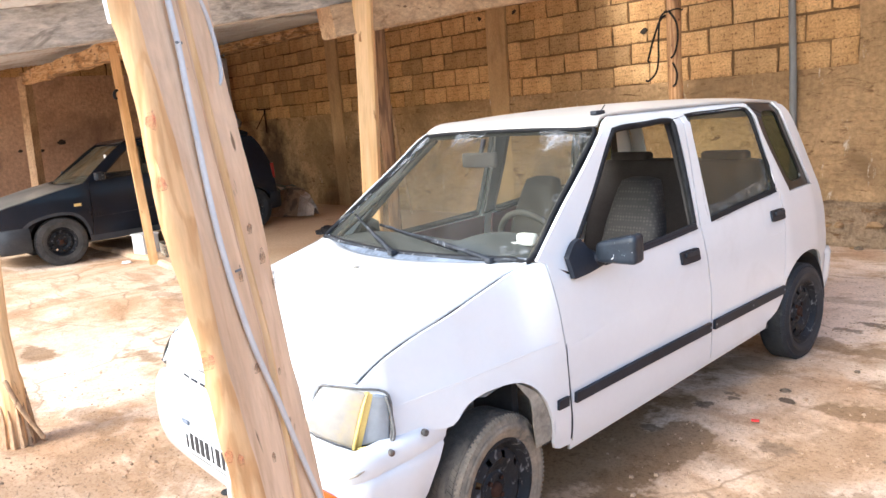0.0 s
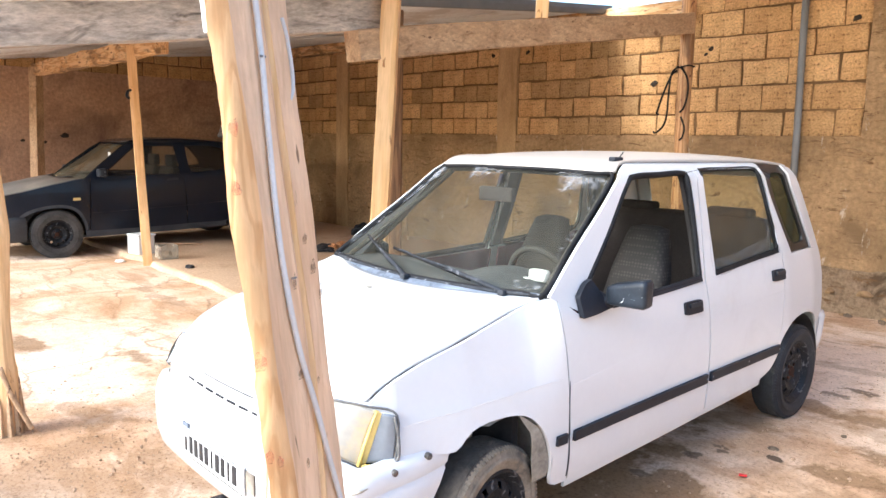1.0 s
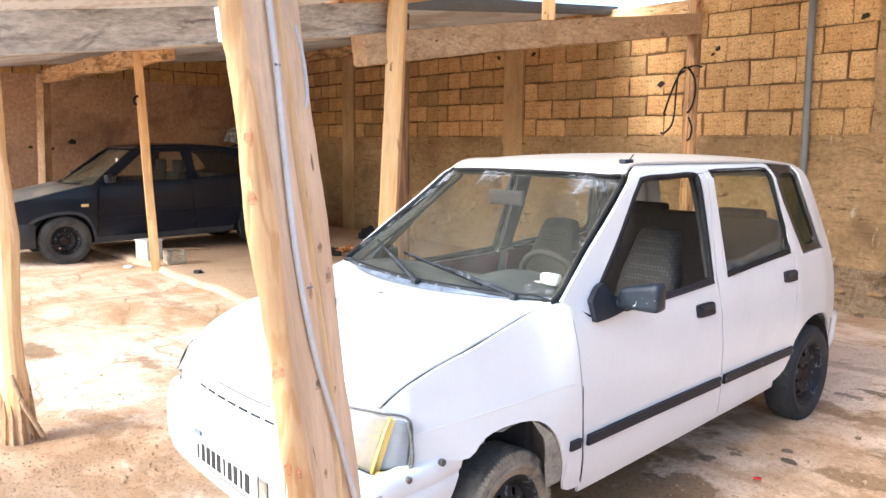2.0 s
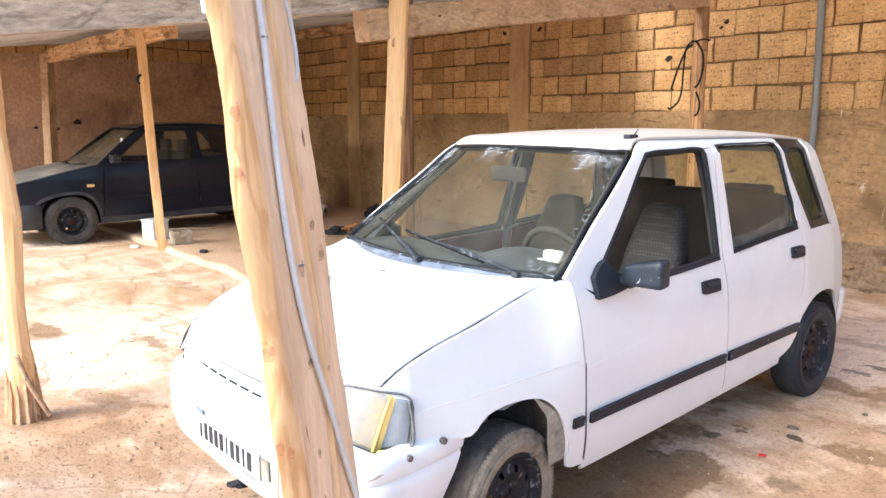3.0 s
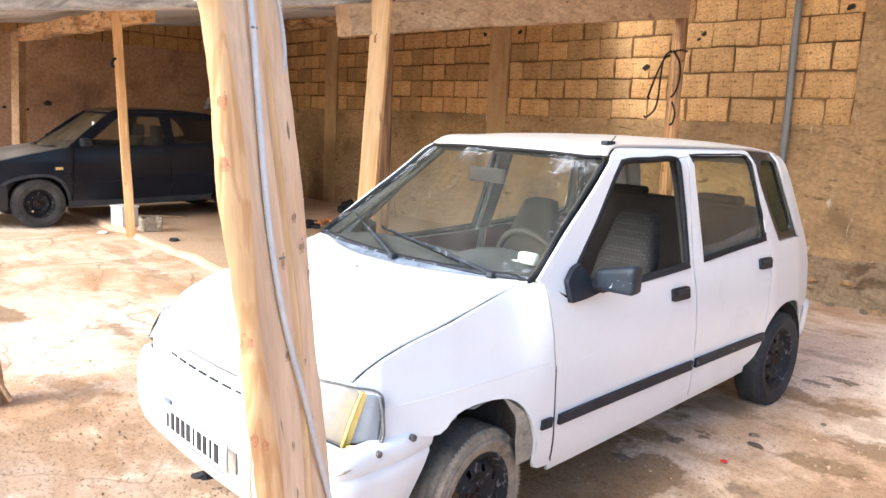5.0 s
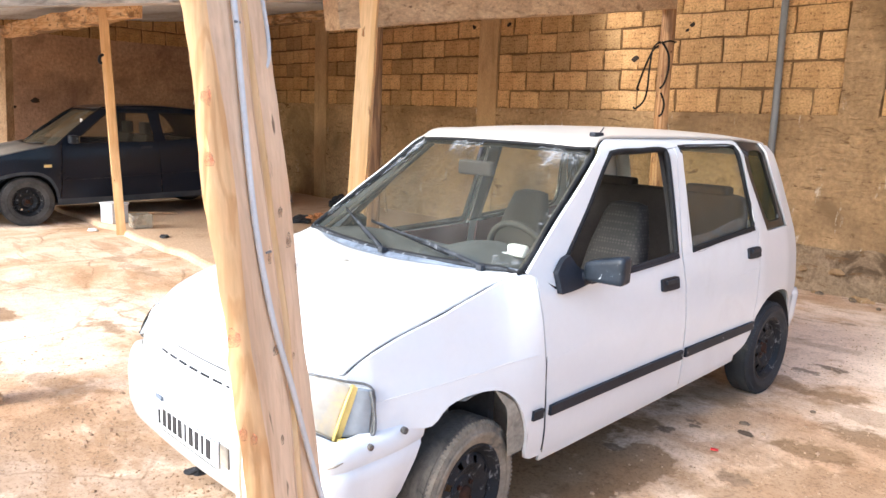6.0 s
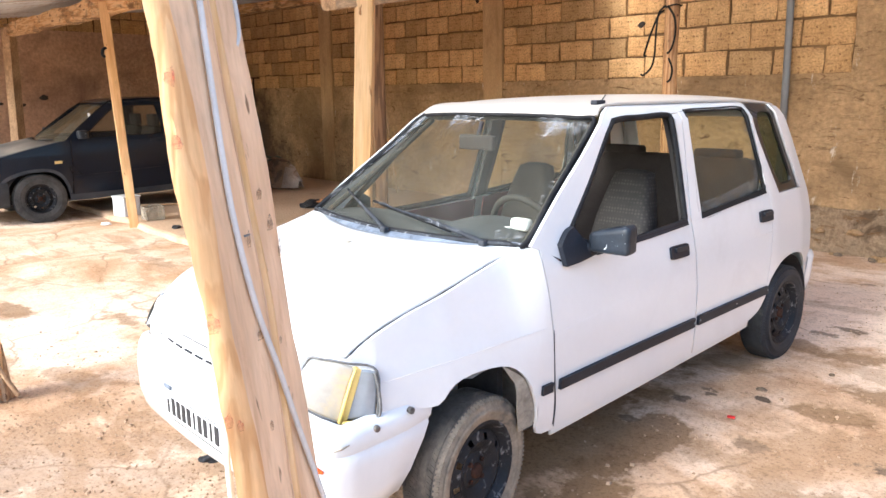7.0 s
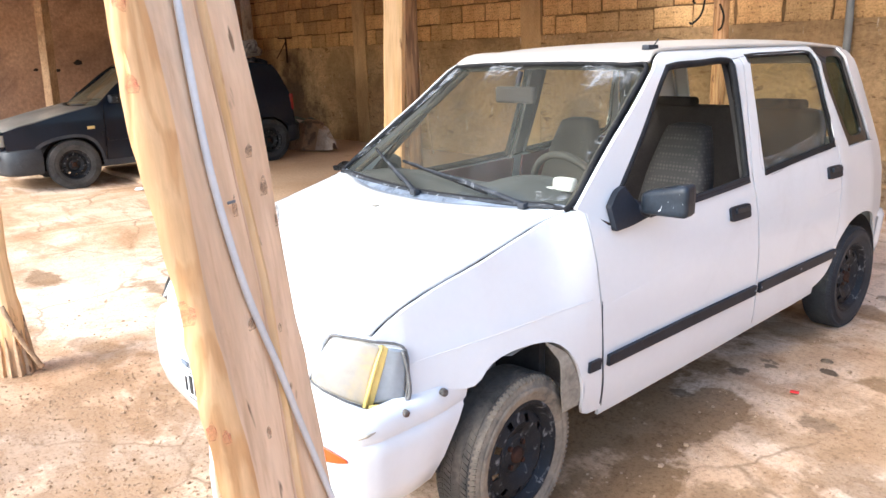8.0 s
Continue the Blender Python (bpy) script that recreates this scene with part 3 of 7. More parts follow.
def build_slab():
    """Raised concrete floor under the shed, with a worn front edge."""
    n = 90
    verts, faces = [], []
    for i in range(n + 1):
        x = -12.0 + (9.6 * i / n)
        e = 1.50 - 0.10 * (x + 6.5) / 2.4 * (1 if x > -6.5 else 0.2) + 0.05 * noise.noise((x * 1.6, 0, 5)) + 0.02 * noise.noise((x * 7, 0, 1))
        t = 0.045 + 0.012 * noise.noise((x * 2, 3, 0))
        verts += [(x, e - 0.035, -0.03), (x, e, t - 0.012), (x, e + 0.03, t), (x, WALL_Y, 0.055)]
    for i in range(n):
        for k in range(3):
            a = i * 4 + k
            faces.append((a, a + 4, a + 5, a + 1))
    ob = mesh_object("floor_slab", verts, faces, M_slab, smooth=False)
    return tagged(ob, "dusty concrete slab with a crumbling edge", "floor", kind="structure")


build_slab()

# back wall: plastered below, cinder blocks above, concrete columns between
COURSE, BLOCK = 0.247, 0.455
BASE_Z = 1.60


def plaster_sheet(name, x0, x1, z0, z1, y, step=0.08, depth=0.3, rough=0.012):
    nx, nz = max(2, int((x1 - x0) / step)), max(2, int((z1 - z0) / step))
    verts = []
    for j in range(nz + 1):
        for i in range(nx + 1):
            x, z = x0 + (x1 - x0) * i / nx, z0 + (z1 - z0) * j / nz
            verts.append((x, y + rough * noise.noise((x * 1.8, z * 1.8, 0)) + rough * 0.5 * noise.noise((x * 6, z * 6, 3)), z))
    faces = grid_faces(nz + 1, nx + 1)
    k = len(verts)
    verts += [(x0, y + depth, z0), (x1, y + depth, z0), (x1, y + depth, z1), (x0, y + depth, z1)]
    c = [0, nx, (nz + 1) * (nx + 1) - 1, nz * (nx + 1)]
    for a in range(4):
        b = (a + 1) % 4
        faces.append((c[b], c[a], k + a, k + b))
    faces.append((k + 3, k + 2, k + 1, k))
    return mesh_object(name, verts, faces, M_plaster, smooth=True)


wall_back = tagged(plaster_sheet("wall_back", -12.0, 9.0, -0.1, BASE_Z, WALL_Y - 0.012), "rough brown plastered wall with cinder blocks above", "wall", kind="structure")
part("mortar_bed", box(3.9, 0.25, 1.47, (-10.05, WALL_Y + 0.143, BASE_Z)), M_mortar, wall_back)
part("mortar_bed", box(3.47, 0.25, 1.39, (-6.365, WALL_Y + 0.143, BASE_Z)), M_mortar, wall_back)
part("mortar_bed", box(2.63, 0.25, 1.32, (-3.315, WALL_Y + 0.143, BASE_Z)), M_mortar, wall_back)
part("mortar_bed", box(11.0, 0.25, 1.75, (3.5, WALL_Y + 0.143, BASE_Z)), M_mortar, wall_back)


def column(name, x0, x1, z1, proud=0.02, z0=-0.1):
    n = 26
    verts = []
    for i in range(n + 1):
        z = z0 + (z1 - z0) * i / n
        w = 0.012 * noise.noise((x0, z * 3, 0))
        verts += [(x0 + w, WALL_Y + 0.1, z), (x0 + w, WALL_Y - proud + 0.006 * noise.noise((x0, z * 2, 4)), z),
                  (x1 + w, WALL_Y - proud + 0.006 * noise.noise((x1, z * 2, 4)), z), (x1 + w, WALL_Y + 0.1, z)]
    faces = grid_faces(n + 1, 4)
    faces.append((n * 4, n * 4 + 1, n * 4 + 2, n * 4 + 3))
    return tagged(mesh_object(name, verts, faces, M_concrete if z0 < 0 else M_plaster), "bare concrete column cast between the blocks", "column", kind="structure")


COLUMNS = [(-8.36, -8.03, 3.04), (-4.63, -4.30, 2.97), (-0.17, 0.16, 3.4), (3.9, 4.23, 3.4)]
for i, (a, b, z1) in enumerate(COLUMNS):
    column("column_%d" % (i + 1), a, b, z1, 0.02, -0.1 if i < 2 else BASE_Z - 0.03)

# crumbling plinth along the open end of the wall
plinth = plaster_sheet("wall_plinth", -1.6, 5.0, -0.1, 0.40, WALL_Y - 0.045, 0.035, 0.03, 0.03)
plinth.data.materials[0] = M_plinth
for v in plinth.data.vertices:  # ragged upper edge
    if v.co.z > 0.37:
        v.co.z += 0.07 * noise.noise((v.co.x * 2.2, 1, 0)) + 0.03 * noise.noise((v.co.x * 9, 4, 0))
tagged(plinth, "crumbling plaster plinth at the wall's foot", "plinth", kind="structure")

# torn pits in the blocks: flat dark lumps carry the shade inside them
for k, (x, z, r) in enumerate([(-4.743, 2.625, 0.045), (-4.151, 2.623, 0.035), (-1.673, 2.476, 0.03), (-0.296, 2.636, 0.035), (-2.31, 2.156, 0.04), (-1.726, 2.423, 0.02)]):
    bm = bmesh.new()
    bmesh.ops.create_icosphere(bm, subdivisions=2, radius=r)
    for v in bm.verts:
        v.co *= 1 + .5 * noise.noise((v.co.x * 30 + k, v.co.y * 30, v.co.z * 30))
        v.co = Vector((v.co.x + x + .3 * v.co.z, v.co.y * .25 + WALL_Y - .002, v.co.z * .8 + z))
    part("pit", bm, M_pit_shade, wall_back, "pit in the wall, its shade painted as a dark lump")

# side wall of the shed; unseen plain walls added to enclose and bounce light
LEFT_X = -12.0


def side_wall():
    ny, nz = 70, 30
    y0, y1, z1 = -6.0, WALL_Y + 0.25, 2.60
    verts = []
    for j in range(nz + 1):
        for i in range(ny + 1):
            y, z = y0 + (y1 - y0) * i / ny, -0.1 + (z1 + 0.1) * j / nz
            verts.append((LEFT_X + 0.015 * noise.noise((y * 1.5, z * 1.5, 7)) + 0.006 * noise.noise((y * 6, z * 6, 1)), y, z))
    faces = grid_faces(nz + 1, ny + 1, True)
    k = len(verts)
    verts += [(LEFT_X - 0.25, y0, -0.1), (LEFT_X - 0.25, y1, -0.1), (LEFT_X - 0.25, y1, z1), (LEFT_X - 0.25, y0, z1)]
    c = [0, ny, (nz + 1) * (ny + 1) - 1, nz * (ny + 1)]
    for a in range(4):
        b = (a + 1) % 4
        faces.append((c[a], c[b], k + b, k + a))
    faces.append((k, k + 1, k + 2, k + 3))
    return tagged(mesh_object("wall_side", verts, faces, M_render, smooth=True), "brown mud-rendered side wall with bare blocks on top", "wall", kind="structure")


wall_side = side_wall()
# pits in the render, drawn as dark lumps instead of shaded holes
for k, (y, z, r) in enumerate([(1.558, 1.378, 0.03), (2.231, 1.474, 0.05), (1.898, 1.353, 0.03)]):
    bm = bmesh.new()
    bmesh.ops.create_icosphere(bm, subdivisions=2, radius=r)
    for v in bm.verts:
        v.co *= 1 + .5 * noise.noise((v.co.x * 30 + k, v.co.y * 30, v.co.z * 30))
        v.co = Vector((v.co.x * .3 + LEFT_X + .004, v.co.y * 1.3 + y, v.co.z * .8 + z))
    part("pit", bm, M_pit_shade, wall_side, "pit in the mud render, its shade painted as a dark lump")
part("mortar_bed", box(0.22, 9.0, 0.85, (LEFT_X - 0.128, 1.0, 2.60)), M_mortar, wall_side)
for nm, sx, sy, at in (("wall_right", 0.25, 26.0, (9.2, -7.3, -0.1)), ("wall_front", 21.5, 0.25, (-1.5, -20.4, -0.1)), ("wall_far", 0.25, 14.2, (-12.1, -13.2, -0.1))):
    tagged(part(nm, box(sx, sy, 2.4, at), M_plaster), "plain plastered wall added out of view", "wall", kind="structure")

# ---------------------------------------------------------------- shed frame


def timber(name, p0, p1, w, h, material, label, category="beam", seed=0, wane=0.25, rough=0.01, up=(0, 0, 1), parent=None):
    """Hewn timber from p0 to p1 with chipped edges; its grain runs along the object's z."""
    a, b = Vector(p0), Vector(p1)
    d = b - a
    length = d.length
    z = d.normalized()
    y = (Vector(up) - z * z.dot(Vector(up))).normalized()
    x = y.cross(z)
    n = max(6, int(length / 0.09))
    verts, faces = [], []
    m = 12
    rnd = random.Random(seed)
    off = rnd.uniform(0, 50)
    for i in range(n + 1):
        t = length * i / n
        cw = wane * (0.6 + 0.8 * noise.noise((off, t * 1.3, 0)))
        cw = max(0.05, min(0.45, cw))
        sw = w / 2 * (1 + 0.06 * noise.noise((off, t * 0.9, 9)))
        sh = h / 2 * (1 + 0.06 * noise.noise((off, t * 0.9, 5)))
        c = cw * min(sw, sh)
        prof = [(-sw, -sh + c), (-sw + c * 0.4, -sh + c * 0.4), (-sw + c, -sh), (sw - c * 0.6, -sh), (sw - c * 0.2, -sh + c * 0.2), (sw, -sh + c * 0.6),
                (sw, sh - c), (sw - c * 0.4, sh - c * 0.4), (sw - c, sh), (-sw + c * 0.6, sh), (-sw + c * 0.2, sh - c * 0.2), (-sw, sh - c * 0.6)]
        bx, by = 0.012 * noise.noise((off, t * 0.6, 2)), 0.012 * noise.noise((off, t * 0.6, 3))
        for k, (u, v) in enumerate(prof):
            g = rough * noise.noise((off + k * 0.7, t * 2.5, k * 1.3))
            verts.append((u + bx + g, v + by + g * 0.7, t))
        if i:
            for k in range(m):
                l = (k + 1) % m
                faces.append(((i - 1) * m + k, (i - 1) * m + l, i * m + l, i * m + k))
    faces.append(tuple(range(m))[::-1])
    faces.append(tuple(n * m + k for k in range(m)))
    ob = mesh_object(name, verts, faces, material, None, "", True, 0.0, 32)
    rot = Matrix((x, y, z)).transposed().to_4x4()
    ob.matrix_world = Matrix.Translation(a) @ rot
    if parent:
        ob.parent = parent
        return ob
    return tagged(ob, label, category)


# line of posts along the eave
timber("wooden_post", (-1.75, 1.25, -0.05), (-1.518, 1.23, 2.62), 0.145, 0.11, M_post, "squared pale pine post carrying the roof beams", "post", 3, 0.2, 0.008, up=(1, 1, 0))
timber("roof_beam", (-1.72, -1.75, 1.82), (-1.72, 1.30, 2.285), 0.17, 0.195, M_greybeam, "weathered grey timber beam under the shed roof", "beam", 5, 0.15, 0.008)
timber("roof_beam", (-1.62, 0.99, 2.05), (-1.56, 4.80, 2.63), 0.16, 0.19, M_brownbeam, "rough brown timber beam along the eave", "beam", 8, 0.22, 0.012)
timber("strut", (-1.60, 2.74, 2.42), (-1.60, 2.77, 3.42), 0.12, 0.09, M_post, "short pale wooden strut on the beam", "strut", 9, 0.2, 0.004, up=(1, 1, 0))
timber("wooden_post", (-6.36, 1.47, -0.02), (-6.40, 1.37, 2.47), 0.085, 0.10, M_post, "thin pale wooden post with a metal hook", "post", 12, 0.3, 0.006)
timber("rafter", (-5.7, 1.45, 2.44), (-10.75, 1.50, 2.46), 0.15, 0.19, M_bark, "rough hewn log rafter still wearing bark", "rafter", 14, 0.45, 0.03)
timber("wooden_post", (-10.62, 1.40, -0.02), (-10.68, 1.48, 2.5), 0.13, 0.16, M_brownbeam, "grey-brown squared post against the side wall", "post", 17, 0.15, 0.008)
timber("corner_post", (-11.62, 5.28, -0.02), (-11.72, 5.28, 2.85), 0.15, 0.13, M_greybeam, "weathered post in the shed corner", "post", 19, 0.15, 0.008)
timber("purlin", (-11.9, 5.30, 3.02), (-1.9, 5.36, 2.88), 0.15, 0.16, M_bark, "rough purlin along the top of the wall", "purlin", 21, 0.4, 0.025)
timber("rafter", (-1.45, 0.80, 2.44), (-6.3, 0.95, 2.56), 0.12, 0.14, M_bark, "orange hewn rafter resting on the grey beam", "rafter", 23, 0.4, 0.02)
timber("rafter", (-1.2, 1.42, 2.44), (-3.2, 1.62, 2.56), 0.11, 0.12, M_bark, "short orange rafter beside the pine post", "rafter", 25, 0.4, 0.02)


def log_post():
    pts, rad = [], []
    for i in range(30):
        z = -0.05 + 3.25 * i / 29
        pts.append((-1.56 + 0.015 * noise.noise((0, z * 1.2, 0)), 4.82 + 0.015 * noise.noise((4, z * 1.2, 0)), z))
        rad.append(0.066 + 0.007 * noise.noise((8, z * 3, 0)))
    base = thing("log_post", Matrix.Identity(4), "round stripped log post hung with black wire", "post")
    tube("trunk", pts, rad, M_log, base, "", 14)
    for pts in ([(-0.07, -0.03, 2.20), (-0.10, -0.08, 2.15), (-0.17, -0.09, 1.98), (-0.21, -0.09, 1.86), (-0.235, -0.08, 1.80), (-0.215, -0.08, 1.785)],
                               [(-0.02, -0.09, 2.23), (-0.09, -0.09, 2.17), (-0.105, -0.10, 1.98), (-0.11, -0.10, 1.80), (-0.14, -0.10, 1.68), (-0.22, -0.10, 1.61), (-0.25, -0.10, 1.62)],
                               [(0.0, -0.09, 2.23), (0.07, -0.08, 2.12), (0.085, -0.08, 1.98), (0.06, -0.09, 1.85), (0.02, -0.095, 1.80)],
                               [(0.03, -0.085, 1.76), (0.07, -0.08, 1.66), (0.06, -0.085, 1.57), (0.03, -0.09, 1.54)]):
        line = smooth_line([(-1.56 + a, 4.82 + b, c) for a, b, c in pts], 5)
        tube("wire", line, 0.010, M_wire, base, "black cable looped over the post", 6)
    loop = [(-1.56 + 0.083 * math.cos(t * 0.4), 4.82 + 0.083 * math.sin(t * 0.4), 2.23 + 0.01 * math.sin(t)) for t in range(16)]
    tube("wire_tie", loop, 0.007, M_wire, base, "black wire tie", 6, True)


log_post()
tube_pipe = tube("drain_pipe", [(-0.715, WALL_Y - 0.05, 0.6), (-0.72, WALL_Y - 0.05, 1.6), (-0.735, WALL_Y - 0.05, 2.4), (-0.745, WALL_Y - 0.05, 3.4)], 0.032, M_pipe, sides=14)
tagged(tube_pipe, "grey plastic pipe fixed upright on the block wall", "pipe")


def split_post():
    """Leaning split post with a flared, splintered foot."""
    base = thing("wooden_post", Matrix.Identity(4), "split pale post with a splintered bark foot", "post")
    n, m = 46, 16
    verts, faces = [], []
    for i in range(n + 1):
        z = -0.03 + 2.2 * i / n
        cx = float(np.interp(z, [0, 0.3, 0.55, 1.0, 1.4, 2.1], [-1.775, -1.775, -1.78, -1.765, -1.795, -1.80]))
        cy = cx * 1.11 + 0.98
        r = float(np.interp(z, [0, 0.05, 0.3, 0.36, 0.6, 1.2, 2.2], [0.070, 0.066, 0.060, 0.052, 0.05, 0.052, 0.06]))
        for k in range(m):
            t = 2 * math.pi * k / m
            rr = r * (1 + 0.13 * noise.noise((math.cos(t) * 1.5, math.sin(t) * 1.5, z * 1.4)) + 0.08 * noise.noise((math.cos(t) * 5, math.sin(t) * 5, z * 3)))
            verts.append((cx + rr * math.cos(t), cy + rr * math.sin(t), z))
        if i:
            for k in range(m):
                l = (k + 1) % m
                faces.append(((i - 1) * m + k, (i - 1) * m + l, i * m + l, i * m + k))
    mesh_object("shaft", verts, faces, M_post, base)
    for k in range(7):
        a = -2.2 + 0.55 * k
        h = 0.14 + 0.16 * random.random()
        ox, oy = -1.775 + 0.067 * math.cos(a), -0.99 + 0.067 * math.sin(a)
        v, f = tube_data([(ox + 0.012 * math.cos(a), oy + 0.012 * math.sin(a), -0.02), (ox, oy, h * 0.6), (ox - 0.012 * math.cos(a), oy, h)], [0.016, 0.013, 0.003], 5)
        mesh_object("splinter", v, f, M_brownbeam, base)
    tube("cable", smooth_line([(-1.70, -1.02, 0.34), (-1.69, -0.98, 0.2), (-1.685, -0.93, 0.08), (-1.68, -0.90, 0.01)], 5), 0.012, M_brownbeam, base)


split_post()

# corrugated roof over the shed


def roof_z(x, y):
    return 2.50 + (0.135 if y < 1.3 else 0.105) * (y - 1.3) + 0.020 * (-1.7 - x)


def roof_panel(name, x0, x1, y0, y1, lift=0.0, skew=0.0):
    """Corrugated sheet; the ridges run along x."""
    ny = max(8, int((y1 - y0) / 0.019))
    nx = 8
    verts = []
    for j in range(ny + 1):
        y = y0 + (y1 - y0) * j / ny
        for i in range(nx + 1):
            x = x0 + (x1 - x0) * i / nx + skew * (y - y0)
            verts.append((x, y, roof_z(x, y) + lift + 0.009 * math.sin(2 * math.pi * (y - y0) / 0.076) + 0.01 * noise.noise((x * 0.7, y * 0.7, 3))))
    ob = mesh_object(name, verts, grid_faces(ny + 1, nx + 1), M_sheet, smooth=True, solid=0.003)
    return tagged(ob, "grey corrugated metal roof sheet", "roof sheet", "shed roof sheets", kind="structure")


y = -1.15
k = 0
while y < 5.2:
    y_end = min(y + 0.92, 5.45)
    roof_panel("roof_sheet", -12.2, -6.6, y, y_end, 0.012 * (k % 2))
    roof_panel("roof_sheet", -6.75, -1.15 if y < 1.2 else -2.87, y, y_end, 0.016 + 0.012 * (k % 2))
    y += 0.87
    k += 1



def fascia():
    """Upright folded sheet along the open edge of the shed roof."""
    n = 40
    verts = []
    for i in range(n + 1):
        y = 1.5 + 3.9 * i / n
        z = roof_z(-2.85, y)
        h = 0.125 - 0.055 * i / n + 0.006 * noise.noise((y, 0, 0))
        verts += [(-2.91, y, z - 0.012), (-2.855, y, z - 0.014), (-2.85, y, z), (-2.842, y, z + h * .48), (-2.850, y, z + h * .5), (-2.850, y, z + h), (-2.87, y, z + h + 0.004)]
    return tagged(mesh_object("roof_fascia", verts, grid_faces(n + 1, 7), M_fascia, solid=0.002), "grey folded metal edge of the shed roof", "roof edge", kind="structure")


fascia()

# corrugated roof above the view, added to shade the wall and the car


def shade_roof(x0, x1, y0, y1, lift):
    n = int((y1 - y0) / 0.04)
    verts = []
    for j in range(n + 1):
        yy = y0 + (y1 - y0) * j / n
        for i in range(5):
            verts.append((x0 + (x1 - x0) * i / 4, yy, 3.42 + lift + 0.01 * math.sin(2 * math.pi * yy / 0.16)))
    tagged(mesh_object("shade_roof", verts, grid_faces(n + 1, 5), M_sheet, smooth=True, solid=0.003), "unseen grey corrugated roof added to shade the wall and car", "roof", "bay roof sheets", kind="structure")



shade_roof(-2.62, 2.6, 0.1, 5.45, 0.03)

# ---------------------------------------------------------------- near post with the cable
POST_E, POST_N = Vector((-0.473, 0.881, 0)), Vector((0.881, 0.473, 0))


def post_point(e, n, z):
    """Place on the leaning, slightly bowed near post: e across its broad face, n out of it."""
    bow = float(np.interp(z, [0.7, 0.9, 1.1, 1.3, 1.6, 2.2], [0.002, 0.005, 0.008, 0.013, 0.018, 0.022]))
    return Vector((1.300 - 0.103 * (z - 0.9), -1.248 - 0.086 * (z - 0.9), z)) + POST_E * (e + bow) + POST_N * n


def near_post():
    base = thing("near_post", Matrix.Identity(4), "leaning sawn pine post with a white cable and red marks", "post")
    prof = [(-0.008, 0.0), (0.0, 0.012), (0.014, 0.020), (0.030, 0.023), (0.040, 0.019), (0.070, 0.015), (0.105, 0.013), (0.128, 0.010), (0.135, 0.008), (0.139, -0.006),
            (0.143, 0.006), (0.149, 0.012), (0.156, 0.010), (0.162, 0.004), (0.195, 0.003), (0.226, 0.001), (0.236, -0.006), (0.226, -0.062), (0.092, -0.052), (0.012, -0.006)]
    m, n = len(prof), 190
    verts, faces = [], []
    for i in range(n + 1):
        z = -0.12 + 3.52 * i / n
        drift = 0.006 * noise.noise((z * 2.2, 3, 1)) + float(np.interp(z, [0.8, 0.95, 1.1, 1.3, 1.6], [-0.010, 0.0, 0.008, 0.004, 0.0]))
        for k, (e, d) in enumerate(prof):
            g, h = 0.0, 0.0
            if k in (0, 1, 2, 19):
                g = 0.011 * noise.noise((z * 5, k * 0.35, 1)) + 0.006 * noise.noise((z * 15, k, 2)) + 0.003 * noise.noise((z * 40, k, 2))
                h = 0.006 * noise.noise((z * 7, k, 6)) + 0.003 * noise.noise((z * 24, k * 2, 6))
            elif k in (3, 4):
                g = 0.012 * noise.noise((z * 4, 7, 1)) + 0.004 * noise.noise((z * 17, k, 3))
            elif k in (15, 16, 17):
                g = 0.010 * noise.noise((z * 3.5, 5, 1)) + 0.004 * noise.noise((z * 16, 5, 1))
                if k < 17:
                    g += float(np.interp(z, [1.2, 1.6], [0.0, 0.008]))
            elif 7 <= k <= 13:
                g = drift
            gap = 0.012 * max(0.0, noise.noise((z * 1.7, 9, 9)) + 0.2) if k == 9 else 0.0
            verts.append(post_point(e + g, d - gap + h + 0.002 * noise.noise((z * 6, k * 0.6, 7)), z))
        if i:
            for k in range(m):
                l = (k + 1) % m
                faces.append(((i - 1) * m + k, (i - 1) * m + l, i * m + l, i * m + k))
    faces.append(tuple(n * m + k for k in range(m)))
    ob = mesh_object("shaft", verts, faces, M_post_face, base, "", True, 0.0, 50)
    ob.data.materials.append(M_bark_pale)
    ob.data.materials.append(M_ridge)
    for p in ob.data.polygons:
        k = p.index % m
        if p.index < n * m and k in (18, 19, 0, 1, 2, 10, 11, 12):
            p.material_index = 2 if 9 < k < 13 else 1
    line = [post_point(e, d, z) for e, d, z in ((0.12, 0.022, 3.0), (0.118, 0.020, 2.2), (0.100, 0.021, 1.634), (0.093, 0.021, 1.516), (0.082, 0.021, 1.33), (0.086, 0.020, 1.22), (0.104, 0.019, 1.10), (0.134, 0.019, 0.99), (0.166, 0.013, 0.885), (0.206, 0.010, 0.745), (0.245, 0.006, 0.60), (0.27, 0.0, 0.36), (0.28, 0.0, 0.02))]
    tube("cable", smooth_line(line, 6), 0.0052, M_cable, base, "white electric cable stapled to the post", 8)
    for z, e in ((1.58, .097), (1.22, .105)):
        part("cable_clip", box(.003, .016, .004, (0, 0, 0), .001, 1), M_pipe, base, "grey cable clip").matrix_world = Matrix.Translation(post_point(e, .024, z)) @ pose(0, 0, 0, 0, 0, 28)
    line = [post_point(e, d, z) for e, d, z in ((0.205, 0.004, 1.66), (0.214, 0.004, 1.63), (0.218, 0.004, 1.58), (0.215, 0.003, 1.54), (0.206, 0.0, 1.52))]
    tube("cable_loop", smooth_line(line, 6), 0.004, M_cable, base, "white cable bulging from the post edge", 8)
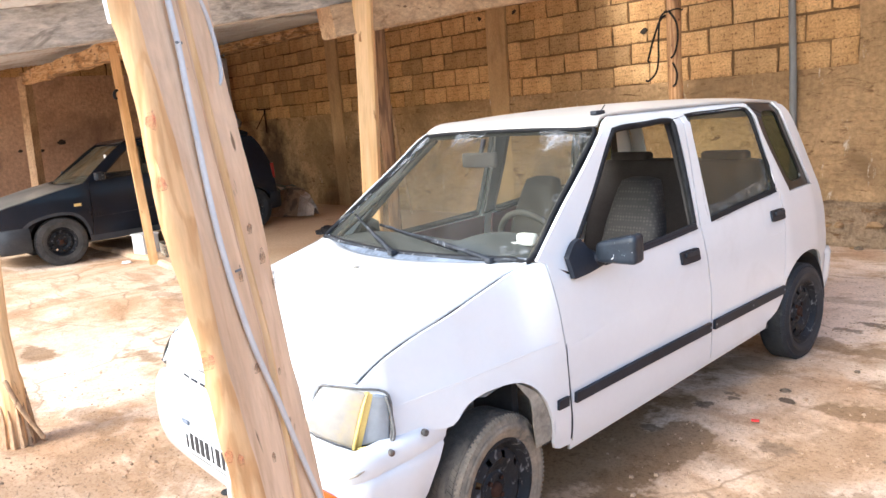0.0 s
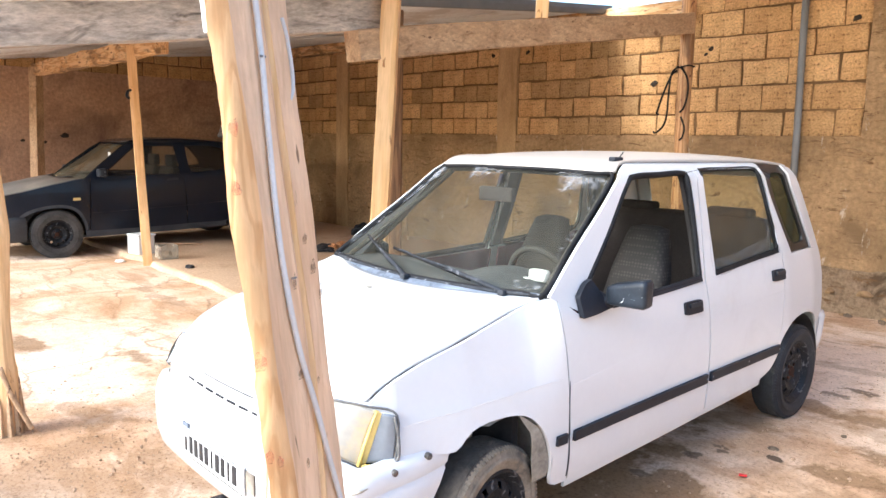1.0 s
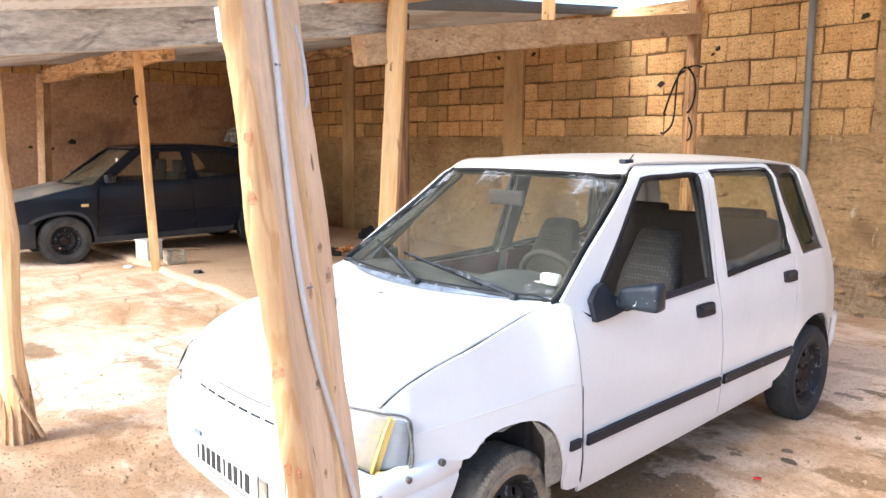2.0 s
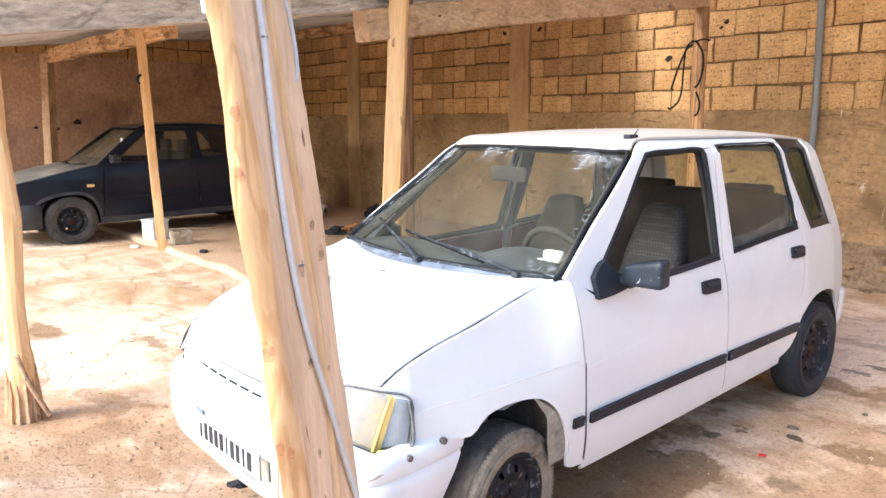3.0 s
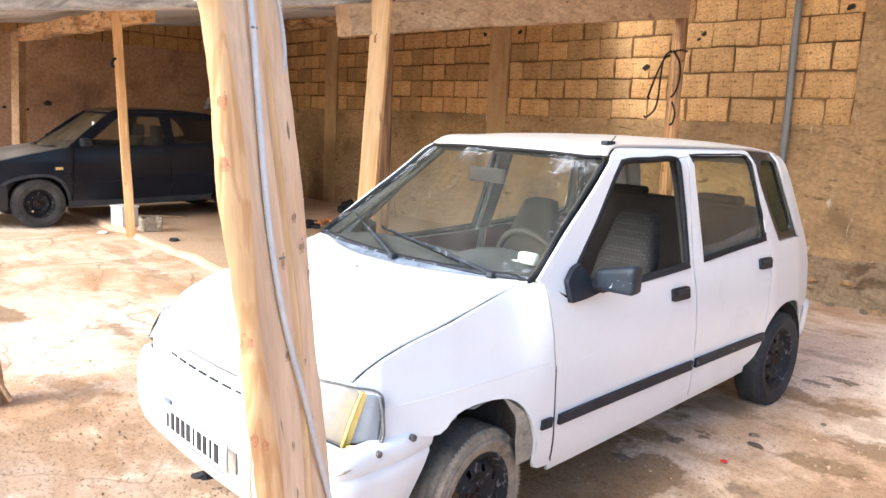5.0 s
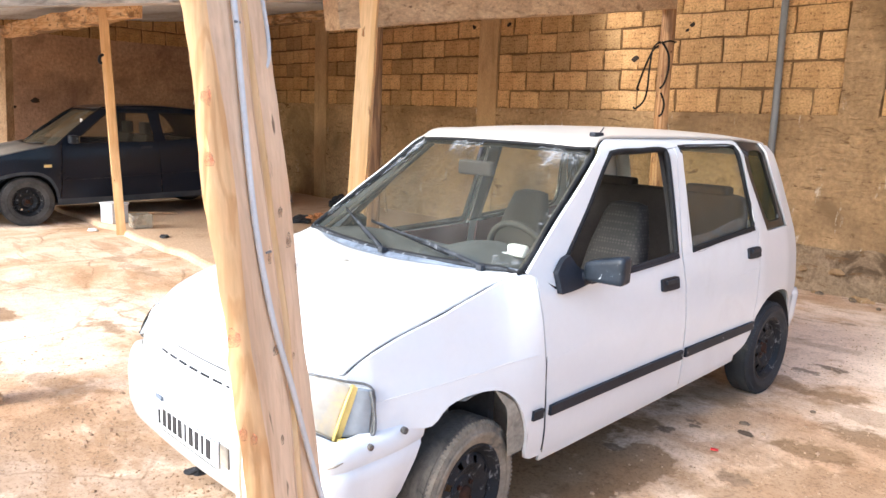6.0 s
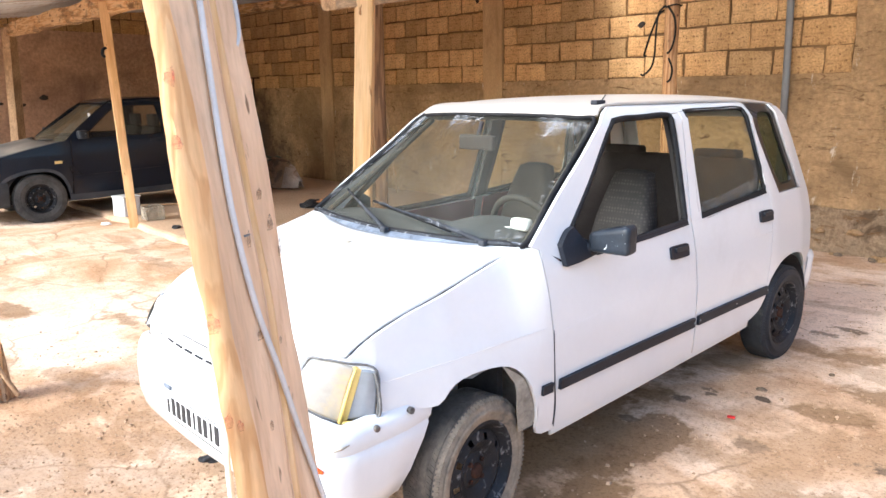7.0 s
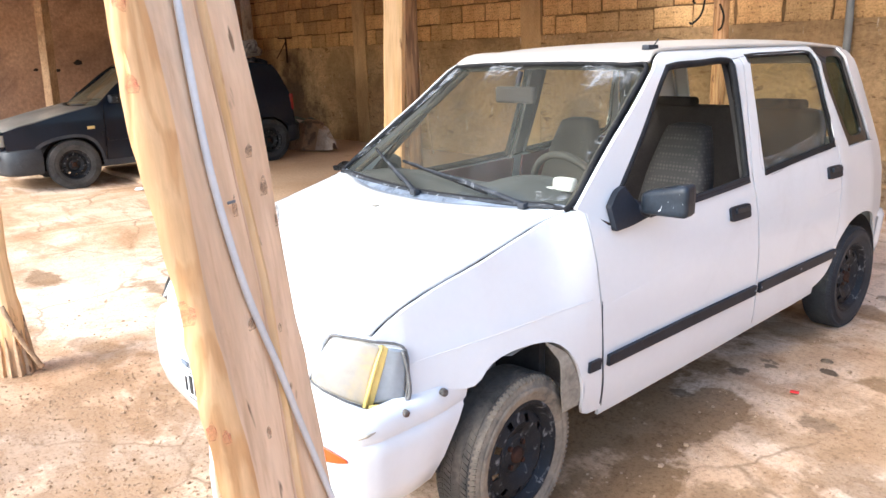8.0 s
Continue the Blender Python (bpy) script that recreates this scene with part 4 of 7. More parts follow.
    line = [post_point(e, d, z) for e, d, z in ((0.06, -0.05, 1.05), (0.035, -0.026, 0.96), (0.026, -0.028, 0.90), (0.016, -0.030, 0.84), (0.0, -0.05, 0.5), (0.0, -0.06, 0.0))]
    tube("hanging_cable", smooth_line(line, 6), 0.005, M_cable, base, "white cable hanging behind the post", 8)
    return base


M_bark_pale = wood("pale_wane_edge", (0.76, 0.47, 0.222), (0.66, 0.37, 0.155), (0.40, 0.18, 0.06), 18.0, grime=(0.57, 0.33, 0.14), grime_pos=(0.52, 0.66), fibre=0.8)
M_ridge = wood("yellow_heartwood", (0.76, 0.51, 0.26), (0.68, 0.43, 0.19), (0.5, 0.26, 0.1), 10.0, grime=(0.66, 0.40, 0.17), fibre=0.6)
near_post_ob = near_post()

# ---------------------------------------------------------------- car building
class Shell:
    """Half-width of a car body over y (along the car, nose at -y) and z."""

    def __init__(self, zs, xs, ys, taper):
        self.zs, self.xs, self.ys, self.taper = zs, xs, ys, taper

    def x(self, y, z):
        return float(np.interp(z, self.zs, self.xs) - np.interp(y, self.ys, self.taper))

    def at(self, y, z, side=1, out=0.0):
        return (side * (self.x(y, z) + out), y, z)


def ruled(name, shell, top, bot, side, material, parent, label="", rows=8, per=4, out=0.0, solid=0.012, smooth_ends=True):
    """Panel between two lines of (y, z), bent over the shell, with a turned-in edge of its own thickness."""
    a = smooth_line(top, per) if smooth_ends else [np.array(p) for p in top]
    b = smooth_line(bot, per) if smooth_ends else [np.array(p) for p in bot]
    n = len(a)
    flat = [p * (1 - j / rows) + q * (j / rows) for j in range(rows + 1) for p, q in zip(a, b)]
    verts = [shell.at(y, z, side, out + solid) for y, z in flat]
    faces = grid_faces(rows + 1, n, side > 0)
    ring = [j for j in range(n)] + [j * n + n - 1 for j in range(1, rows + 1)] + [rows * n + j for j in range(n - 2, -1, -1)] + [j * n for j in range(rows - 1, 0, -1)]
    base = len(verts)
    for k in ring:
        y, z = flat[k]
        verts += [shell.at(y, z, side, out + solid), shell.at(y, z, side, out)]
    m = len(ring)
    for k in range(m):
        l = (k + 1) % m
        q = (base + 2 * k, base + 2 * k + 1, base + 2 * l + 1, base + 2 * l)
        faces.append(q if side > 0 else q[::-1])
    return mesh_object(name, verts, faces, material, parent, label, True)


def seal(name, shell, loop, side, parent, radius=0.011, out=0.002, material=None, label="", per=5, flat=1.0):
    line = [shell.at(y, z, side, out) for y, z in smooth_line(loop, per, True)]
    return tube(name, line, radius, material or M_rubber, parent, label, 6, True, flat)


def pane(name, shell, loop, side, material, parent, label="", out=-0.012):
    """Glass filling a loop of (y, z): rings shrinking to the middle, so that it bends with the shell."""
    edge = smooth_line(loop, 4, True)
    mid = sum(edge) / len(edge)
    n = len(edge)
    verts, faces = [], []
    for r in range(5):
        t = r / 5
        for p in edge:
            y, z = p * (1 - t) + mid * t
            verts.append(shell.at(y, z, side, out))
    verts.append(shell.at(*mid, side, out))
    for r in range(4):
        for k in range(n):
            l = (k + 1) % n
            faces.append((r * n + k, r * n + l, (r + 1) * n + l, (r + 1) * n + k))
    for k in range(n):
        faces.append((4 * n + k, 4 * n + (k + 1) % n, 5 * n))
    ob = mesh_object(name, verts, faces, material, parent, label, True)
    ob.visible_shadow = False
    return ob


def quarter_window(shell, side, parent):
    """Black surround with a rounded opening, and the green glass set in it."""
    left = smooth_line([(2.02, 1.384), (2.062, 1.19), (2.200, .920)], 8)
    right = smooth_line([(2.350, 1.375), (2.405, 1.22), (2.537, .922)], 8)

    def place(u, v, out):
        k = min(len(left) - 1.001, max(0.0, v) * (len(left) - 1))
        i, f = int(k), k - int(k)
        a, b = left[i] * (1 - f) + left[i + 1] * f, right[i] * (1 - f) + right[i + 1] * f
        y, z = a * (1 - u) + b * u
        return shell.at(y, z, side, out)
    n = 48
    outer, inner = [], []
    for k in range(n):
        c, s = math.cos(2 * math.pi * k / n), math.sin(2 * math.pi * k / n)
        m = max(abs(c), abs(s))
        outer.append((.5 + .5 * c / m, .5 + .5 * s / m))
        q = (abs(c) ** 5 + abs(s) ** 5) ** .2
        inner.append((.50 + .33 * c / q, .535 + .37 * s / q))
    rings = [[place(u, v, -.003) for u, v in outer], [place(u, v, .004) for u, v in inner], [place(.5 + (u - .5) * .97, .525 + (v - .525) * .985, -.012) for u, v in inner]]
    mesh_object("quarter_trim", [p for r in rings for p in r], [(r * n + k, r * n + (k + 1) % n, (r + 1) * n + (k + 1) % n, (r + 1) * n + k) for r in range(2) for k in range(n)], M_quarter, parent, "glossy black surround of the quarter glass")
    glass_rings = [[place(.5 + (u - .5) * t, .525 + (v - .525) * t, -.006) for u, v in inner] for t in (1.0, .7, .4, .1)]
    verts = [p for r in glass_rings for p in r]
    faces = [(r * n + k, r * n + (k + 1) % n, (r + 1) * n + (k + 1) % n, (r + 1) * n + k) for r in range(3) for k in range(n)] + [tuple(3 * n + k for k in range(n))]
    ob = mesh_object("quarter_glass", verts, faces, M_glass_green, parent, "greenish quarter glass", True)
    ob.visible_shadow = False


def wheel(parent, x, y, r, width, rim_r, side, z=None, steer=0.0, wall=None):
    """Tyre with tread blocks, pressed steel disc with holes, hub and nuts; side is the outward sign."""
    hub = part("wheel", box(0.02, 0.02, 0.02, (0, 0, -0.01)), M_rim, parent, "dusty tyre on a black steel rim")
    hub.matrix_world = parent.matrix_world @ pose(x, y, r - 0.004 if z is None else z, 0, 0, steer)
    tread_material = M_tyre_brown if wall is M_tyre_side else M_tyre
    w = width / 2
    prof = [(-w * 0.75, rim_r), (-w * 0.98, rim_r + 0.02), (-w, (rim_r + r) / 2), (-w * 0.92, r - 0.022), (-w * 0.80, r - 0.006), (-w * 0.5, r), (w * 0.5, r),
            (w * 0.80, r - 0.006), (w * 0.92, r - 0.022), (w, (rim_r + r) / 2), (w * 0.98, rim_r + 0.02), (w * 0.75, rim_r)]
    v, f = lathe_x(prof, 56)
    tyre = mesh_object("tyre", v, f, tread_material, hub, "dusty black tyre", True)
    tyre.data.materials.append(wall or M_tyre_dark)
    for p in tyre.data.polygons:
        k = p.index % (len(prof) - 1)
        if k <= 3 or k >= 7:
            p.material_index = 1
    # tread: small blocks in five rows, fine ribs on the shoulders
    blocks, inner, outer = ([], []), ([], []), ([], [])
    n = 92
    for i in range(n):
        for row, (x0, x1, sk) in enumerate(((-w * 0.93, -w * 0.76, 0.0), (-w * 0.70, -w * 0.44, 0.5), (-w * 0.38, -w * 0.04, -0.5), (w * 0.04, w * 0.38, 0.5), (w * 0.44, w * 0.70, -0.5), (w * 0.76, w * 0.93, 0.0))):
            shoulder = row in (0, 5)
            verts, faces = blocks if not shoulder else inner if row == 0 else outer
            t0, t1 = 2 * math.pi * (i + 0.10 + 0.5 * (row % 2)) / n, 2 * math.pi * (i + (0.66 if shoulder else 0.88) + 0.5 * (row % 2)) / n
            b = len(verts)
            for xx in (x0, x1):
                rad = r - 0.003 - (0.015 * (abs(xx) / w - 0.70) / 0.23 if shoulder else 0.0)
                for tt in (t0, t1):
                    a = tt + sk * (xx - x0) / r
                    for q in (rad - 0.004, rad + 0.004):
                        verts.append((xx, q * math.sin(a), q * math.cos(a)))
            faces += [(b + 1, b + 3, b + 7, b + 5), (b, b + 1, b + 5, b + 4), (b + 2, b + 6, b + 7, b + 3), (b, b + 2, b + 3, b + 1), (b + 4, b + 5, b + 7, b + 6)]
    mesh_object("tread", blocks[0], blocks[1], tread_material, hub)
    for ribs in (inner, outer):
        mesh_object("shoulder_ribs", ribs[0], ribs[1], wall or M_tyre_dark, hub)
    # raised ring on the sidewall
    v, f = lathe_x([(side * (w + 0.001), (rim_r + r) / 2 - 0.012), (side * (w + 0.004), (rim_r + r) / 2 - 0.008), (side * (w + 0.004), (rim_r + r) / 2 + 0.006), (side * (w + 0.001), (rim_r + r) / 2 + 0.010)], 48)
    mesh_object("sidewall_ring", v, f, wall or M_tyre_dark, hub, smooth=True)
    # rim barrel and disc
    v, f = lathe_x([(side * w * 0.84, rim_r + 0.008), (side * w * 0.90, rim_r), (side * w * 0.80, rim_r - 0.008), (side * w * 0.62, rim_r - 0.014), (side * w * 0.55, rim_r - 0.03), (side * -w * 0.8, rim_r - 0.035), (side * -w * 0.8, rim_r)], 48)
    mesh_object("rim", v, f, M_rim, hub, smooth=True)
    ro, ri = rim_r - 0.028, 0.052
    holes = 9
    verts, faces = [], []
    per = 8
    n = holes * per
    rings = [(ro, w * 0.44), (ro - 0.014, w * 0.55), (ro - 0.036, w * 0.66), (ro - 0.056, w * 0.54), (ri + 0.012, w * 0.34), (ri, w * 0.42), (0.030, w * 0.46), (0.0001, w * 0.46)]
    for rad, xx in rings:
        for k in range(n):
            t = 2 * math.pi * k / n
            verts.append((side * xx, rad * math.sin(t), rad * math.cos(t)))
    for i in range(len(rings) - 1):
        for k in range(n):
            l = (k + 1) % n
            if i == 1 and k % per in (3, 4):
                continue
            faces.append((i * n + k, i * n + l, (i + 1) * n + l, (i + 1) * n + k))
    mesh_object("disc", verts, faces, M_rim, hub, solid=0.003)
    v, f = lathe_x([(side * w * 0.46, 0.029), (side * w * 0.62, 0.026), (side * w * 0.66, 0.019), (side * w * 0.66, 0.0001)], 20)
    mesh_object("hub_cap", v, f, M_rust, hub, "rusty hub", smooth=True)
    for k in range(4):
        t = 2 * math.pi * (k + 0.5) / 4
        v, f = lathe_x([(side * w * 0.38, 0.010), (side * w * 0.58, 0.009), (side * w * 0.58, 0.0001)], 6, (0, 0.044 * math.sin(t), 0.044 * math.cos(t)))
        mesh_object("wheel_nut", v, f, M_rust, hub)
    return hub


def wheel_well(parent, y, z, r, x_in, x_out, material=None):
    n = 22
    verts = []
    for x in (x_in, x_in, x_out):
        for k in range(n + 1):
            t = math.pi * (-0.42 + 0.92 * k / n)
            rr = 0.02 if len(verts) < n + 1 else r
            reach = x if t > -0.32 or x == x_in else x_out - math.copysign(0.07, x_out)
            verts.append((reach, y + rr * math.sin(t), z + rr * math.cos(t)))
    return mesh_object("wheel_well", verts, grid_faces(3, n + 1), material or M_liner, parent, smooth=False)


def swept(name, path, profile, material, parent, label="", smooth=True):
    """Sweeps a profile of (outward, z) along a plan path of (x, y), outward to its right."""
    verts = []
    n = len(path)
    for i, p in enumerate(path):
        a, b = np.array(path[max(i - 1, 0)]), np.array(path[min(i + 1, n - 1)])
        d = (b - a) / np.linalg.norm(b - a)
        nrm = np.array((d[1], -d[0]))
        for o, z in profile:
            verts.append((p[0] + nrm[0] * o, p[1] + nrm[1] * o, z))
    return mesh_object(name, verts, grid_faces(n, len(profile)), material, parent, label, smooth)


def loft(name, rows, material, parent, label="", solid=0.0, flip=False):
    """Smooth sheet through rows of points, all of one length."""
    fine = [smooth_line(r, 4) for r in rows]
    cols = [smooth_line(c, 4) for c in zip(*fine)]
    verts = [tuple(cols[j][i]) for i in range(len(cols[0])) for j in range(len(cols))]
    return mesh_object(name, verts, grid_faces(len(cols[0]), len(cols), flip), material, parent, label, True, solid)


def mirrored(row):
    """A full row across the car from its half, given from the middle outwards."""
    return [(-x, y, z) for x, y, z in row[:0:-1]] + list(row)


# ---------------------------------------------------------------- the white hatchback
WHITE = Shell([.15, .2, .3, .42, .6, .64, .75, .85, .9, 1.1, 1.33, 1.38, 1.42], [.64, .665, .685, .695, .700, .697, .69, .672, .658, .605, .545, .50, .40],
              [-.75, -.6, -.47, -.2, 0, 2.1, 2.5, 2.75], [.16, .09, .05, .012, 0, 0, .035, .08])


def white_car():
    S = WHITE
    car = thing("hatchback_car", Matrix.Identity(4), "small white five-door hatchback with dusty glass and black steel wheels", "car")
    F_LOOP = [(.375, .850), (.395, .912), (.60, 1.105), (.79, 1.300), (.86, 1.333), (1.05, 1.339), (1.235, 1.343), (1.268, 1.31), (1.258, 1.12), (1.240, .96), (1.229, .894), (1.19, .882), (.80, .866), (.45, .853)]
    R_LOOP = [(1.368, .893), (1.385, 1.12), (1.402, 1.330), (1.435, 1.356), (1.70, 1.36), (1.95, 1.36), (1.985, 1.325), (2.012, 1.16), (2.03, .946), (1.70, .921)]
    wings = []
    for side in (1, -1):
        wing = ruled("fender", S, [(-.465, .760), (-.36, .798), (-.255, .827), (-.19, .845), (-.08, .876), (.05, .908), (.125, .920), (.18, .922), (.205, .922), (.24, .918)],
                     [(-.467, .515), (-.36, .507), (-.255, .493), (-.19, .546), (-.08, .563), (.05, .545), (.147, .469), (.205, .35), (.222, .24), (.318, .225)], side, M_white, car, "white front wing with dents", 12, 3)
        shoulder = ruled("lamp_shoulder", S, [(-.548, .702), (-.505, .736), (-.465, .760)], [(-.546, .698), (-.505, .672), (-.465, .650)], side, M_white, wing, "", 4, 4)
        wings += [wing, shoulder]
        ruled("crease", S, [(-.462, .6125), (-.3, .623), (-.1, .632), (.08, .637), (.255, .634)], [(-.462, .612), (-.3, .618), (-.1, .626), (.08, .631), (.255, .629)], side, M_white, wing, "soft pressed crease", 2, 4, out=.0098, solid=.0014)
        # black strip on the panel stands for the shade in the door gap
        ruled("door_gap_shade", S, [(.281, .62), (.286, .5), (.295, .40), (.303, .34), (.310, .245)], [(.283, .62), (.291, .5), (.301, .40), (.312, .34), (.318, .245)], side, M_black, wing, "black strip drawn as the shaded gap at the door", 1, 4, out=.0105, solid=.002)
        door = ruled("front_door", S, [(.246, .916), (.31, .878), (.375, .848), (.60, .855), (.85, .866), (1.05, .875), (1.225, .882), (1.262, .884)],
                     [(.325, .232), (.38, .234), (.46, .237), (.62, .243), (.85, .252), (1.05, .262), (1.22, .270), (1.302, .274)], side, M_white, car, "white front door", 14, 3)
        ruled("door_frame", S, [(1.290, 1.345), (1.281, 1.15), (1.243, .884)], [(1.348, 1.352), (1.316, 1.15), (1.264, .884)], side, M_white, door, "", 3, 5)
        ruled("a_pillar", S, [(.205, .925), (.40, 1.075), (.60, 1.218), (.766, 1.345), (.86, 1.386)], [(.372, .852), (.398, .915), (.602, 1.108), (.795, 1.305), (.86, 1.338)], side, M_white, car, "white windscreen pillar", 4, 5)
        ruled("roof_rail", S, [(.86, 1.386), (1.05, 1.390), (1.24, 1.391), (1.34, 1.391), (1.45, 1.392), (1.95, 1.390), (2.02, 1.387)], [(.86, 1.338), (1.05, 1.343), (1.24, 1.347), (1.34, 1.353), (1.45, 1.359), (1.95, 1.362), (2.02, 1.362)], side, M_white, car, "", 4, 4)
        rdoor = ruled("rear_door", S, [(1.272, .884), (1.365, .890), (1.55, .908), (1.75, .926), (1.92, .940), (2.03, .944), (2.066, .944)],
                      [(1.310, .275), (1.39, .279), (1.55, .287), (1.70, .296), (1.84, .31), (1.95, .345), (2.0, .395)], side, M_white, car, "white rear door", 14, 3)
        ruled("door_frame", S, [(1.356, 1.352), (1.324, 1.15), (1.272, .884)], [(1.402, 1.357), (1.385, 1.12), (1.366, .890)], side, M_white, rdoor, "", 3, 5)
        ruled("c_pillar", S, [(1.998, 1.362), (2.027, 1.17), (2.045, .944)], [(2.02, 1.375), (2.062, 1.19), (2.200, .920)], side, M_white, car, "", 5, 5)
        ruled("rear_quarter", S, [(2.072, .944), (2.12, .935), (2.21, .920), (2.34, .921), (2.50, .922), (2.58, .915), (2.65, .908), (2.70, .90)],
              [(2.004, .395), (2.05, .49), (2.17, .562), (2.34, .585), (2.50, .56), (2.60, .49), (2.67, .36), (2.73, .33)], side, M_white, car, "white rear quarter panel", 12, 3)
        ruled("d_pillar", S, [(2.350, 1.375), (2.405, 1.22), (2.537, .922)], [(2.44, 1.362), (2.555, 1.20), (2.70, .90)], side, M_white, car, "", 5, 5)
        quarter_window(S, side, car)
        ruled("sill", S, [(.315, .232), (.6, .242), (.95, .256), (1.3, .274), (1.7, .296), (1.86, .312)], [(.325, .192), (.6, .207), (.95, .224), (1.3, .243), (1.7, .264), (1.86, .276)], side, M_white, car, "", 4, 4, out=-0.006)
        # windows
        if side < 0:
            pane("door_glass", S, F_LOOP, side, M_glass, door, "dusty door glass")
        seal("window_seal", S, F_LOOP, side, door, 0.014, 0.004)
        pane("door_glass", S, R_LOOP, side, M_glass_dusty, rdoor, "dusty rear door glass")
        seal("window_seal", S, R_LOOP, side, rdoor, 0.011, 0.001)
        ruled("dirt_band", S, [(1.385, .952), (1.55, .958), (1.75, .982), (2.005, 1.02)], [(1.385, .905), (1.55, .916), (1.75, .934), (2.015, .955)], side, M_splash, rdoor, "dried white splashes along the lower glass", 3, 5, out=-.009, solid=0.0)
        ruled("dirt_band", S, [(1.955, 1.30), (1.980, 1.16), (1.985, .98)], [(1.985, 1.30), (2.012, 1.16), (2.022, .98)], side, M_splash, rdoor, "", 3, 5, out=-.009, solid=0.0)
        ruled("belt_strip", S, [(.56, .870), (.9, .882), (1.232, .902)], [(.56, .846), (.9, .858), (1.236, .876)], side, M_black, door, "black window sill strip", 2, 4, out=0.006)
        ruled("belt_strip", S, [(1.366, .908), (1.7, .935), (2.02, .958)], [(1.364, .888), (1.7, .915), (2.03, .938)], side, M_rubber, rdoor, "worn black window sill strip", 2, 4, out=0.005)
        for dr, c0, c1 in ((door, (.285, .598), (1.262, .700)), (rdoor, (1.29, .703), (2.05, .742))):
            ym, zm = (c0[0] + c1[0]) / 2, (c0[1] + c1[1]) / 2
            ruled("crease", S, [(c0[0], c0[1] + .004), (ym, zm + .004), (c1[0], c1[1] + .004)], [(c0[0], c0[1] - .004), (ym, zm - .004), (c1[0], c1[1] - .004)], side, M_white, dr, "soft pressed crease", 2, 5, out=.0106, solid=.0016)
        # side strips
        ruled("trim_strip", S, [(.318, .427), (.6, .437), (.95, .447), (1.272, .454)], [(.318, .388), (.6, .396), (.95, .405), (1.272, .412)], side, M_black, door, "black rubbing strip", 3, 4, out=0.012, solid=0.014)
        ruled("trim_strip", S, [(1.304, .456), (1.6, .462), (2.005, .468)], [(1.304, .414), (1.6, .420), (2.012, .428)], side, M_black, rdoor, "black rubbing strip", 3, 4, out=0.012, solid=0.014)
        ruled("trim_strip", S, [(.222, .426), (.278, .427)], [(.222, .390), (.278, .390)], side, M_black, car, "short black rubbing strip", 3, 4, out=0.011, solid=0.012)
        for dr, y, z in ((door, 1.262, .433), (rdoor, 1.314, .436), (rdoor, 1.66, .443), (rdoor, 1.995, .449)):
            v, f = lathe_x([(side * .010, .0045), (side * .028, .0045), (side * .029, .0001)], 8, (side * S.x(y, z), y, z))
            mesh_object("screw", v, f, M_corner, dr, "grey screw head")
        # handles and lock
        for dr, y0, y1, z0 in ((door, 1.062, 1.205, .776), (rdoor, 1.912, 2.05, .83)):
            ruled("door_handle", S, [(y0, z0 + .022), (y0 + .02, z0 + .027), (y1 - .02, z0 + .027), (y1, z0 + .022)], [(y0, z0 - .022), (y0 + .02, z0 - .027), (y1 - .02, z0 - .027), (y1, z0 - .022)], side, M_black, dr, "black door handle", 4, 3, out=0.010, solid=0.012)
            ruled("handle_grip", S, [(y0 + .03, z0 + .020), (y1 - .012, z0 + .020)], [(y0 + .03, z0 + .002), (y1 - .012, z0 + .002)], side, M_mirror_shell, dr, "", 3, 3, out=0.020, solid=0.010)
        v, f = lathe_x([(0, .011), (side * .004, .010), (side * .004, .0001)], 12, (side * S.x(1.235, .71), 1.235, .712))
        mesh_object("lock", v, f, M_primer, door, "metal door lock", True)
        # mirror
        ruled("mirror_base", S, [(.342, .914), (.39, .955), (.43, .968)], [(.350, .838), (.43, .843), (.52, .856)], side, M_black, door, "black mirror base plate", 6, 4, out=0.014, solid=0.022)
        mirror = part("mirror", box(.172, .080, .106, (side * .776, .522, .875), .026, 3), M_mirror_shell, door, "faded blue-black door mirror with paint specks", True)
        for v in mirror.data.vertices:  # wedge-shaped: lower at the arm, its top sloping up outwards
            k = max(0.0, min(1.0, (.862 - abs(v.co.x)) / .172))
            v.co.z = .862 + (v.co.z - .862) * (1 - .34 * k ** 1.6)
            v.co.x += side * .012 * (.53 - v.co.y) / .08
        part("mirror_glass", box(.13, .004, .060, (side * .785, .563, .880), .0015, 1), M_mirror, mirror, "mirror glass")
        tube("mirror_arm", [(side * .655, .48, .895), (side * .68, .500, .885), (side * .72, .515, .880)], [.030, .026, .022], M_black, mirror, "", 10)
        # wheel wells, inner trim
        wheel_well(car, -.02, .235, .315, side * .40, side * .685)
        wheel_well(car, 2.335, .25, .325, side * .40, side * .655, M_dark)
        ruled("door_card", S, [(.33, .845), (.8, .855), (1.24, .87)], [(.36, .28), (.8, .29), (1.24, .30)], side, M_maroon, door, "maroon door lining", 5, 4, out=-.05, solid=0.01)
        ruled("door_card", S, [(1.30, .875), (1.7, .905), (2.02, .93)], [(1.33, .31), (1.7, .33), (1.98, .42)], side, M_maroon, rdoor, "maroon door lining", 5, 4, out=-.05, solid=0.01)
        ruled("pillar_trim", S, [(1.265, 1.335), (1.268, 1.12), (1.25, .88)], [(1.375, 1.35), (1.36, 1.12), (1.33, .89)], side, M_dark, car, "dark inner pillar trim", 3, 4, out=-.035, solid=0.02)
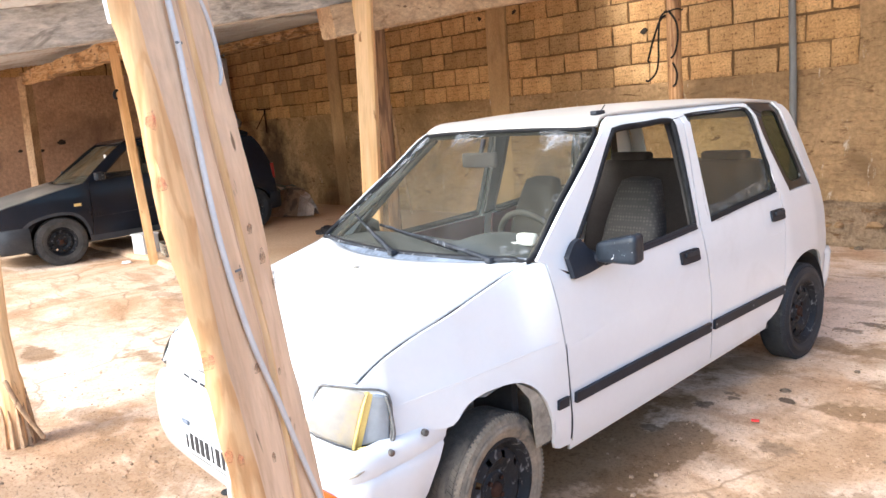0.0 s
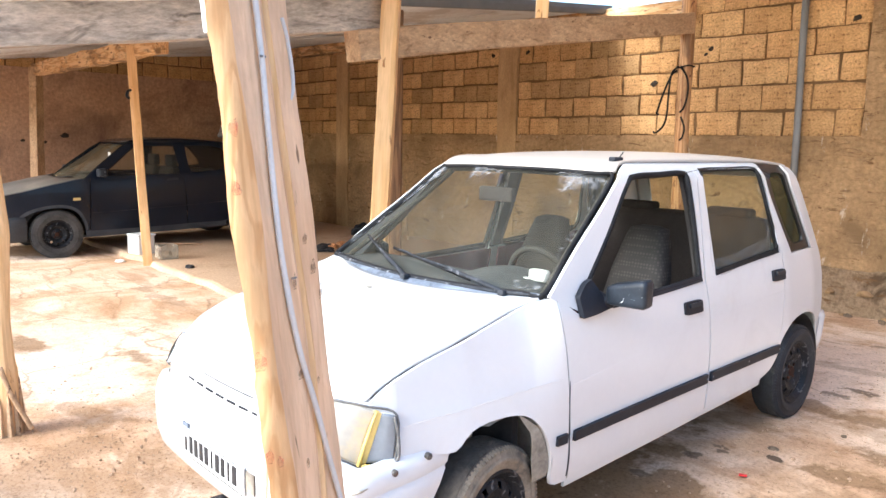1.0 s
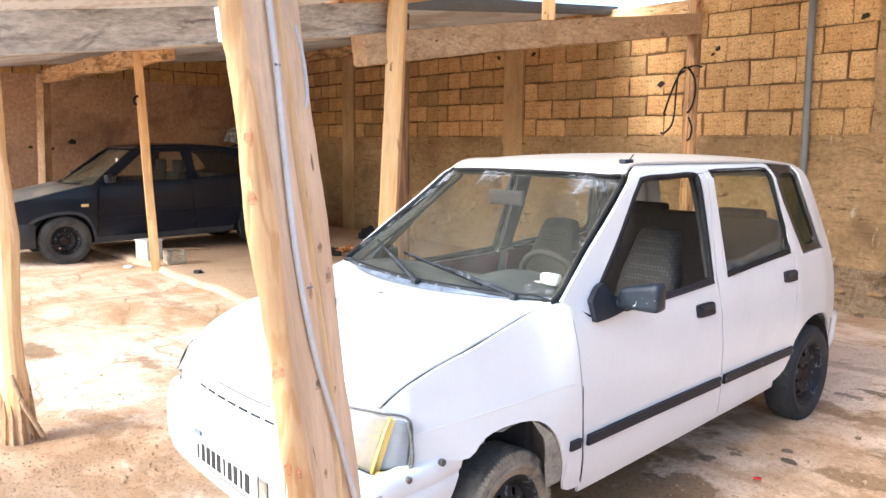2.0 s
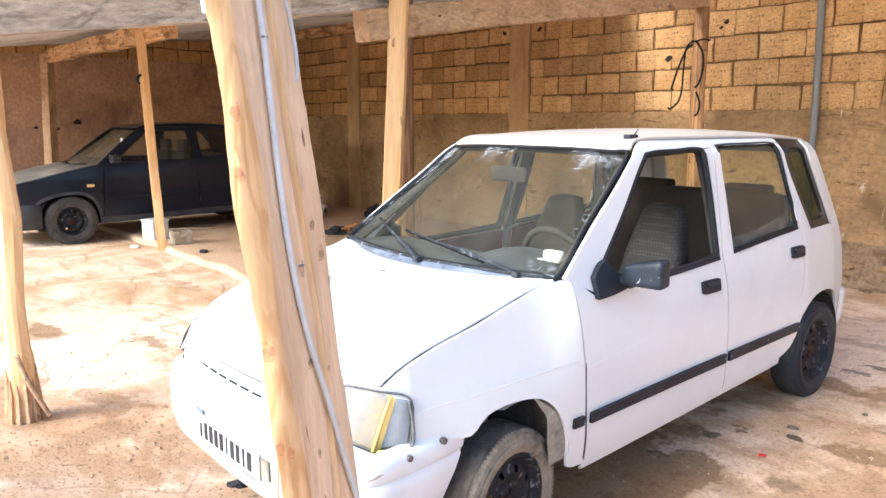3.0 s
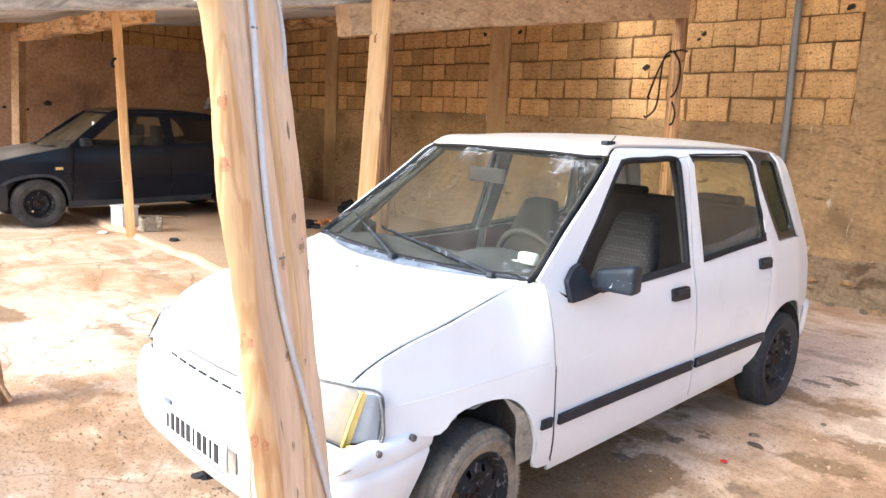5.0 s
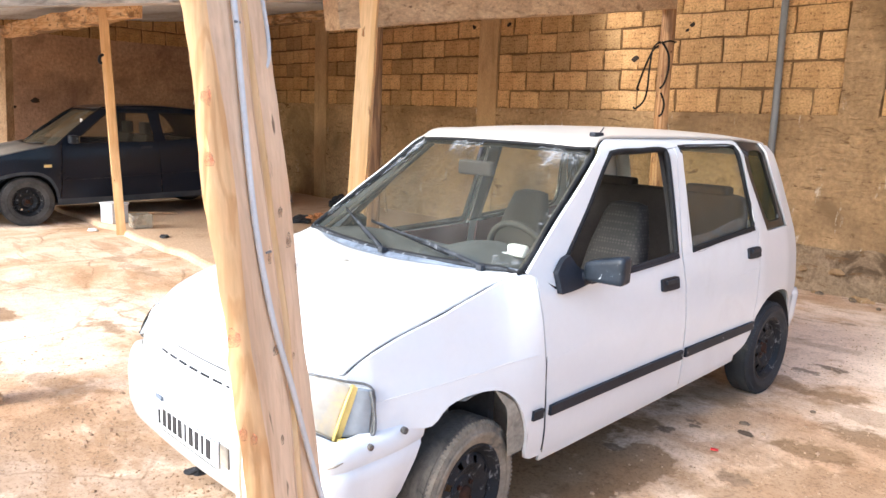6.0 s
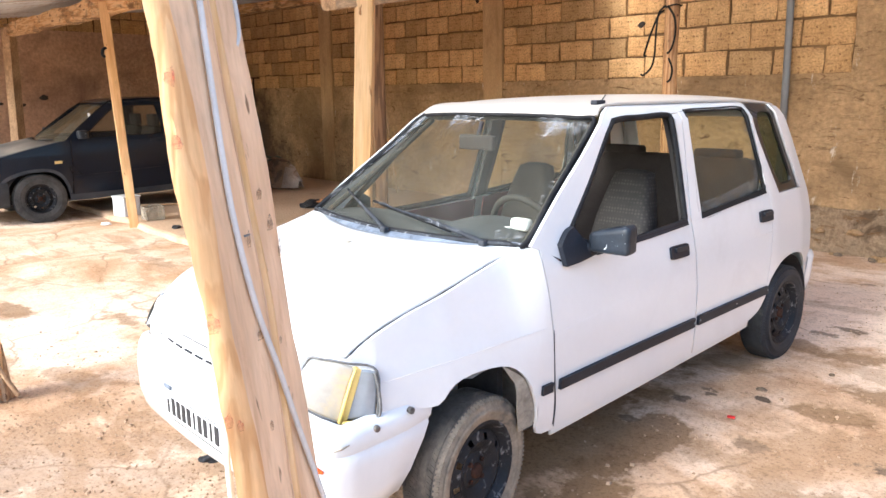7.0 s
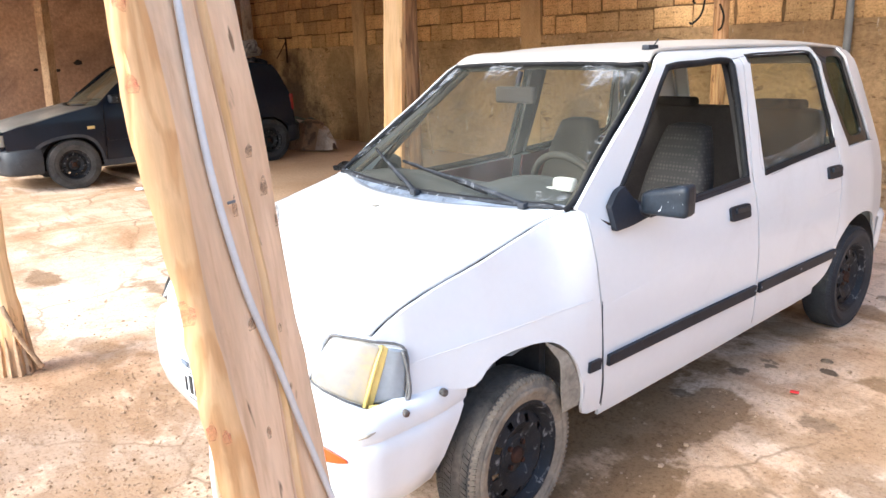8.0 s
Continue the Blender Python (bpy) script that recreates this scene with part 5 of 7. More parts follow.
        ruled("quarter_lining", S, [(2.03, 1.36), (2.07, 1.19), (2.10, .93)], [(2.13, 1.36), (2.12, 1.19), (2.22, .93)], side, M_dark, car, "", 3, 4, out=-.04, solid=0.02)
    # unpainted flap behind the near front wheel
    ruled("inner_flap", S, [(.03, .548), (.09, .51), (.147, .462), (.203, .35), (.206, .275)], [(.03, .543), (.065, .50), (.098, .455), (.113, .35), (.132, .272)], 1, M_primer, car, "bare grey metal edge of the wheel arch", 3, 5, out=-0.004, solid=0.004)
    # bonnet
    def wing_edge(y, z):
        return (S.x(y, z) - .001, y, z)
    half = [[(0, -.694, .645), (.2, -.690, .648), (.4, -.664, .662), (.52, -.614, .694), wing_edge(-.550, .703)],
            [(0, -.664, .690), (.2, -.658, .692), (.4, -.625, .702), (.54, -.568, .728), wing_edge(-.505, .738)],
            [(0, -.575, .752), (.2, -.565, .754), (.42, -.530, .764), (.56, -.480, .776), wing_edge(-.40, .786)],
            [(0, -.40, .818), (.2, -.39, .819), (.44, -.345, .822), (.57, -.30, .826), wing_edge(-.25, .830)],
            [(0, -.22, .860), (.2, -.212, .861), (.45, -.17, .862), (.59, -.135, .866), wing_edge(-.10, .871)],
            [(0, -.06, .885), (.2, -.053, .887), (.45, -.01, .893), (.59, .025, .900), wing_edge(.05, .908)],
            [(0, .055, .896), (.2, .065, .898), (.42, .12, .906), (.56, .175, .915), wing_edge(.20, .922)]]
    lid = loft("bonnet", [mirrored(r) for r in half], M_white, car, "white bonnet, slightly dented", 0.012, True)
    soft = lambda v: max(0.0, min(1.0, v)) ** 2 * (3 - 2 * max(0.0, min(1.0, v)))
    for ob in [lid] + wings:  # the shoulders draw in and droop towards the nose
        for v in ob.data.vertices:
            k = float(np.interp(v.co.y, [-.55, -.35, -.15, .02, .10, .19, .25], [.042, .050, .064, .062, .048, .018, 0])) * soft((abs(v.co.x) - .30) / .30) * soft((v.co.z - .42) / .40)
            v.co += Vector((-math.copysign(.757, v.co.x), .553, -.35)) * k
    # cowl below the windscreen
    half = [[(0, .062, .882), (.2, .072, .884), (.42, .127, .890), (.56, .18, .900), (.632, .208, .908)],
            [(0, .085, .905), (.2, .095, .907), (.42, .145, .912), (.56, .19, .918), (.64, .213, .922)],
            [(0, .125, .918), (.2, .135, .920), (.42, .17, .924), (.56, .20, .928), (.645, .216, .930)]]
    cowl = loft("cowl", [mirrored(r) for r in half], M_bluegrey, car, "faded blue-grey plastic cowl", 0.006, True)
    lip = [(-x, y, z) for x, y, z in half[0][:0:-1]] + half[0]
    # black tube drawn for the shaded gap between bonnet and cowl
    tube("cowl_gap_shade", [(x * .985, y + .003, z + .010) for x, y, z in smooth_line(lip, 5)], .0055, M_black, cowl, "dark line for the shade between bonnet and cowl", 6)
    # windscreen
    half = [[(0, .118, .915), (.2, .127, .917), (.42, .158, .920), (.56, .188, .924), (.636, .210, .926)],
            [(0, .33, 1.075), (.2, .338, 1.075), (.40, .362, 1.073), (.52, .388, 1.070), (.590, .408, 1.068)],
            [(0, .53, 1.225), (.2, .537, 1.224), (.38, .556, 1.219), (.48, .580, 1.213), (.548, .603, 1.205)],
            [(0, .69, 1.350), (.2, .698, 1.349), (.36, .716, 1.345), (.45, .738, 1.340), (.512, .765, 1.332)]]
    ws = loft("windscreen", [mirrored(r) for r in half], M_windscreen, car, "dusty windscreen with smeared sealant", 0.0, True)
    ws.visible_shadow = False
    edge = [half[0][4], half[1][4], half[2][4], half[3][4], half[3][3], half[3][2], half[3][1], half[3][0]]
    edge = edge + [(-x, y, z) for x, y, z in edge[-2::-1]]
    low = [(-x, y, z) for x, y, z in half[0][4:0:-1]] + half[0]
    tube("cowl_seal", [(x, y - .014, z + .002) for x, y, z in smooth_line(low, 5)], .007, M_wiper, ws, "dusty black lower screen seal", 8)
    bottom = [(-x, y, z) for x, y, z in half[0][3:0:-1]] + [half[0][0]] + half[0][1:4]
    tube("windscreen_seal", [(x, y - .004, z + .003) for x, y, z in smooth_line(edge + bottom, 5, True)], .013, M_rubber, ws, "cracked black windscreen rubber", 6, True, 0.7)

    for sd in (1, -1):
        tube("pillar_lining", [(sd * (half[k][4][0] - .035), half[k][4][1] + .030, half[k][4][2] - .012) for k in range(4)], .013, M_dark, ws, "dark inner pillar lining", 8)

    def on_glass(u, t):
        """Point just outside the screen; u from -1 to 1 across, t from bottom to top."""
        k = min(int(t * 3), 2)
        a, b, w = half[k], half[k + 1], t * 3 - k
        xs = [abs(q[0]) * (1 - w) + abs(p[0]) * w for q, p in zip(a, b)]
        x = u * xs[-1]
        y = float(np.interp(abs(x), xs, [q[1] * (1 - w) + p[1] * w for q, p in zip(a, b)]))
        z = float(np.interp(abs(x), xs, [q[2] * (1 - w) + p[2] * w for q, p in zip(a, b)]))
        return (x, y - .007, z + .006)
    rnd = random.Random(4)
    for n_s, u0, u1, t0, t1, size in ((6, .68, .95, .84, .96, .9), (7, -.97, -.84, .70, .98, .8), (5, -.36, -.05, .90, .98, .8), (3, .60, .80, .93, .98, .6), (1, .94, .975, .25, .85, .35), (2, -.97, -.93, .1, .65, .4), (1, .78, .95, .04, .09, .4)):
        for q in range(n_s):
            u, t = rnd.uniform(u0, u1), rnd.uniform(t0, t1)
            ru, rt = rnd.uniform(.05, .10) * size, rnd.uniform(.03, .06) * size
            ring = []
            for k in range(18):
                a = 2 * math.pi * k / 18
                w = 1 + .55 * noise.noise((math.cos(a) * 1.6 + u * 7, math.sin(a) * 1.6 + t * 7, q))
                ring.append(on_glass(max(-.99, min(.99, u + ru * w * math.cos(a))), max(.005, min(.995, t + rt * w * math.sin(a)))))
            mesh_object("sealant_smear", [on_glass(u, t)] + ring, [(0, 1 + k, 1 + (k + 1) % 18) for k in range(18)], M_sealant, ws, "", True)
        for q in range(n_s * 6 + 4):
            u, t = rnd.uniform(u0, u1), rnd.uniform(t0, t1)
            if q % 3:  # wiped curls
                a0, sweep = rnd.uniform(0, 6.28), rnd.uniform(1.2, 4.2)
                ru, rt = rnd.uniform(.03, .10) * size, rnd.uniform(.02, .065) * size
                line = [(u + ru * math.cos(a0 + sweep * w / 7), t + rt * math.sin(a0 + sweep * w / 7)) for w in range(8)]
            else:  # runs dragged down the glass
                du, dt = rnd.uniform(-.05, .03) * size, -rnd.uniform(.06, .20) * size
                line = [(u + du * w / 7 + .006 * math.sin(w + q), t + dt * w / 7) for w in range(8)]
            line = [on_glass(max(-.99, min(.99, x)), max(.01, min(.99, y))) for x, y in line]
            v, f = tube_data(line, [.0004, .0008, .0013, .0016, .0014, .0011, .0007, .0004], 5, False, 0.5)
            mesh_object("sealant_streak", v, f, M_sealant_line, ws)
    # wipers
    for x0, y0, t1, u1 in ((.49, .150, .12, -.10), (.02, .078, .15, -.62)):
        a = Vector((x0, y0, .925))
        b = Vector(on_glass(u1, t1)) + Vector((0, -.012, .012))
        mid = a.lerp(b, .55) + Vector((0, -.012, .014))
        arm = tube("wiper", [a, a.lerp(mid, .45), mid, b], [.010, .009, .006, .0045], M_wiper, car, "dusty black wiper arm", 6)
        c0 = a.lerp(b, .30) + Vector((0, -.010, .000))
        tip = b + (b - c0) * .32
        for q in range(3):  # bowed yokes holding the rubber
            u, w = c0.lerp(tip, .06 + .31 * q), c0.lerp(tip, .32 + .31 * q)
            tube("blade_yoke", [u, u.lerp(w, .5) + Vector((0, -.008, .009)), w], .0045, M_wiper, arm, "", 5)
        tube("wiper_blade", [c0, tip], .006, M_rubber, arm, "", 5)
        part("wiper_pivot", box(.030, .030, .022, (x0, y0, .912), .009), M_wiper, arm)
    part("washer_nozzle", box(.022, .018, .008, (.005, -.085, .889), .003), M_primer, car, "grey washer nozzle")
    # roof
    half = [[(0, .685, 1.352), (.2, .693, 1.352), (.36, .712, 1.349), (.45, .735, 1.345), (.515, .775, 1.348)],
            [(0, .80, 1.385), (.2, .805, 1.384), (.36, .815, 1.381), (.45, .835, 1.378), (.497, .86, 1.386)],
            [(0, 1.15, 1.412), (.2, 1.15, 1.411), (.36, 1.15, 1.406), (.45, 1.15, 1.399), (.493, 1.15, 1.391)],
            [(0, 1.65, 1.422), (.2, 1.65, 1.420), (.36, 1.65, 1.413), (.45, 1.65, 1.403), (.489, 1.65, 1.392)],
            [(0, 2.08, 1.412), (.2, 2.08, 1.411), (.36, 2.07, 1.405), (.45, 2.05, 1.397), (.490, 2.03, 1.387)],
            [(0, 2.38, 1.390), (.2, 2.38, 1.389), (.34, 2.37, 1.386), (.43, 2.35, 1.381), (.482, 2.335, 1.375)],
            [(0, 2.50, 1.365), (.2, 2.50, 1.365), (.34, 2.48, 1.364), (.42, 2.46, 1.362), (.478, 2.44, 1.362)]]
    loft("roof", [mirrored(r) for r in half], M_roof_shaded, car, "white roof with dust and shade in its colour", 0.012, True)
    ant = part("antenna_base", box(.032, .062, .018, (.437, .885, 1.394), .006), M_black, car, "black antenna base")
    tube("antenna_rod", [(.437, .90, 1.402), (.42, .96, 1.432)], .0025, M_black, ant, "", 6)
    # tail
    rows = []
    for z, y_side, bulge in ((1.362, 2.44, .06), (1.20, 2.555, .06), (1.0, 2.655, .06), (.90, 2.70, .06), (.72, 2.735, .055), (.55, 2.75, .05), (.36, 2.75, .05)):
        xe = WHITE.x(y_side, z)
        rows.append(mirrored([(0, y_side + bulge, z), (xe * .5, y_side + bulge * .8, z), (xe * .85, y_side + bulge * .4, z), (xe * .97, y_side + .012, z), (xe, y_side, z)]))
    low = [[r[k] for k in range(len(r))] for r in rows[3:]]
    tail = loft("tailgate", low, M_white, car, "white tailgate", 0.01)
    loft("tailgate_rail", [rows[0], [tuple(np.array(p) * .65 + np.array(q) * .35) for p, q in zip(rows[0], rows[1])]], M_white, tail, "", 0.008)
    for sl in (slice(0, 3), slice(-3, None)):
        loft("tailgate_side", [r[sl] for r in rows[:4]], M_white, tail, "", 0.008)
    gl = loft("rear_glass", [r[2:-2] for r in rows[:4]], M_glass_dusty, tail, "dusty rear window")
    gl.visible_shadow = False
    for side in (1, -1):
        part("tail_light", box(.12, .03, .22, (side * .50, 2.765, .66), .01), M_tail, tail, "red tail light")
    path = smooth_line([(.622, 2.68), (.622, 2.75), (.585, 2.81), (.43, 2.84), (0, 2.85), (-.43, 2.84), (-.585, 2.81), (-.622, 2.75), (-.622, 2.68)], 5)
    swept("rear_bumper", path, [(-.03, .28), (.0, .29), (.016, .36), (.026, .50), (.014, .528), (-.05, .535)], M_white, car, "white rear bumper")
    # front bumper and nose
    path = smooth_line([(.672, -.240), (.688, -.36), (.692, -.50), (.692, -.600), (.660, -.664), (.545, -.704), (.28, -.722), (0, -.730)], 6)
    full = path + [np.array((-p[0], p[1])) for p in path[-2::-1]]
    full = [tuple(p) for p in full][::-1]
    bump = swept("front_bumper", full, [(-.16, .225), (-.05, .228), (-.012, .25), (.002, .31), (.004, .40), (.002, .436), (-.004, .442), (-.004, .447), (.0, .453), (-.009, .49), (-.020, .510), (-.05, .520)], M_white, car, "white front bumper with scrapes")
    for v in bump.data.vertices:  # the ends sweep forward round the wheel
        end = max(0.0, min(1.0, (v.co.y + .62) / .36))
        v.co.y -= end * .62 * max(0.0, .51 - v.co.z)
        v.co.z += end ** 2 * .022 * max(0.0, (v.co.z - .40) / .12)
    path = smooth_line([(.615, -.575), (.53, -.660), (.40, -.692), (.2, -.710), (0, -.715), (-.2, -.710), (-.40, -.692), (-.53, -.660), (-.615, -.575)], 14)
    nose = swept("nose_panel", [tuple(p) for p in path][::-1], [(.004, .500), (.0, .53), (-.002, .575), (-.008, .605), (-.016, .632), (-.026, .646), (-.05, .652)], M_white, car, "white nose panel with a row of slots")
    for v in nose.data.vertices:  # its upper corners rise to meet the bonnet beside the lamps
        lift = soft((abs(v.co.x) - .28) / .22) * soft((v.co.z - .60) / .05)
        v.co.z += .036 * lift
        v.co.y += .012 * lift
        if abs(v.co.x) > .512:  # below the lamp it stops at the lens
            v.co.z = min(v.co.z, float(np.interp(abs(v.co.x), [.512, .548, .58, .608], [.588, .560, .531, .504])))
    for k, (x, w) in enumerate(((-.365, .07), (-.235, .052), (-.155, .052), (-.075, .052), (.005, .052), (.085, .052), (.165, .052), (.245, .052), (.37, .07))):
        y = -.7125 + .030 * (abs(x) / .40) ** 2.2
        ob = part("slot", box(w, .006, .006, (0, 0, 0)), M_black, nose, "narrow black air slot")
        ob.matrix_world = pose(x, y, .588, 0, 0, 9 * (x / .40))
    # dark tube on the nose paints the shade of the bonnet's shut line
    tube("shut_line_shade", [(x, -.7105 + .030 * (abs(x) / .40) ** 2.2, .640) for x in (-.12, 0, .1, .2, .3, .40)], .0030, M_lampseal, nose, "thin dark tube drawn as the shaded bonnet gap", 5)
    # number plate with plain bars
    plate = part("number_plate", box(.46, .008, .100, (-.012, -.737, .318), .003, 1), M_plate, bump, "white number plate with a row of dark bars")
    for k, (w, h) in enumerate(((.014, .05), (.024, .062), (.026, .062), (.026, .062), (.026, .062), (.010, .062), (.026, .062), (.024, .062), (.012, .064), (.028, .064))):
        part("plate_bar", box(w, .003, h, (-.208 + .041 * k, -.7425, .338)), M_ink, plate)
    tube("plate_edge", [(-.24, -.7425, .412), (.215, -.7425, .412)], .002, M_ink, plate, "", 4)
    tube("plate_edge", [(-.19, -.7425, .322), (.215, -.7425, .322)], .002, M_ink, plate, "", 4)
    part("plate_bracket", box(.055, .006, .07, (.245, -.729, .335), .004), M_primer, bump, "bent metal plate bracket")
    part("plate_bracket", box(.05, .006, .016, (-.225, -.735, .420), .003), M_bluegrey, bump, "bent metal plate bracket")
    # lamps
    for side in (1, -1):
        rows = []
        for t in (0, .33, .66, 1):
            row = []
            for (xb, yb, zb), (xt, yt, zt) in (((.520, -.677, .591), (.525, -.612, .690)), ((.548, -.654, .565), (.552, -.592, .691)), ((.580, -.615, .536), (.590, -.560, .686)), ((.608, -.568, .508), (.621, -.517, .667))):
                row.append((side * (xb + (xt - xb) * t), yb + (yt - yb) * t - .010 * math.sin(math.pi * t), zb + (zt - zb) * t))
            rows.append(row)
        brow = [(.522, -.613, .691), (.552, -.592, .692), (.590, -.560, .687), (.621, -.517, .668), (.652, -.466, .647)]
        lamp = loft("headlight", rows, M_lens, car, "cloudy yellowed headlight", 0.012 if side > 0 else 0.0, side < 0)
        rows = []
        for t in (0, .33, .66, 1):
            rows.append([(side * (x + .006 * t * (y < -.5)), y + (.018 + max(0, -.48 - y) * .35) * t, zb + (zt - zb) * t) for x, y, zb, zt in ((.613, -.555, .515, .664), (.638, -.517, .515, .656), (.652, -.476, .516, .646))])
        corner = loft("corner_lamp", rows, M_corner, car, "grey smoked corner lamp", 0.012, side < 0)
        loft("lamp_divider", [[(side * (x + .013 * t), y + .052 * t, .510 + (.160 - dz) * t) for x, y, dz in ((.602, -.578, 0), (.609, -.568, 0), (.616, -.553, .010))] for t in (0, .5, 1)], M_yellow, lamp, "yellowed strip between the lamps", 0.004, side < 0)
        tube("lamp_filler", [(side * .610, -.574, .508), (side * .615, -.556, .57), (side * .620, -.534, .63), (side * .622, -.518, .664)], [.007, .0055, .005, .004], M_yellow, lamp, "yellow filler along the lamp edge", 6)
        tube("lamp_filler", [(side * .610, -.570, .508), (side * .640, -.528, .508), (side * .656, -.485, .508)], [.006, .004, .003], M_yellow, corner, "yellow filler below the lamp", 6)
        rim_pts = smooth_line([(side * .516, -.680, .590), (side * .519, -.645, .640), (side * .522, -.614, .693), (side * .556, -.592, .696), (side * .608, -.540, .683), (side * .652, -.464, .650), (side * .658, -.474, .514)], 5)
        loft("lamp_housing", [[(side * .517, y, z) for y in (-.680 + (z - .58) * .62, -.60, -.56)] for z in (.580, .62, .66, .688)], M_white, lamp, "white side of the lamp housing", 0.003, side > 0)
        loft("lamp_brow", [[(side * x, y + .002, z - .003) for x, y, z in brow], [(side * (x - .006), y + .02 * k, z + .004) for (x, y, z), k in zip(brow, (1, 1, 1, .7, .2))], [(side * (x - .014), y + .045 * k, z + .006) for (x, y, z), k in zip(brow, (1, 1, 1, .7, .2))]], M_white, lamp, "white metal above the lamp", 0.002, side > 0)
        if side > 0:
            tube("lamp_seal", rim_pts, [.0045] * 14 + [.0035] * (len(rim_pts) - 14), M_lampseal, lamp, "dark lamp gasket", 6)
        tube("lamp_edge", [(side * .517, -.681, .590), (side * .546, -.659, .563), (side * .580, -.619, .533), (side * .608, -.572, .505)], .003, M_lampseal, lamp, "grey lower lamp edge", 5)
        if side > 0:
            tube("corner_seal", smooth_line([(side * .652, -.474, .650), (side * .661, -.468, .60), (side * .664, -.470, .518), (side * .648, -.522, .512)], 4), [.005] * 13, M_lampseal, corner, "dark corner lamp gasket", 6)
        if side > 0:
            loft("indicator", [[(side * x, y, z0 + (z1 - z0) * q) for x, y, z0, z1 in ((.54, -.722, .398, .450), (.590, -.709, .402, .447), (.636, -.690, .405, .432), (.662, -.670, .407, .412))] for q in (0, .5, 1)], M_orange, bump, "orange indicator lens", 0.004, True)
        else:
            loft("indicator_hole", [[(side * x, y, z) for x, y in ((.46, -.716), (.53, -.706), (.615, -.676))] for z in (.37, .415)], M_bluegrey, bump, "empty grey indicator opening", 0.004, True)
    for y, z, r in ((-.497, .492, .010), (-.365, .508, .011)):
        v, f = lathe_x([(-.01, r), (.004, r), (.006, r * .6), (.006, .0001)], 10, (.686, y, z))
        mesh_object("bumper_bolt", v, f, M_rustbolt, bump, "rusty grey bumper bolt")
    tube("scrape", [(.676, -.644, .466), (.686, -.622, .472), (.692, -.60, .478)], [.002, .004, .0015], M_primer, bump, "dark scrape in the paint", 5)
    # wheels
    for sd in (1, -1):
        wheel(car, sd * .609, -.056, .264, .158, .173, sd, .182, 8, M_tyre_side)
        wheel(car, sd * .612, 2.335, .262, .150, .170, sd, .248)
    # cabin
    part("floor_pan", box(1.20, 2.9, .03, (0, 1.12, .21)), M_dark, car)
    part("bulkhead", box(1.20, .03, .66, (0, .12, .23)), M_dark, car)
    dash_rows = [mirrored([(0, .14, .895), (.3, .17, .898), (.58, .22, .90)]), mirrored([(0, .30, .90), (.3, .32, .905), (.585, .36, .90)]), mirrored([(0, .46, .885), (.3, .47, .89), (.58, .49, .88)]), mirrored([(0, .50, .80), (.3, .51, .80), (.58, .51, .80)]), mirrored([(0, .44, .55), (.3, .44, .55), (.58, .44, .55)])]
    dash = loft("dashboard", dash_rows, M_dash, car, "dusty grey dashboard", 0.02, True)
    loft("binnacle", [[(x, y, z + h * (1 - ((x - .30) / .24) ** 2)) for x in (.08, .18, .30, .42, .52)] for y, z, h in ((.20, .898, .005), (.32, .902, .045), (.45, .895, .06), (.52, .85, .05))], M_dash, dash, "grey instrument hood", 0.01, True)
    sw = tube("steering_wheel", [(.30 + .175 * math.cos(t * math.pi / 16), .60 - .06 * math.sin(t * math.pi / 16), .865 + .165 * math.sin(t * math.pi / 16)) for t in range(32)], .014, M_dark, car, "black steering wheel", 8, True)
    tube("steering_column", [(.30, .60, .865), (.30, .45, .80)], .03, M_dark, sw)
    for a in (0.3, 2.84, 4.71):
        tube("spoke", [(.30, .60, .865), (.30 + .17 * math.cos(a), .60 - .06 * math.sin(a), .865 + .16 * math.sin(a))], .012, M_dark, sw)

    def seat(x, y, w, rear=False):
        s = part("seat", box(w, .48, .14, (x, y, .38), .04, 3), M_cloth, car, "grey patterned cloth seat", True)
        rows = []
        shape = ((.42, 1.0), (.55, 1.03), (.72, 1.0), (.86, .90), (.94, .78), (1.02, .68), (1.065, .56), (1.08, .32)) if not rear else ((.42, 1.0), (.6, 1.0), (.85, .99), (1.0, .96), (1.06, .93), (1.08, .9), (1.09, .8), (1.095, .5))
        for z, k in shape:
            yc = y + .22 + (z - .42) * .29
            hw, d = w / 2 * k, .065 if z < 1.0 or rear else .05
            if z == shape[-1][0]:
                d = .015
            row = []
            for a in range(20):
                t = 2 * math.pi * a / 20
                cx, cy = math.cos(t), math.sin(t)
                row.append((x + hw * math.copysign(abs(cx) ** .45, cx), yc + d * math.copysign(abs(cy) ** .6, cy), z))
            rows.append(row)
        verts = [v for r in rows for v in r]
        faces = []
        for i in range(len(rows) - 1):
            for k in range(20):
                l = (k + 1) % 20
                faces.append((i * 20 + k, i * 20 + l, (i + 1) * 20 + l, (i + 1) * 20 + k))
        faces.append(tuple((len(rows) - 1) * 20 + k for k in range(20)))
        mesh_object("backrest", verts, faces, M_cloth if rear else M_seat, s, "dark rear backrest" if rear else "high seat back in netted dark cloth", True)
    seat(.305, .98, .335)
    seat(-.305, .98, .335)
    seat(0, 1.80, 1.14, True)
    for x in (.30, -.30):
        part("headrest", box(.26, .09, .10, (x, 2.21, 1.035), .035, 3), M_cloth, car, "dark rear headrest", True)
    rv = part("rear_view_mirror", box(.20, .03, .065, (.02, .60, 1.205), .012), M_cloth, car, "grey interior mirror", True)
    tube("mirror_stem", [(.02, .60, 1.25), (.02, .63, 1.325)], .010, M_dark, rv)
    tube("headliner_edge", smooth_line([(-.47, .80, 1.335), (0, .74, 1.345), (.47, .80, 1.335)], 6), .016, M_dark, car)
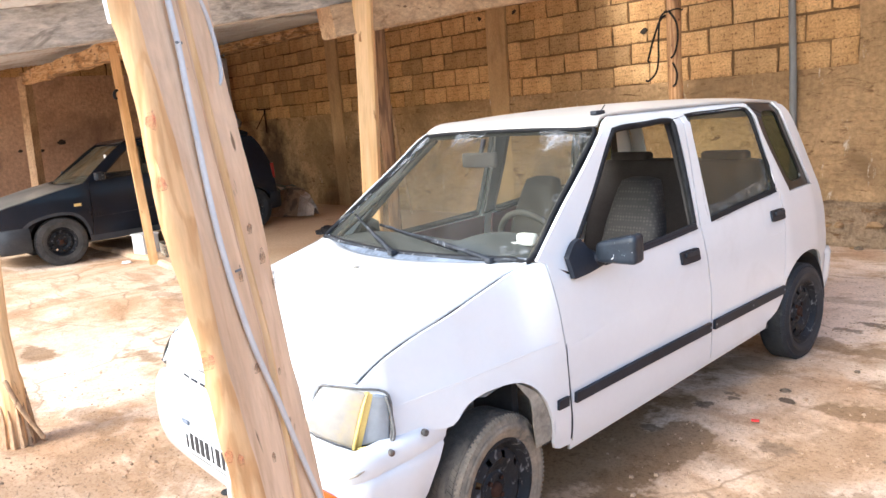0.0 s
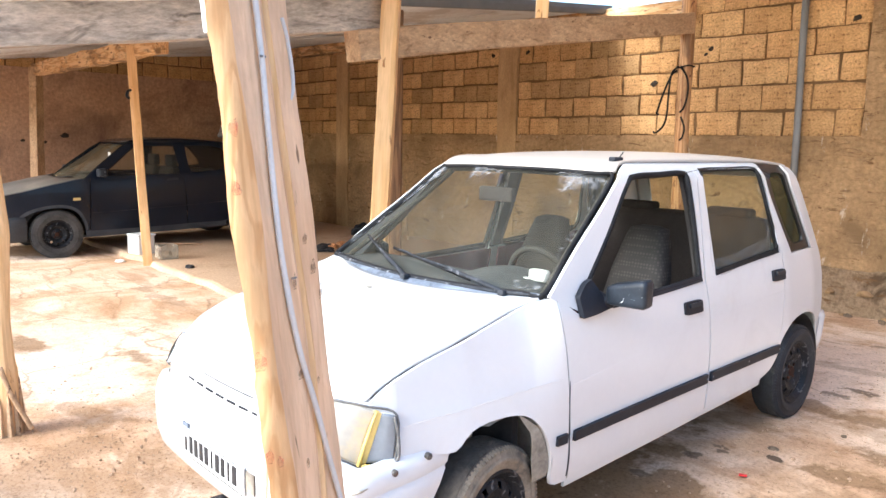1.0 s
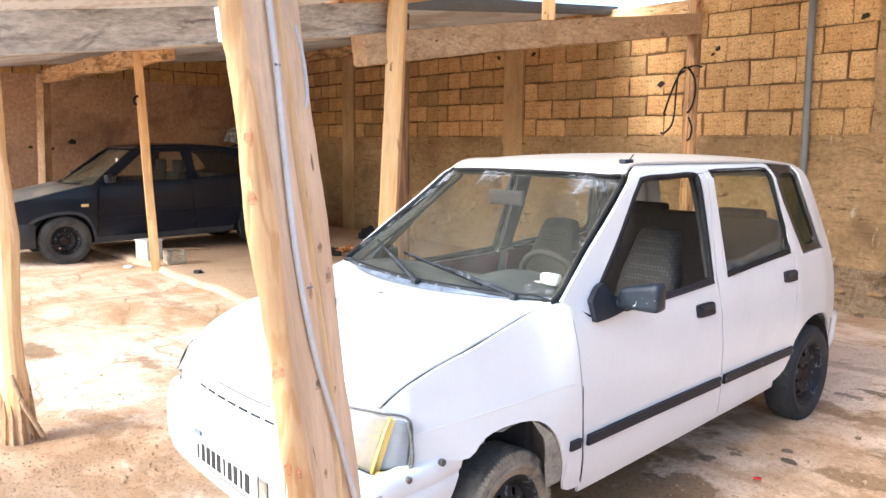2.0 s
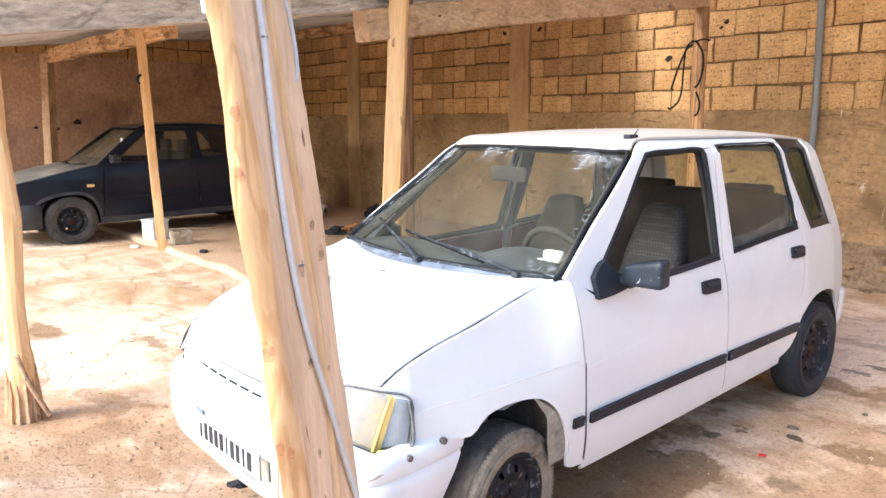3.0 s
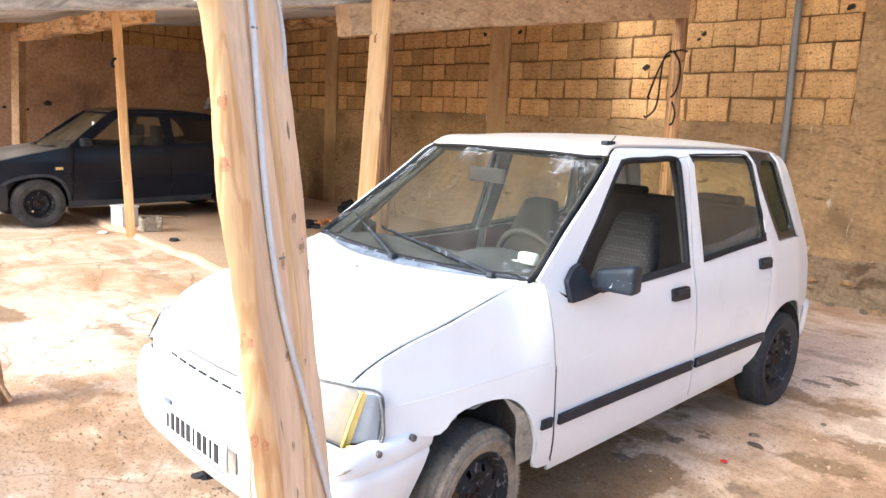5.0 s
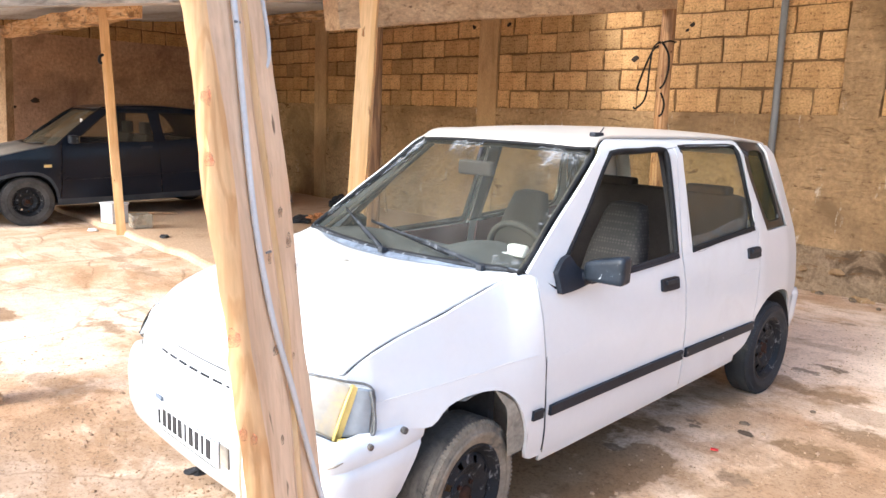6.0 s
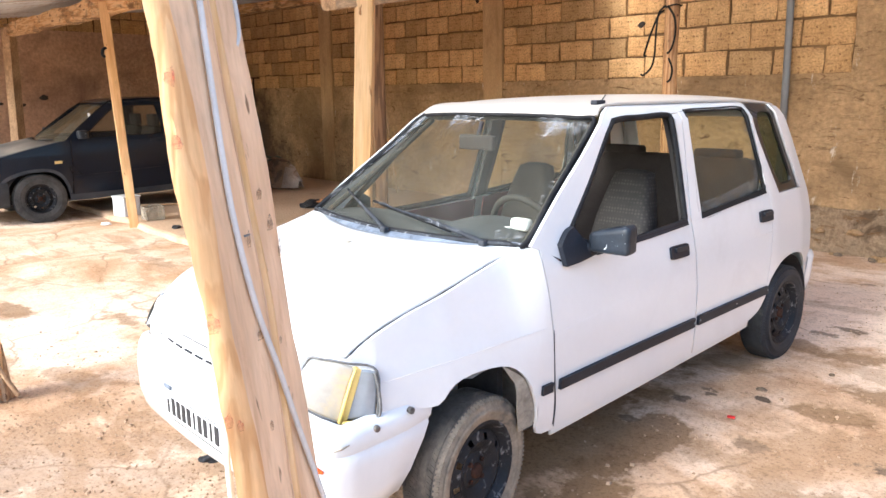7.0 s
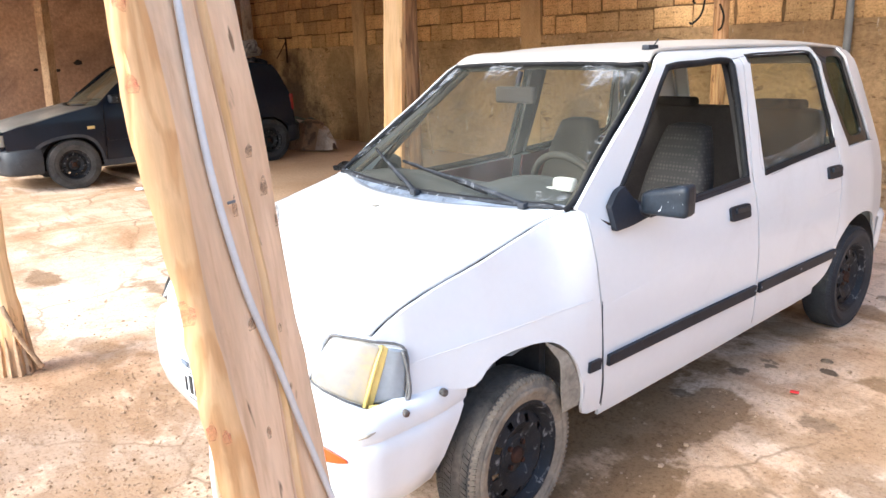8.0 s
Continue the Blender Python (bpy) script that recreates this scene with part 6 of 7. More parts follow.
    # white glove left on the dashboard
    glove = part("cloth_glove", box(.085, .045, .046, (.475, .37, .938), .021, 3), M_bucket, car, "crumpled white glove on the dashboard", True)
    for k in range(4):
        tube("finger", [(.44 + .008 * k, .35, .945 - .012 * k), (.395 + .004 * k, .335 - .004 * k, .940 - .015 * k), (.365 + .010 * k, .325, .925 - .013 * k)], .0075, M_bucket, glove)
    return car


M_glass_green = glass("green_tint_glass", (0.15, 0.20, 0.15), (0.09, 0.115, 0.085), 0.14, 0.03, 0.14)
M_quarter = surface("worn_gloss_black", (0.008, 0.007, 0.007), (0.018, 0.015, 0.014), 0.4, 6, 60, 0.1, 0.001, spec=0.5)
M_dash = surface("dusty_dashboard", (0.030, 0.033, 0.040), (0.066, 0.069, 0.080), 0.8, 5, 90, 0.3, 0.002)
M_lampseal = surface("lamp_gasket", (0.06, 0.062, 0.065), (0.20, 0.197, 0.19), 0.6, 20, 80, 0.3, 0.001)
M_splash = plain("dried_splash", (0.62, 0.62, 0.58), 0.7)
patchy(M_splash, 34.0, 0.42, 0.72, 0.30)
M_sealant_line = surface("dried_sealant", (0.50, 0.52, 0.56), (0.75, 0.77, 0.80), 0.6, 20, 80, 0.4, 0.002)
M_sealant_line.node_tree.nodes["Principled BSDF"].inputs["Alpha"].default_value = 0.20
M_tail = plain("red_lens", (0.22, 0.008, 0.010), 0.25, coat=0.5)
white_car()

# ---------------------------------------------------------------- the dark hatchback under the shed
NAVY = Shell([.15, .25, .4, .6, .8, .95, 1.0, 1.2, 1.38, 1.44], [.74, .775, .80, .81, .805, .785, .77, .70, .635, .55],
             [-.85, -.7, -.45, -.1, .2, 2.3, 2.7, 2.98], [.16, .07, .025, .004, 0, 0, .03, .07])


def dark_car():
    S = NAVY
    car = thing("dark_hatchback", pose(-8.24, .866, -0.019, 1.4, 0, -2.4) @ Matrix.Diagonal((.94, 1, 1, 1)), "dusty navy three-door hatchback parked under the shed", "car")
    D_LOOP = [(.575, .985), (.70, 1.105), (.960, 1.312), (1.03, 1.335), (1.30, 1.348), (1.49, 1.346), (1.515, 1.32), (1.530, 1.15), (1.535, .985), (1.0, .980)]
    Q_LOOP = [(1.68, 1.005), (1.645, 1.31), (1.68, 1.342), (1.95, 1.335), (2.15, 1.31), (2.32, 1.15), (2.36, 1.035), (2.0, 1.01)]
    for side in (1, -1):
        ruled("wing", S, [(-.68, .745), (-.58, .770), (-.42, .800), (-.30, .828), (-.10, .876), (.10, .915), (.20, .935), (.28, .950), (.34, .955), (.405, .958)],
              [(-.68, .53), (-.58, .53), (-.36, .53), (-.27, .565), (-.10, .608), (.10, .608), (.225, .55), (.295, .43), (.315, .33), (.36, .312)], side, M_navy, car, "navy front wing", 10, 3)
        door = ruled("door", S, [(.415, .958), (.52, .975), (1.0, .975), (1.30, .975), (1.53, .975), (1.575, .975)], [(.370, .312), (.50, .308), (1.0, .305), (1.30, .306), (1.55, .310), (1.60, .312)], side, M_navy, car, "navy door", 12, 4)
        ruled("a_pillar", S, [(.34, .945), (.54, 1.11), (.80, 1.305), (.95, 1.40)], [(.57, .985), (.69, 1.11), (.955, 1.32), (1.03, 1.345)], side, M_navy, car, "", 3, 5)
        ruled("roof_rail", S, [(.95, 1.40), (1.30, 1.420), (1.60, 1.422), (2.1, 1.39), (2.72, 1.30)], [(1.0, 1.335), (1.30, 1.352), (1.60, 1.352), (2.0, 1.336), (2.18, 1.30)], side, M_navy, car, "", 3, 5)
        ruled("b_pillar", S, [(1.50, 1.354), (1.532, 1.15), (1.535, .975)], [(1.655, 1.354), (1.66, 1.15), (1.685, .985)], side, M_navy, car, "", 3, 4)
        ruled("rear_quarter", S, [(1.582, .975), (1.75, .992), (2.0, 1.005), (2.20, 1.02), (2.38, 1.03), (2.50, 1.02), (2.65, .99), (2.80, .95), (2.90, .90)],
              [(1.606, .312), (1.85, .315), (2.17, .33), (2.27, .54), (2.42, .61), (2.58, .61), (2.74, .53), (2.85, .40), (2.93, .38)], side, M_navy, car, "navy rear quarter", 12, 3)
        ruled("d_pillar", S, [(2.18, 1.31), (2.30, 1.18), (2.38, 1.03)], [(2.72, 1.30), (2.80, 1.18), (2.90, .90)], side, M_navy, car, "", 5, 5)
        ruled("sill", S, [(.32, .318), (.8, .310), (1.6, .315), (2.16, .335)], [(.33, .235), (.8, .228), (1.6, .23), (2.14, .245)], side, M_dusty_sill, car, "dusty grey sill", 4, 4, out=-.004)
        ruled("crease", S, [(.40, .538), (1.0, .550), (1.6, .566), (2.2, .590)], [(.40, .526), (1.0, .538), (1.6, .554), (2.2, .578)], side, M_black, car, "black side crease strip", 2, 4, out=.006, solid=.006)
        ruled("arch_lip", S, [(-.365, .515), (-.27, .566), (-.10, .610), (.10, .610), (.225, .552), (.298, .43), (.318, .325)], [(-.40, .535), (-.30, .598), (-.11, .645), (.11, .645), (.252, .575), (.328, .44), (.348, .325)], side, M_dusty_sill, car, "navy wheel arch lip", 2, 4, out=.006, solid=.008)
        pane("door_glass", S, D_LOOP, side, M_glass_dark, door, "dusty door glass")
        seal("window_seal", S, D_LOOP, side, door, .010, .001)
        pane("quarter_glass", S, Q_LOOP, side, M_glass_dark, car, "dusty quarter glass")
        seal("quarter_seal", S, Q_LOOP, side, car, .010, .001)
        ruled("door_handle", S, [(1.36, .925), (1.50, .928)], [(1.36, .895), (1.50, .898)], side, M_black, door, "black door handle", 3, 3, out=.008, solid=.012)
        part("side_repeater", box(.012, .085, .034, (side * .824, .235, .695), .004), M_repeater, car, "yellowish side indicator lens")
        mir = part("mirror", box(.15, .10, .10, (side * .87, .53, .975), .03, 3), M_mirror_shell, door, "black door mirror", True)
        part("mirror_glass", box(.13, .004, .08, (side * .87, .582, .988), .001, 1), M_mirror, mir, "mirror glass")
        wheel_well(car, 0, .27, .36, side * .45, side * .78, M_dark)
        wheel_well(car, 2.52, .285, .37, side * .45, side * .78, M_dark)
        wheel(car, side * .715, 0, .297, .165, .168, side, None, 0.0, M_tyre_grey)
        wheel(car, side * .715, 2.52, .297, .165, .168, side)
        part("headlight", box(.34, .05, .13, (side * .50, -.700, .575), .012), M_lens, car, "clear headlight")
        part("indicator", box(.12, .03, .05, (side * .60, -.775, .435), .008), M_orange, car, "orange bumper indicator")
        part("tail_light", box(.16, .05, .22, (side * .68, 2.915, .68), .012), M_tail, car, "red tail light")
        tube("seal_edge", [S.at(y, z, side, -.004) for y, z in ((.345, .95), (.54, 1.115), (.80, 1.31), (.95, 1.402))], .010, M_rubber, car, "", 6)
    half = [[(0, -.73, .715), (.3, -.72, .718), (.55, -.69, .728), (.70, -.63, .742)], [(0, -.66, .775), (.3, -.65, .777), (.55, -.61, .778), (.745, -.52, .782)],
            [(0, -.42, .842), (.3, -.41, .842), (.55, -.37, .836), (.78, -.32, .822)], [(0, -.10, .905), (.3, -.09, .905), (.55, -.05, .902), (.79, 0, .895)],
            [(0, .20, .940), (.3, .22, .941), (.55, .26, .945), (.782, .325, .952)]]
    loft("bonnet", [mirrored(r) for r in half], M_hooddust, car, "navy bonnet under pale dust", .01, True)
    half = [[(0, .22, .945), (.3, .24, .946), (.55, .28, .950), (.750, .345, .955)], [(0, .52, 1.145), (.3, .535, 1.142), (.5, .56, 1.138), (.690, .595, 1.13)], [(0, .86, 1.375), (.3, .87, 1.372), (.45, .885, 1.366), (.600, .93, 1.355)]]
    ws = loft("windscreen", [mirrored(r) for r in half], M_glass_screen, car, "thickly dusted windscreen", 0.0, True)
    ws.visible_shadow = False
    part("sticker", box(.10, .004, .05, (.62, .70, 1.222), .001, 1), M_plate, ws, "small pale sticker")
    half = [[(0, .86, 1.385), (.3, .87, 1.383), (.5, .90, 1.38), (.60, .95, 1.402)], [(0, 1.05, 1.425), (.3, 1.05, 1.425), (.48, 1.05, 1.422), (.588, 1.05, 1.412)], [(0, 1.6, 1.442), (.3, 1.6, 1.44), (.48, 1.6, 1.434), (.585, 1.6, 1.424)],
            [(0, 2.2, 1.402), (.3, 2.2, 1.40), (.48, 2.18, 1.392), (.60, 2.15, 1.384)], [(0, 2.62, 1.335), (.3, 2.62, 1.335), (.48, 2.60, 1.33), (.622, 2.57, 1.322)], [(0, 2.80, 1.295), (.3, 2.80, 1.295), (.48, 2.77, 1.293), (.622, 2.72, 1.298)]]
    loft("roof", [mirrored(r) for r in half], M_navy, car, "navy roof", .01, True)
    rows = []
    for z, y0, bul in ((1.298, 2.72, .05), (1.18, 2.80, .06), (1.05, 2.85, .06), (.90, 2.90, .06), (.70, 2.93, .05), (.42, 2.95, .05)):
        xe = S.x(y0, z)
        rows.append(mirrored([(0, y0 + bul, z), (xe * .5, y0 + bul * .85, z), (xe * .85, y0 + bul * .4, z), (xe, y0, z)]))
    loft("tailgate", rows, M_navy, car, "navy tailgate", .01)
    path = smooth_line([(.80, -.335), (.815, -.46), (.79, -.60), (.69, -.715), (.35, -.785), (0, -.80)], 5)
    full = [tuple(p) for p in path + [np.array((-p[0], p[1])) for p in path[-2::-1]]][::-1]
    swept("front_bumper", full, [(-.08, .225), (-.02, .235), (.0, .28), (.014, .38), (.014, .50), (-.008, .525), (-.05, .535)], M_bumper_grey, car, "faded dark grey front bumper")
    path = smooth_line([(.78, 2.80), (.77, 2.93), (.66, 3.02), (.3, 3.06), (0, 3.07)], 5)
    full = [tuple(p) for p in path + [np.array((-p[0], p[1])) for p in path[-2::-1]]]
    swept("rear_bumper", full, [(-.06, .24), (.0, .26), (.01, .36), (.01, .46), (-.03, .49)], M_black, car, "black rear bumper")
    part("nose_panel", box(1.30, .06, .27, (0, -.700, .46), .01), M_navy, car, "navy grille panel")
    part("floor_pan", box(1.4, 3.2, .03, (0, 1.1, .22)), M_dark, car)
    part("dashboard", box(1.35, .4, .28, (0, .52, .68), .06), M_dark, car, "", True)
    for x in (.36, -.36):
        s = part("seat", box(.48, .5, .15, (x, 1.15, .42), .04, 3), M_dark, car, "dark cloth seat", True)
        b = box(.48, .13, .58, (0, 0, 0), .045, 3)
        bmesh.ops.rotate(b, cent=(0, 0, 0), matrix=Matrix.Rotation(radians(-16), 3, 'X'), verts=b.verts)
        bmesh.ops.translate(b, vec=(x, 1.40, .50), verts=b.verts)
        part("backrest", b, M_dark, s, "dark seat back", True)
        part("headrest", box(.26, .09, .16, (x, 1.57, 1.06), .035, 3), M_dark, s, "", True)
    part("rear_seat", box(1.3, .16, .55, (0, 2.2, .45), .05, 3), M_dark, car, "dark rear bench", True)
    tube("wiper", [(.10, .20, .955), (.55, .26, .972)], .008, M_black, car, "black wiper", 6)
    return car


M_tyre_grey = surface("dusty_grey_sidewall", (0.036, 0.037, 0.038), (0.095, 0.092, 0.088), 0.9, 6, 60, 0.4, 0.002)
M_glass_dark = glass("shed_car_glass", (0.86, 0.86, 0.80), (0.20, 0.18, 0.14), 0.08)
M_glass_screen = glass("shed_car_windscreen", (0.55, 0.55, 0.46), (0.25, 0.225, 0.16), 0.24, 0.1)
M_dusty_sill = surface("dusty_lower_paint", (0.02, 0.027, 0.04), (0.06, 0.066, 0.076), 0.8, 4, 60, 0.2, 0.001)
M_repeater = plain("yellow_lens", (0.75, 0.55, 0.22), 0.3, coat=0.4)
M_bumper_grey = surface("faded_bumper", (0.018, 0.023, 0.030), (0.045, 0.05, 0.058), 0.6, 3, 60, 0.2, 0.001, stain=(0.12, 0.115, 0.11), stain_scale=3.0, stain_pos=(0.6, 0.8))
dark_car()
M_rag_navy = surface("navy_cloth", (0.015, 0.018, 0.03), (0.05, 0.055, 0.075), 0.9, 10, 60, 0.4, 0.003)
M_gravel = surface("grit", (0.26, 0.16, 0.085), (0.50, 0.34, 0.22), 0.95, 30, 90, 0.4, 0.003)

# ---------------------------------------------------------------- things lying about


def lump(name, centre, size, material, label, category, seed, crumple=0.35, parent=None, sub=3):
    """Crumpled cloth or sack, flattened where it lies."""
    bm = bmesh.new()
    bmesh.ops.create_icosphere(bm, subdivisions=sub, radius=1.0)
    for v in bm.verts:
        n1 = noise.noise((v.co.x * 1.7 + seed, v.co.y * 1.7, v.co.z * 1.7))
        n2 = abs(noise.noise((v.co.x * 4 + seed, v.co.y * 4, v.co.z * 4)))
        v.co *= 1 + crumple * n1 - crumple * 0.7 * n2
        v.co = Vector((v.co.x * size[0], v.co.y * size[1], max(v.co.z, -0.45) * size[2] + 0.45 * size[2]))
    ob = part(name, bm, material, parent, "", False)
    ob.matrix_world = pose(*centre, 0, 0, seed * 40)
    return tagged(ob, label, category) if not parent else ob


def bucket():
    ob = thing("plastic_tub", pose(-6.95, 1.62, 0.045, 0, 0, 12), "square white plastic tub beside the thin post", "tub")
    part("body", box(.24, .22, .24, (0, 0, 0), .02, 2), M_bucket, ob)
    part("rim", box(.26, .24, .02, (0, 0, .225), .006, 1), M_bucket, ob, "white rim")


bucket()


def clear_tub():
    ob = thing("clear_tub", pose(-6.42, 1.72, 0.048, 0, 0, -8), "cloudy clear plastic box on the slab edge", "box")
    for nm, sx, sy, sz, at in (("side_panel", .27, .004, .15, (0, -.10, 0)), ("side_panel", .27, .004, .15, (0, .10, 0)), ("side_panel", .004, .20, .15, (-.133, 0, 0)), ("side_panel", .004, .20, .15, (.133, 0, 0)), ("base_panel", .26, .195, .004, (0, 0, 0))):
        part(nm, box(sx, sy, sz, at), M_clear, ob)
    tube("lip", [(-.136, -.103, .15), (.136, -.103, .15), (.136, .103, .15), (-.136, .103, .15)], .005, M_clear, ob, "", 6, True)


clear_tub()
stick = tube("stick", smooth_line([(-7.66, 2.02, .06), (-7.5, 2.2, .065), (-7.28, 2.56, .06)], 4), [.012] * 8 + [.008], M_brownbeam, sides=6)
tagged(stick, "thin brown stick lying on the slab", "stick")
tube_rod = tube("leaning_rod", [(-6.12, 5.20, .05), (-6.40, 5.30, .90), (-6.66, 5.40, 1.66)], .018, M_brownbeam, sides=6)
tagged(tube_rod, "thin brown rod leaning on the plastered wall", "rod")
timber("dark_post", (-3.06, 2.50, 0.04), (-3.07, 2.50, 2.62), 0.11, 0.11, M_darkbark, "dark bark-covered post under the shed roof", "post", 31, 0.45, 0.012, up=(1, 1, 0))
lump("rag", (-5.84, 3.52, .05), (.16, .10, .045), M_rag_dark, "black crumpled rag on the slab", "rag", 1, 0.5)
lump("rag", (-6.05, 3.72, .05), (.13, .08, .05), M_rag_dark, "black crumpled rag among orange ones", "rag", 2, 0.5)
for k, (x, y) in enumerate(((-5.97, 3.78), (-6.02, 3.92), (-5.92, 3.98), (-6.10, 4.02), (-6.0, 4.12))):
    lump("orange_rag", (x, y, .05), (.07 + .012 * (k % 3), .055, .05), M_rag_orange, "crumpled orange and tan rag on the slab", "rag", 3 + k, 0.45)
lump("rag", (-6.94, 4.95, .05), (.17, .11, .13), M_rag_dark, "dark bundle by the block wall", "rag", 11, 0.4)
lump("flat_rag", (-5.64, 1.66, .045), (.10, .055, .018), M_rag_dark, "flat dark scrap on the slab edge", "scrap", 13, 0.4)
lump("scrap", (-6.78, 1.30, -.01), (.07, .05, .02), M_bucket, "pale paper scrap on the dirt", "scrap", 14, 0.5)
lump("scrap", (-.42, -.50, -.015), (.05, .03, .02), M_rag_dark, "small black scrap under the bumper", "scrap", 15, 0.5)
lump("sack", (-11.35, 5.08, 1.50), (.24, .20, .22), M_bag, "whitish sack tied to the corner post", "sack", 16, 0.5)
lump("bundle", (-11.15, 5.05, 1.28), (.30, .22, .15), M_rag_navy, "dark blue bundle tied below the sack", "bundle", 17, 0.5)


def red_cap():
    ob = thing("red_cap", pose(.815, 1.35, -.010, 0, 0, 20), "crushed red plastic piece on the ground", "plastic")
    lump("cap_body", (0, 0, 0), (.082, .055, .040), M_red, "", "", 21, 0.4, ob)
    part("cap_tab", box(.034, .020, .006, (.055, .016, .002), .002), M_red, ob)


red_cap()


def tarp():
    """Stiff folded tarp heaped against the dark car's tail, drawn out to a tip."""
    nx, ny = 13, 7
    verts = []
    for j in range(ny + 1):
        v = j / ny
        for i in range(nx + 1):
            u = i / nx
            h = float(np.interp(u, [0, .3, .66, .84, 1], [.46, .46, .42, .30, .10]))
            wide = float(np.interp(u, [0, .6, 1], [.66, .5, .10]))
            fold = .05 * noise.noise((u * 7, v * 4, 2)) + .03 * noise.noise((u * 15, v * 9, 5))
            body = min(1.0, 1.9 * (1 - abs(2 * v - 1)))
            verts.append((-8.95 + 1.50 * u + .10 * noise.noise((u * 4, v * 3, 8)) * (1 - u), 4.42 + wide * (v - .5) + .05 * noise.noise((u * 6, v * 3, 4)), .05 + .04 * u * u + max(0.0, (h + fold) * body)))
    ob = mesh_object("tarp", verts, grid_faces(ny + 1, nx + 1), M_tarp, smooth=False, solid=.004)
    ob.data.materials.append(M_tarp_green)
    ob.data.materials.append(M_tarp_pale)
    for p in ob.data.polygons:
        u, v = (p.index % nx) / nx, (p.index // nx) / ny
        w = u + .12 * noise.noise((u * 9, v * 7, 3))
        p.material_index = 2 if w > .74 or .34 < w < .42 and v < .4 else 1 if .12 < w < .46 and v > .1 else 0
    tagged(ob, "stiff patterned tarp heaped behind the dark car", "tarp")


tarp()


def wall_bracket():
    ob = thing("wall_bracket", pose(0, WALL_Y - .03, 0), "rusty iron bracket fixed on the plaster", "bracket")
    tube("bar", [(-10.80, -.02, 1.80), (-10.30, -.02, 1.79)], .013, M_rust, ob, "", 6)
    tube("leg", [(-10.52, -.02, 1.80), (-10.52, -.02, 1.36)], .016, M_rust, ob, "", 6)
    tube("stay", [(-10.90, -.02, 1.44), (-10.54, -.02, 1.72)], .009, M_rust, ob, "", 6)


wall_bracket()
hook = tube("post_hook", smooth_line([(-6.33, 1.33, 1.98), (-6.30, 1.29, 1.96), (-6.30, 1.28, 1.91), (-6.33, 1.31, 1.89)], 4), .016, M_black, sides=6)
tagged(hook, "black hook tied on the thin post", "hook")
part("white_tag", box(.008, .004, .05, (0, 0, 0), .001, 1), M_plate, near_post_ob, "white tape on the post edge").matrix_world = Matrix.Translation(post_point(-.004, -.004, 1.605)) @ pose(0, 0, 0, 0, -6, 48)
for k, (e, d, z, w, h) in enumerate(((-.008, .0125, 1.104, .014, .026), (-.006, .008, .955, .009, .02), (.008, .0165, .945, .008, .016), (.002, .014, 1.462, .010, .024), (-.004, .010, 1.375, .010, .018))):
    lump("red_mark", (0, 0, 0), (w * .75, .0018, h * .8), M_redpaint, "", "", 30 + k, 0.5, near_post_ob, 2).matrix_world = Matrix.Translation(post_point(e, d, z - .01)) @ pose(0, 0, 0, 0, 0, 70)

for k, (e, z, w, h) in enumerate(((.188, 1.268, .008, .014), (.205, 1.213, .009, .020), (.222, 1.165, .007, .022), (.120, 1.20, .005, .018), (.060, .94, .005, .012), (.090, .90, .005, .014), (.176, 1.02, .004, .010), (.105, 1.05, .010, .012))):
    lump("knot", (0, 0, 0), (w, .0012, h), M_knot, "", "", 80 + k, 0.4, near_post_ob, 2).matrix_world = Matrix.Translation(post_point(e, .0035 if e > .15 else .0145, z)) @ pose(0, 0, 0, 0, 0, 118)

# rubble broken off the wall


def rubble():
    rnd = random.Random(77)
    for k in range(26):
        x = rnd.uniform(-.9, 1.6)
        r = rnd.uniform(.02, .05)
        lump("plaster_chunk", (x, WALL_Y - .05 - rnd.uniform(.0, .03), .16 + rnd.uniform(0, .02)) if k % 2 else (x, WALL_Y - .10 - r, -.012), (r * 1.5, r, r * .8), M_plaster, "broken plaster chunk at the wall's foot", "chunk", 60 + k, 0.4, None, 2)


rubble()

# pebbles and clods on the ground


def pebbles():
    rnd = random.Random(12)
    big = [(.82, 1.785, .030), (.98, 2.25, .018), (.45, 5.15, .03), (.2, 5.30, .045), (-.1, 5.34, .04), (.62, 5.28, .035)]
    for k, (x, y, r) in enumerate(big):
        lump("stone", (x, y, -.012), (r, r * .7, r * .55), M_stone, "brown stone lying on the dirt", "stone", 50 + k, 0.3, None, 2)
    verts, faces = [], []
    for _ in range(5200):
        if rnd.random() < .55:
            x, y = rnd.gauss(-.6, .75), rnd.gauss(-.85, .42)
        elif rnd.random() < .5:
            x, y = rnd.uniform(.6, 2.2), rnd.uniform(.2, 5.2)
        else:
            x, y = rnd.uniform(-7, 1.5), rnd.uniform(-1.5, 5.3)
        r = rnd.uniform(.002, .0075) * (2.0 if rnd.random() < .05 else 1)
        z = ground_height(x, y) + (0 if y < 1.6 or x > -2.4 else .06)
        b = len(verts)
        a0 = rnd.uniform(0, 6)
        for q in range(5):
            a = a0 + q * 1.2566
            verts.append((x + r * math.cos(a) * rnd.uniform(.7, 1.2), y + r * math.sin(a) * rnd.uniform(.7, 1.2), z - .002))
        for q in range(5):
            a = a0 + q * 1.2566
            verts.append((x + .6 * r * math.cos(a), y + .6 * r * math.sin(a), z + r * rnd.uniform(.4, .8)))
        for q in range(5):
            l = (q + 1) % 5
            faces.append((b + q, b + l, b + 5 + l, b + 5 + q))
        faces.append(tuple(b + 5 + q for q in range(5)))
    tagged(mesh_object("gravel", verts, faces, M_gravel), "loose grit and clods on the dirt", "gravel", kind="stuff")



pebbles()


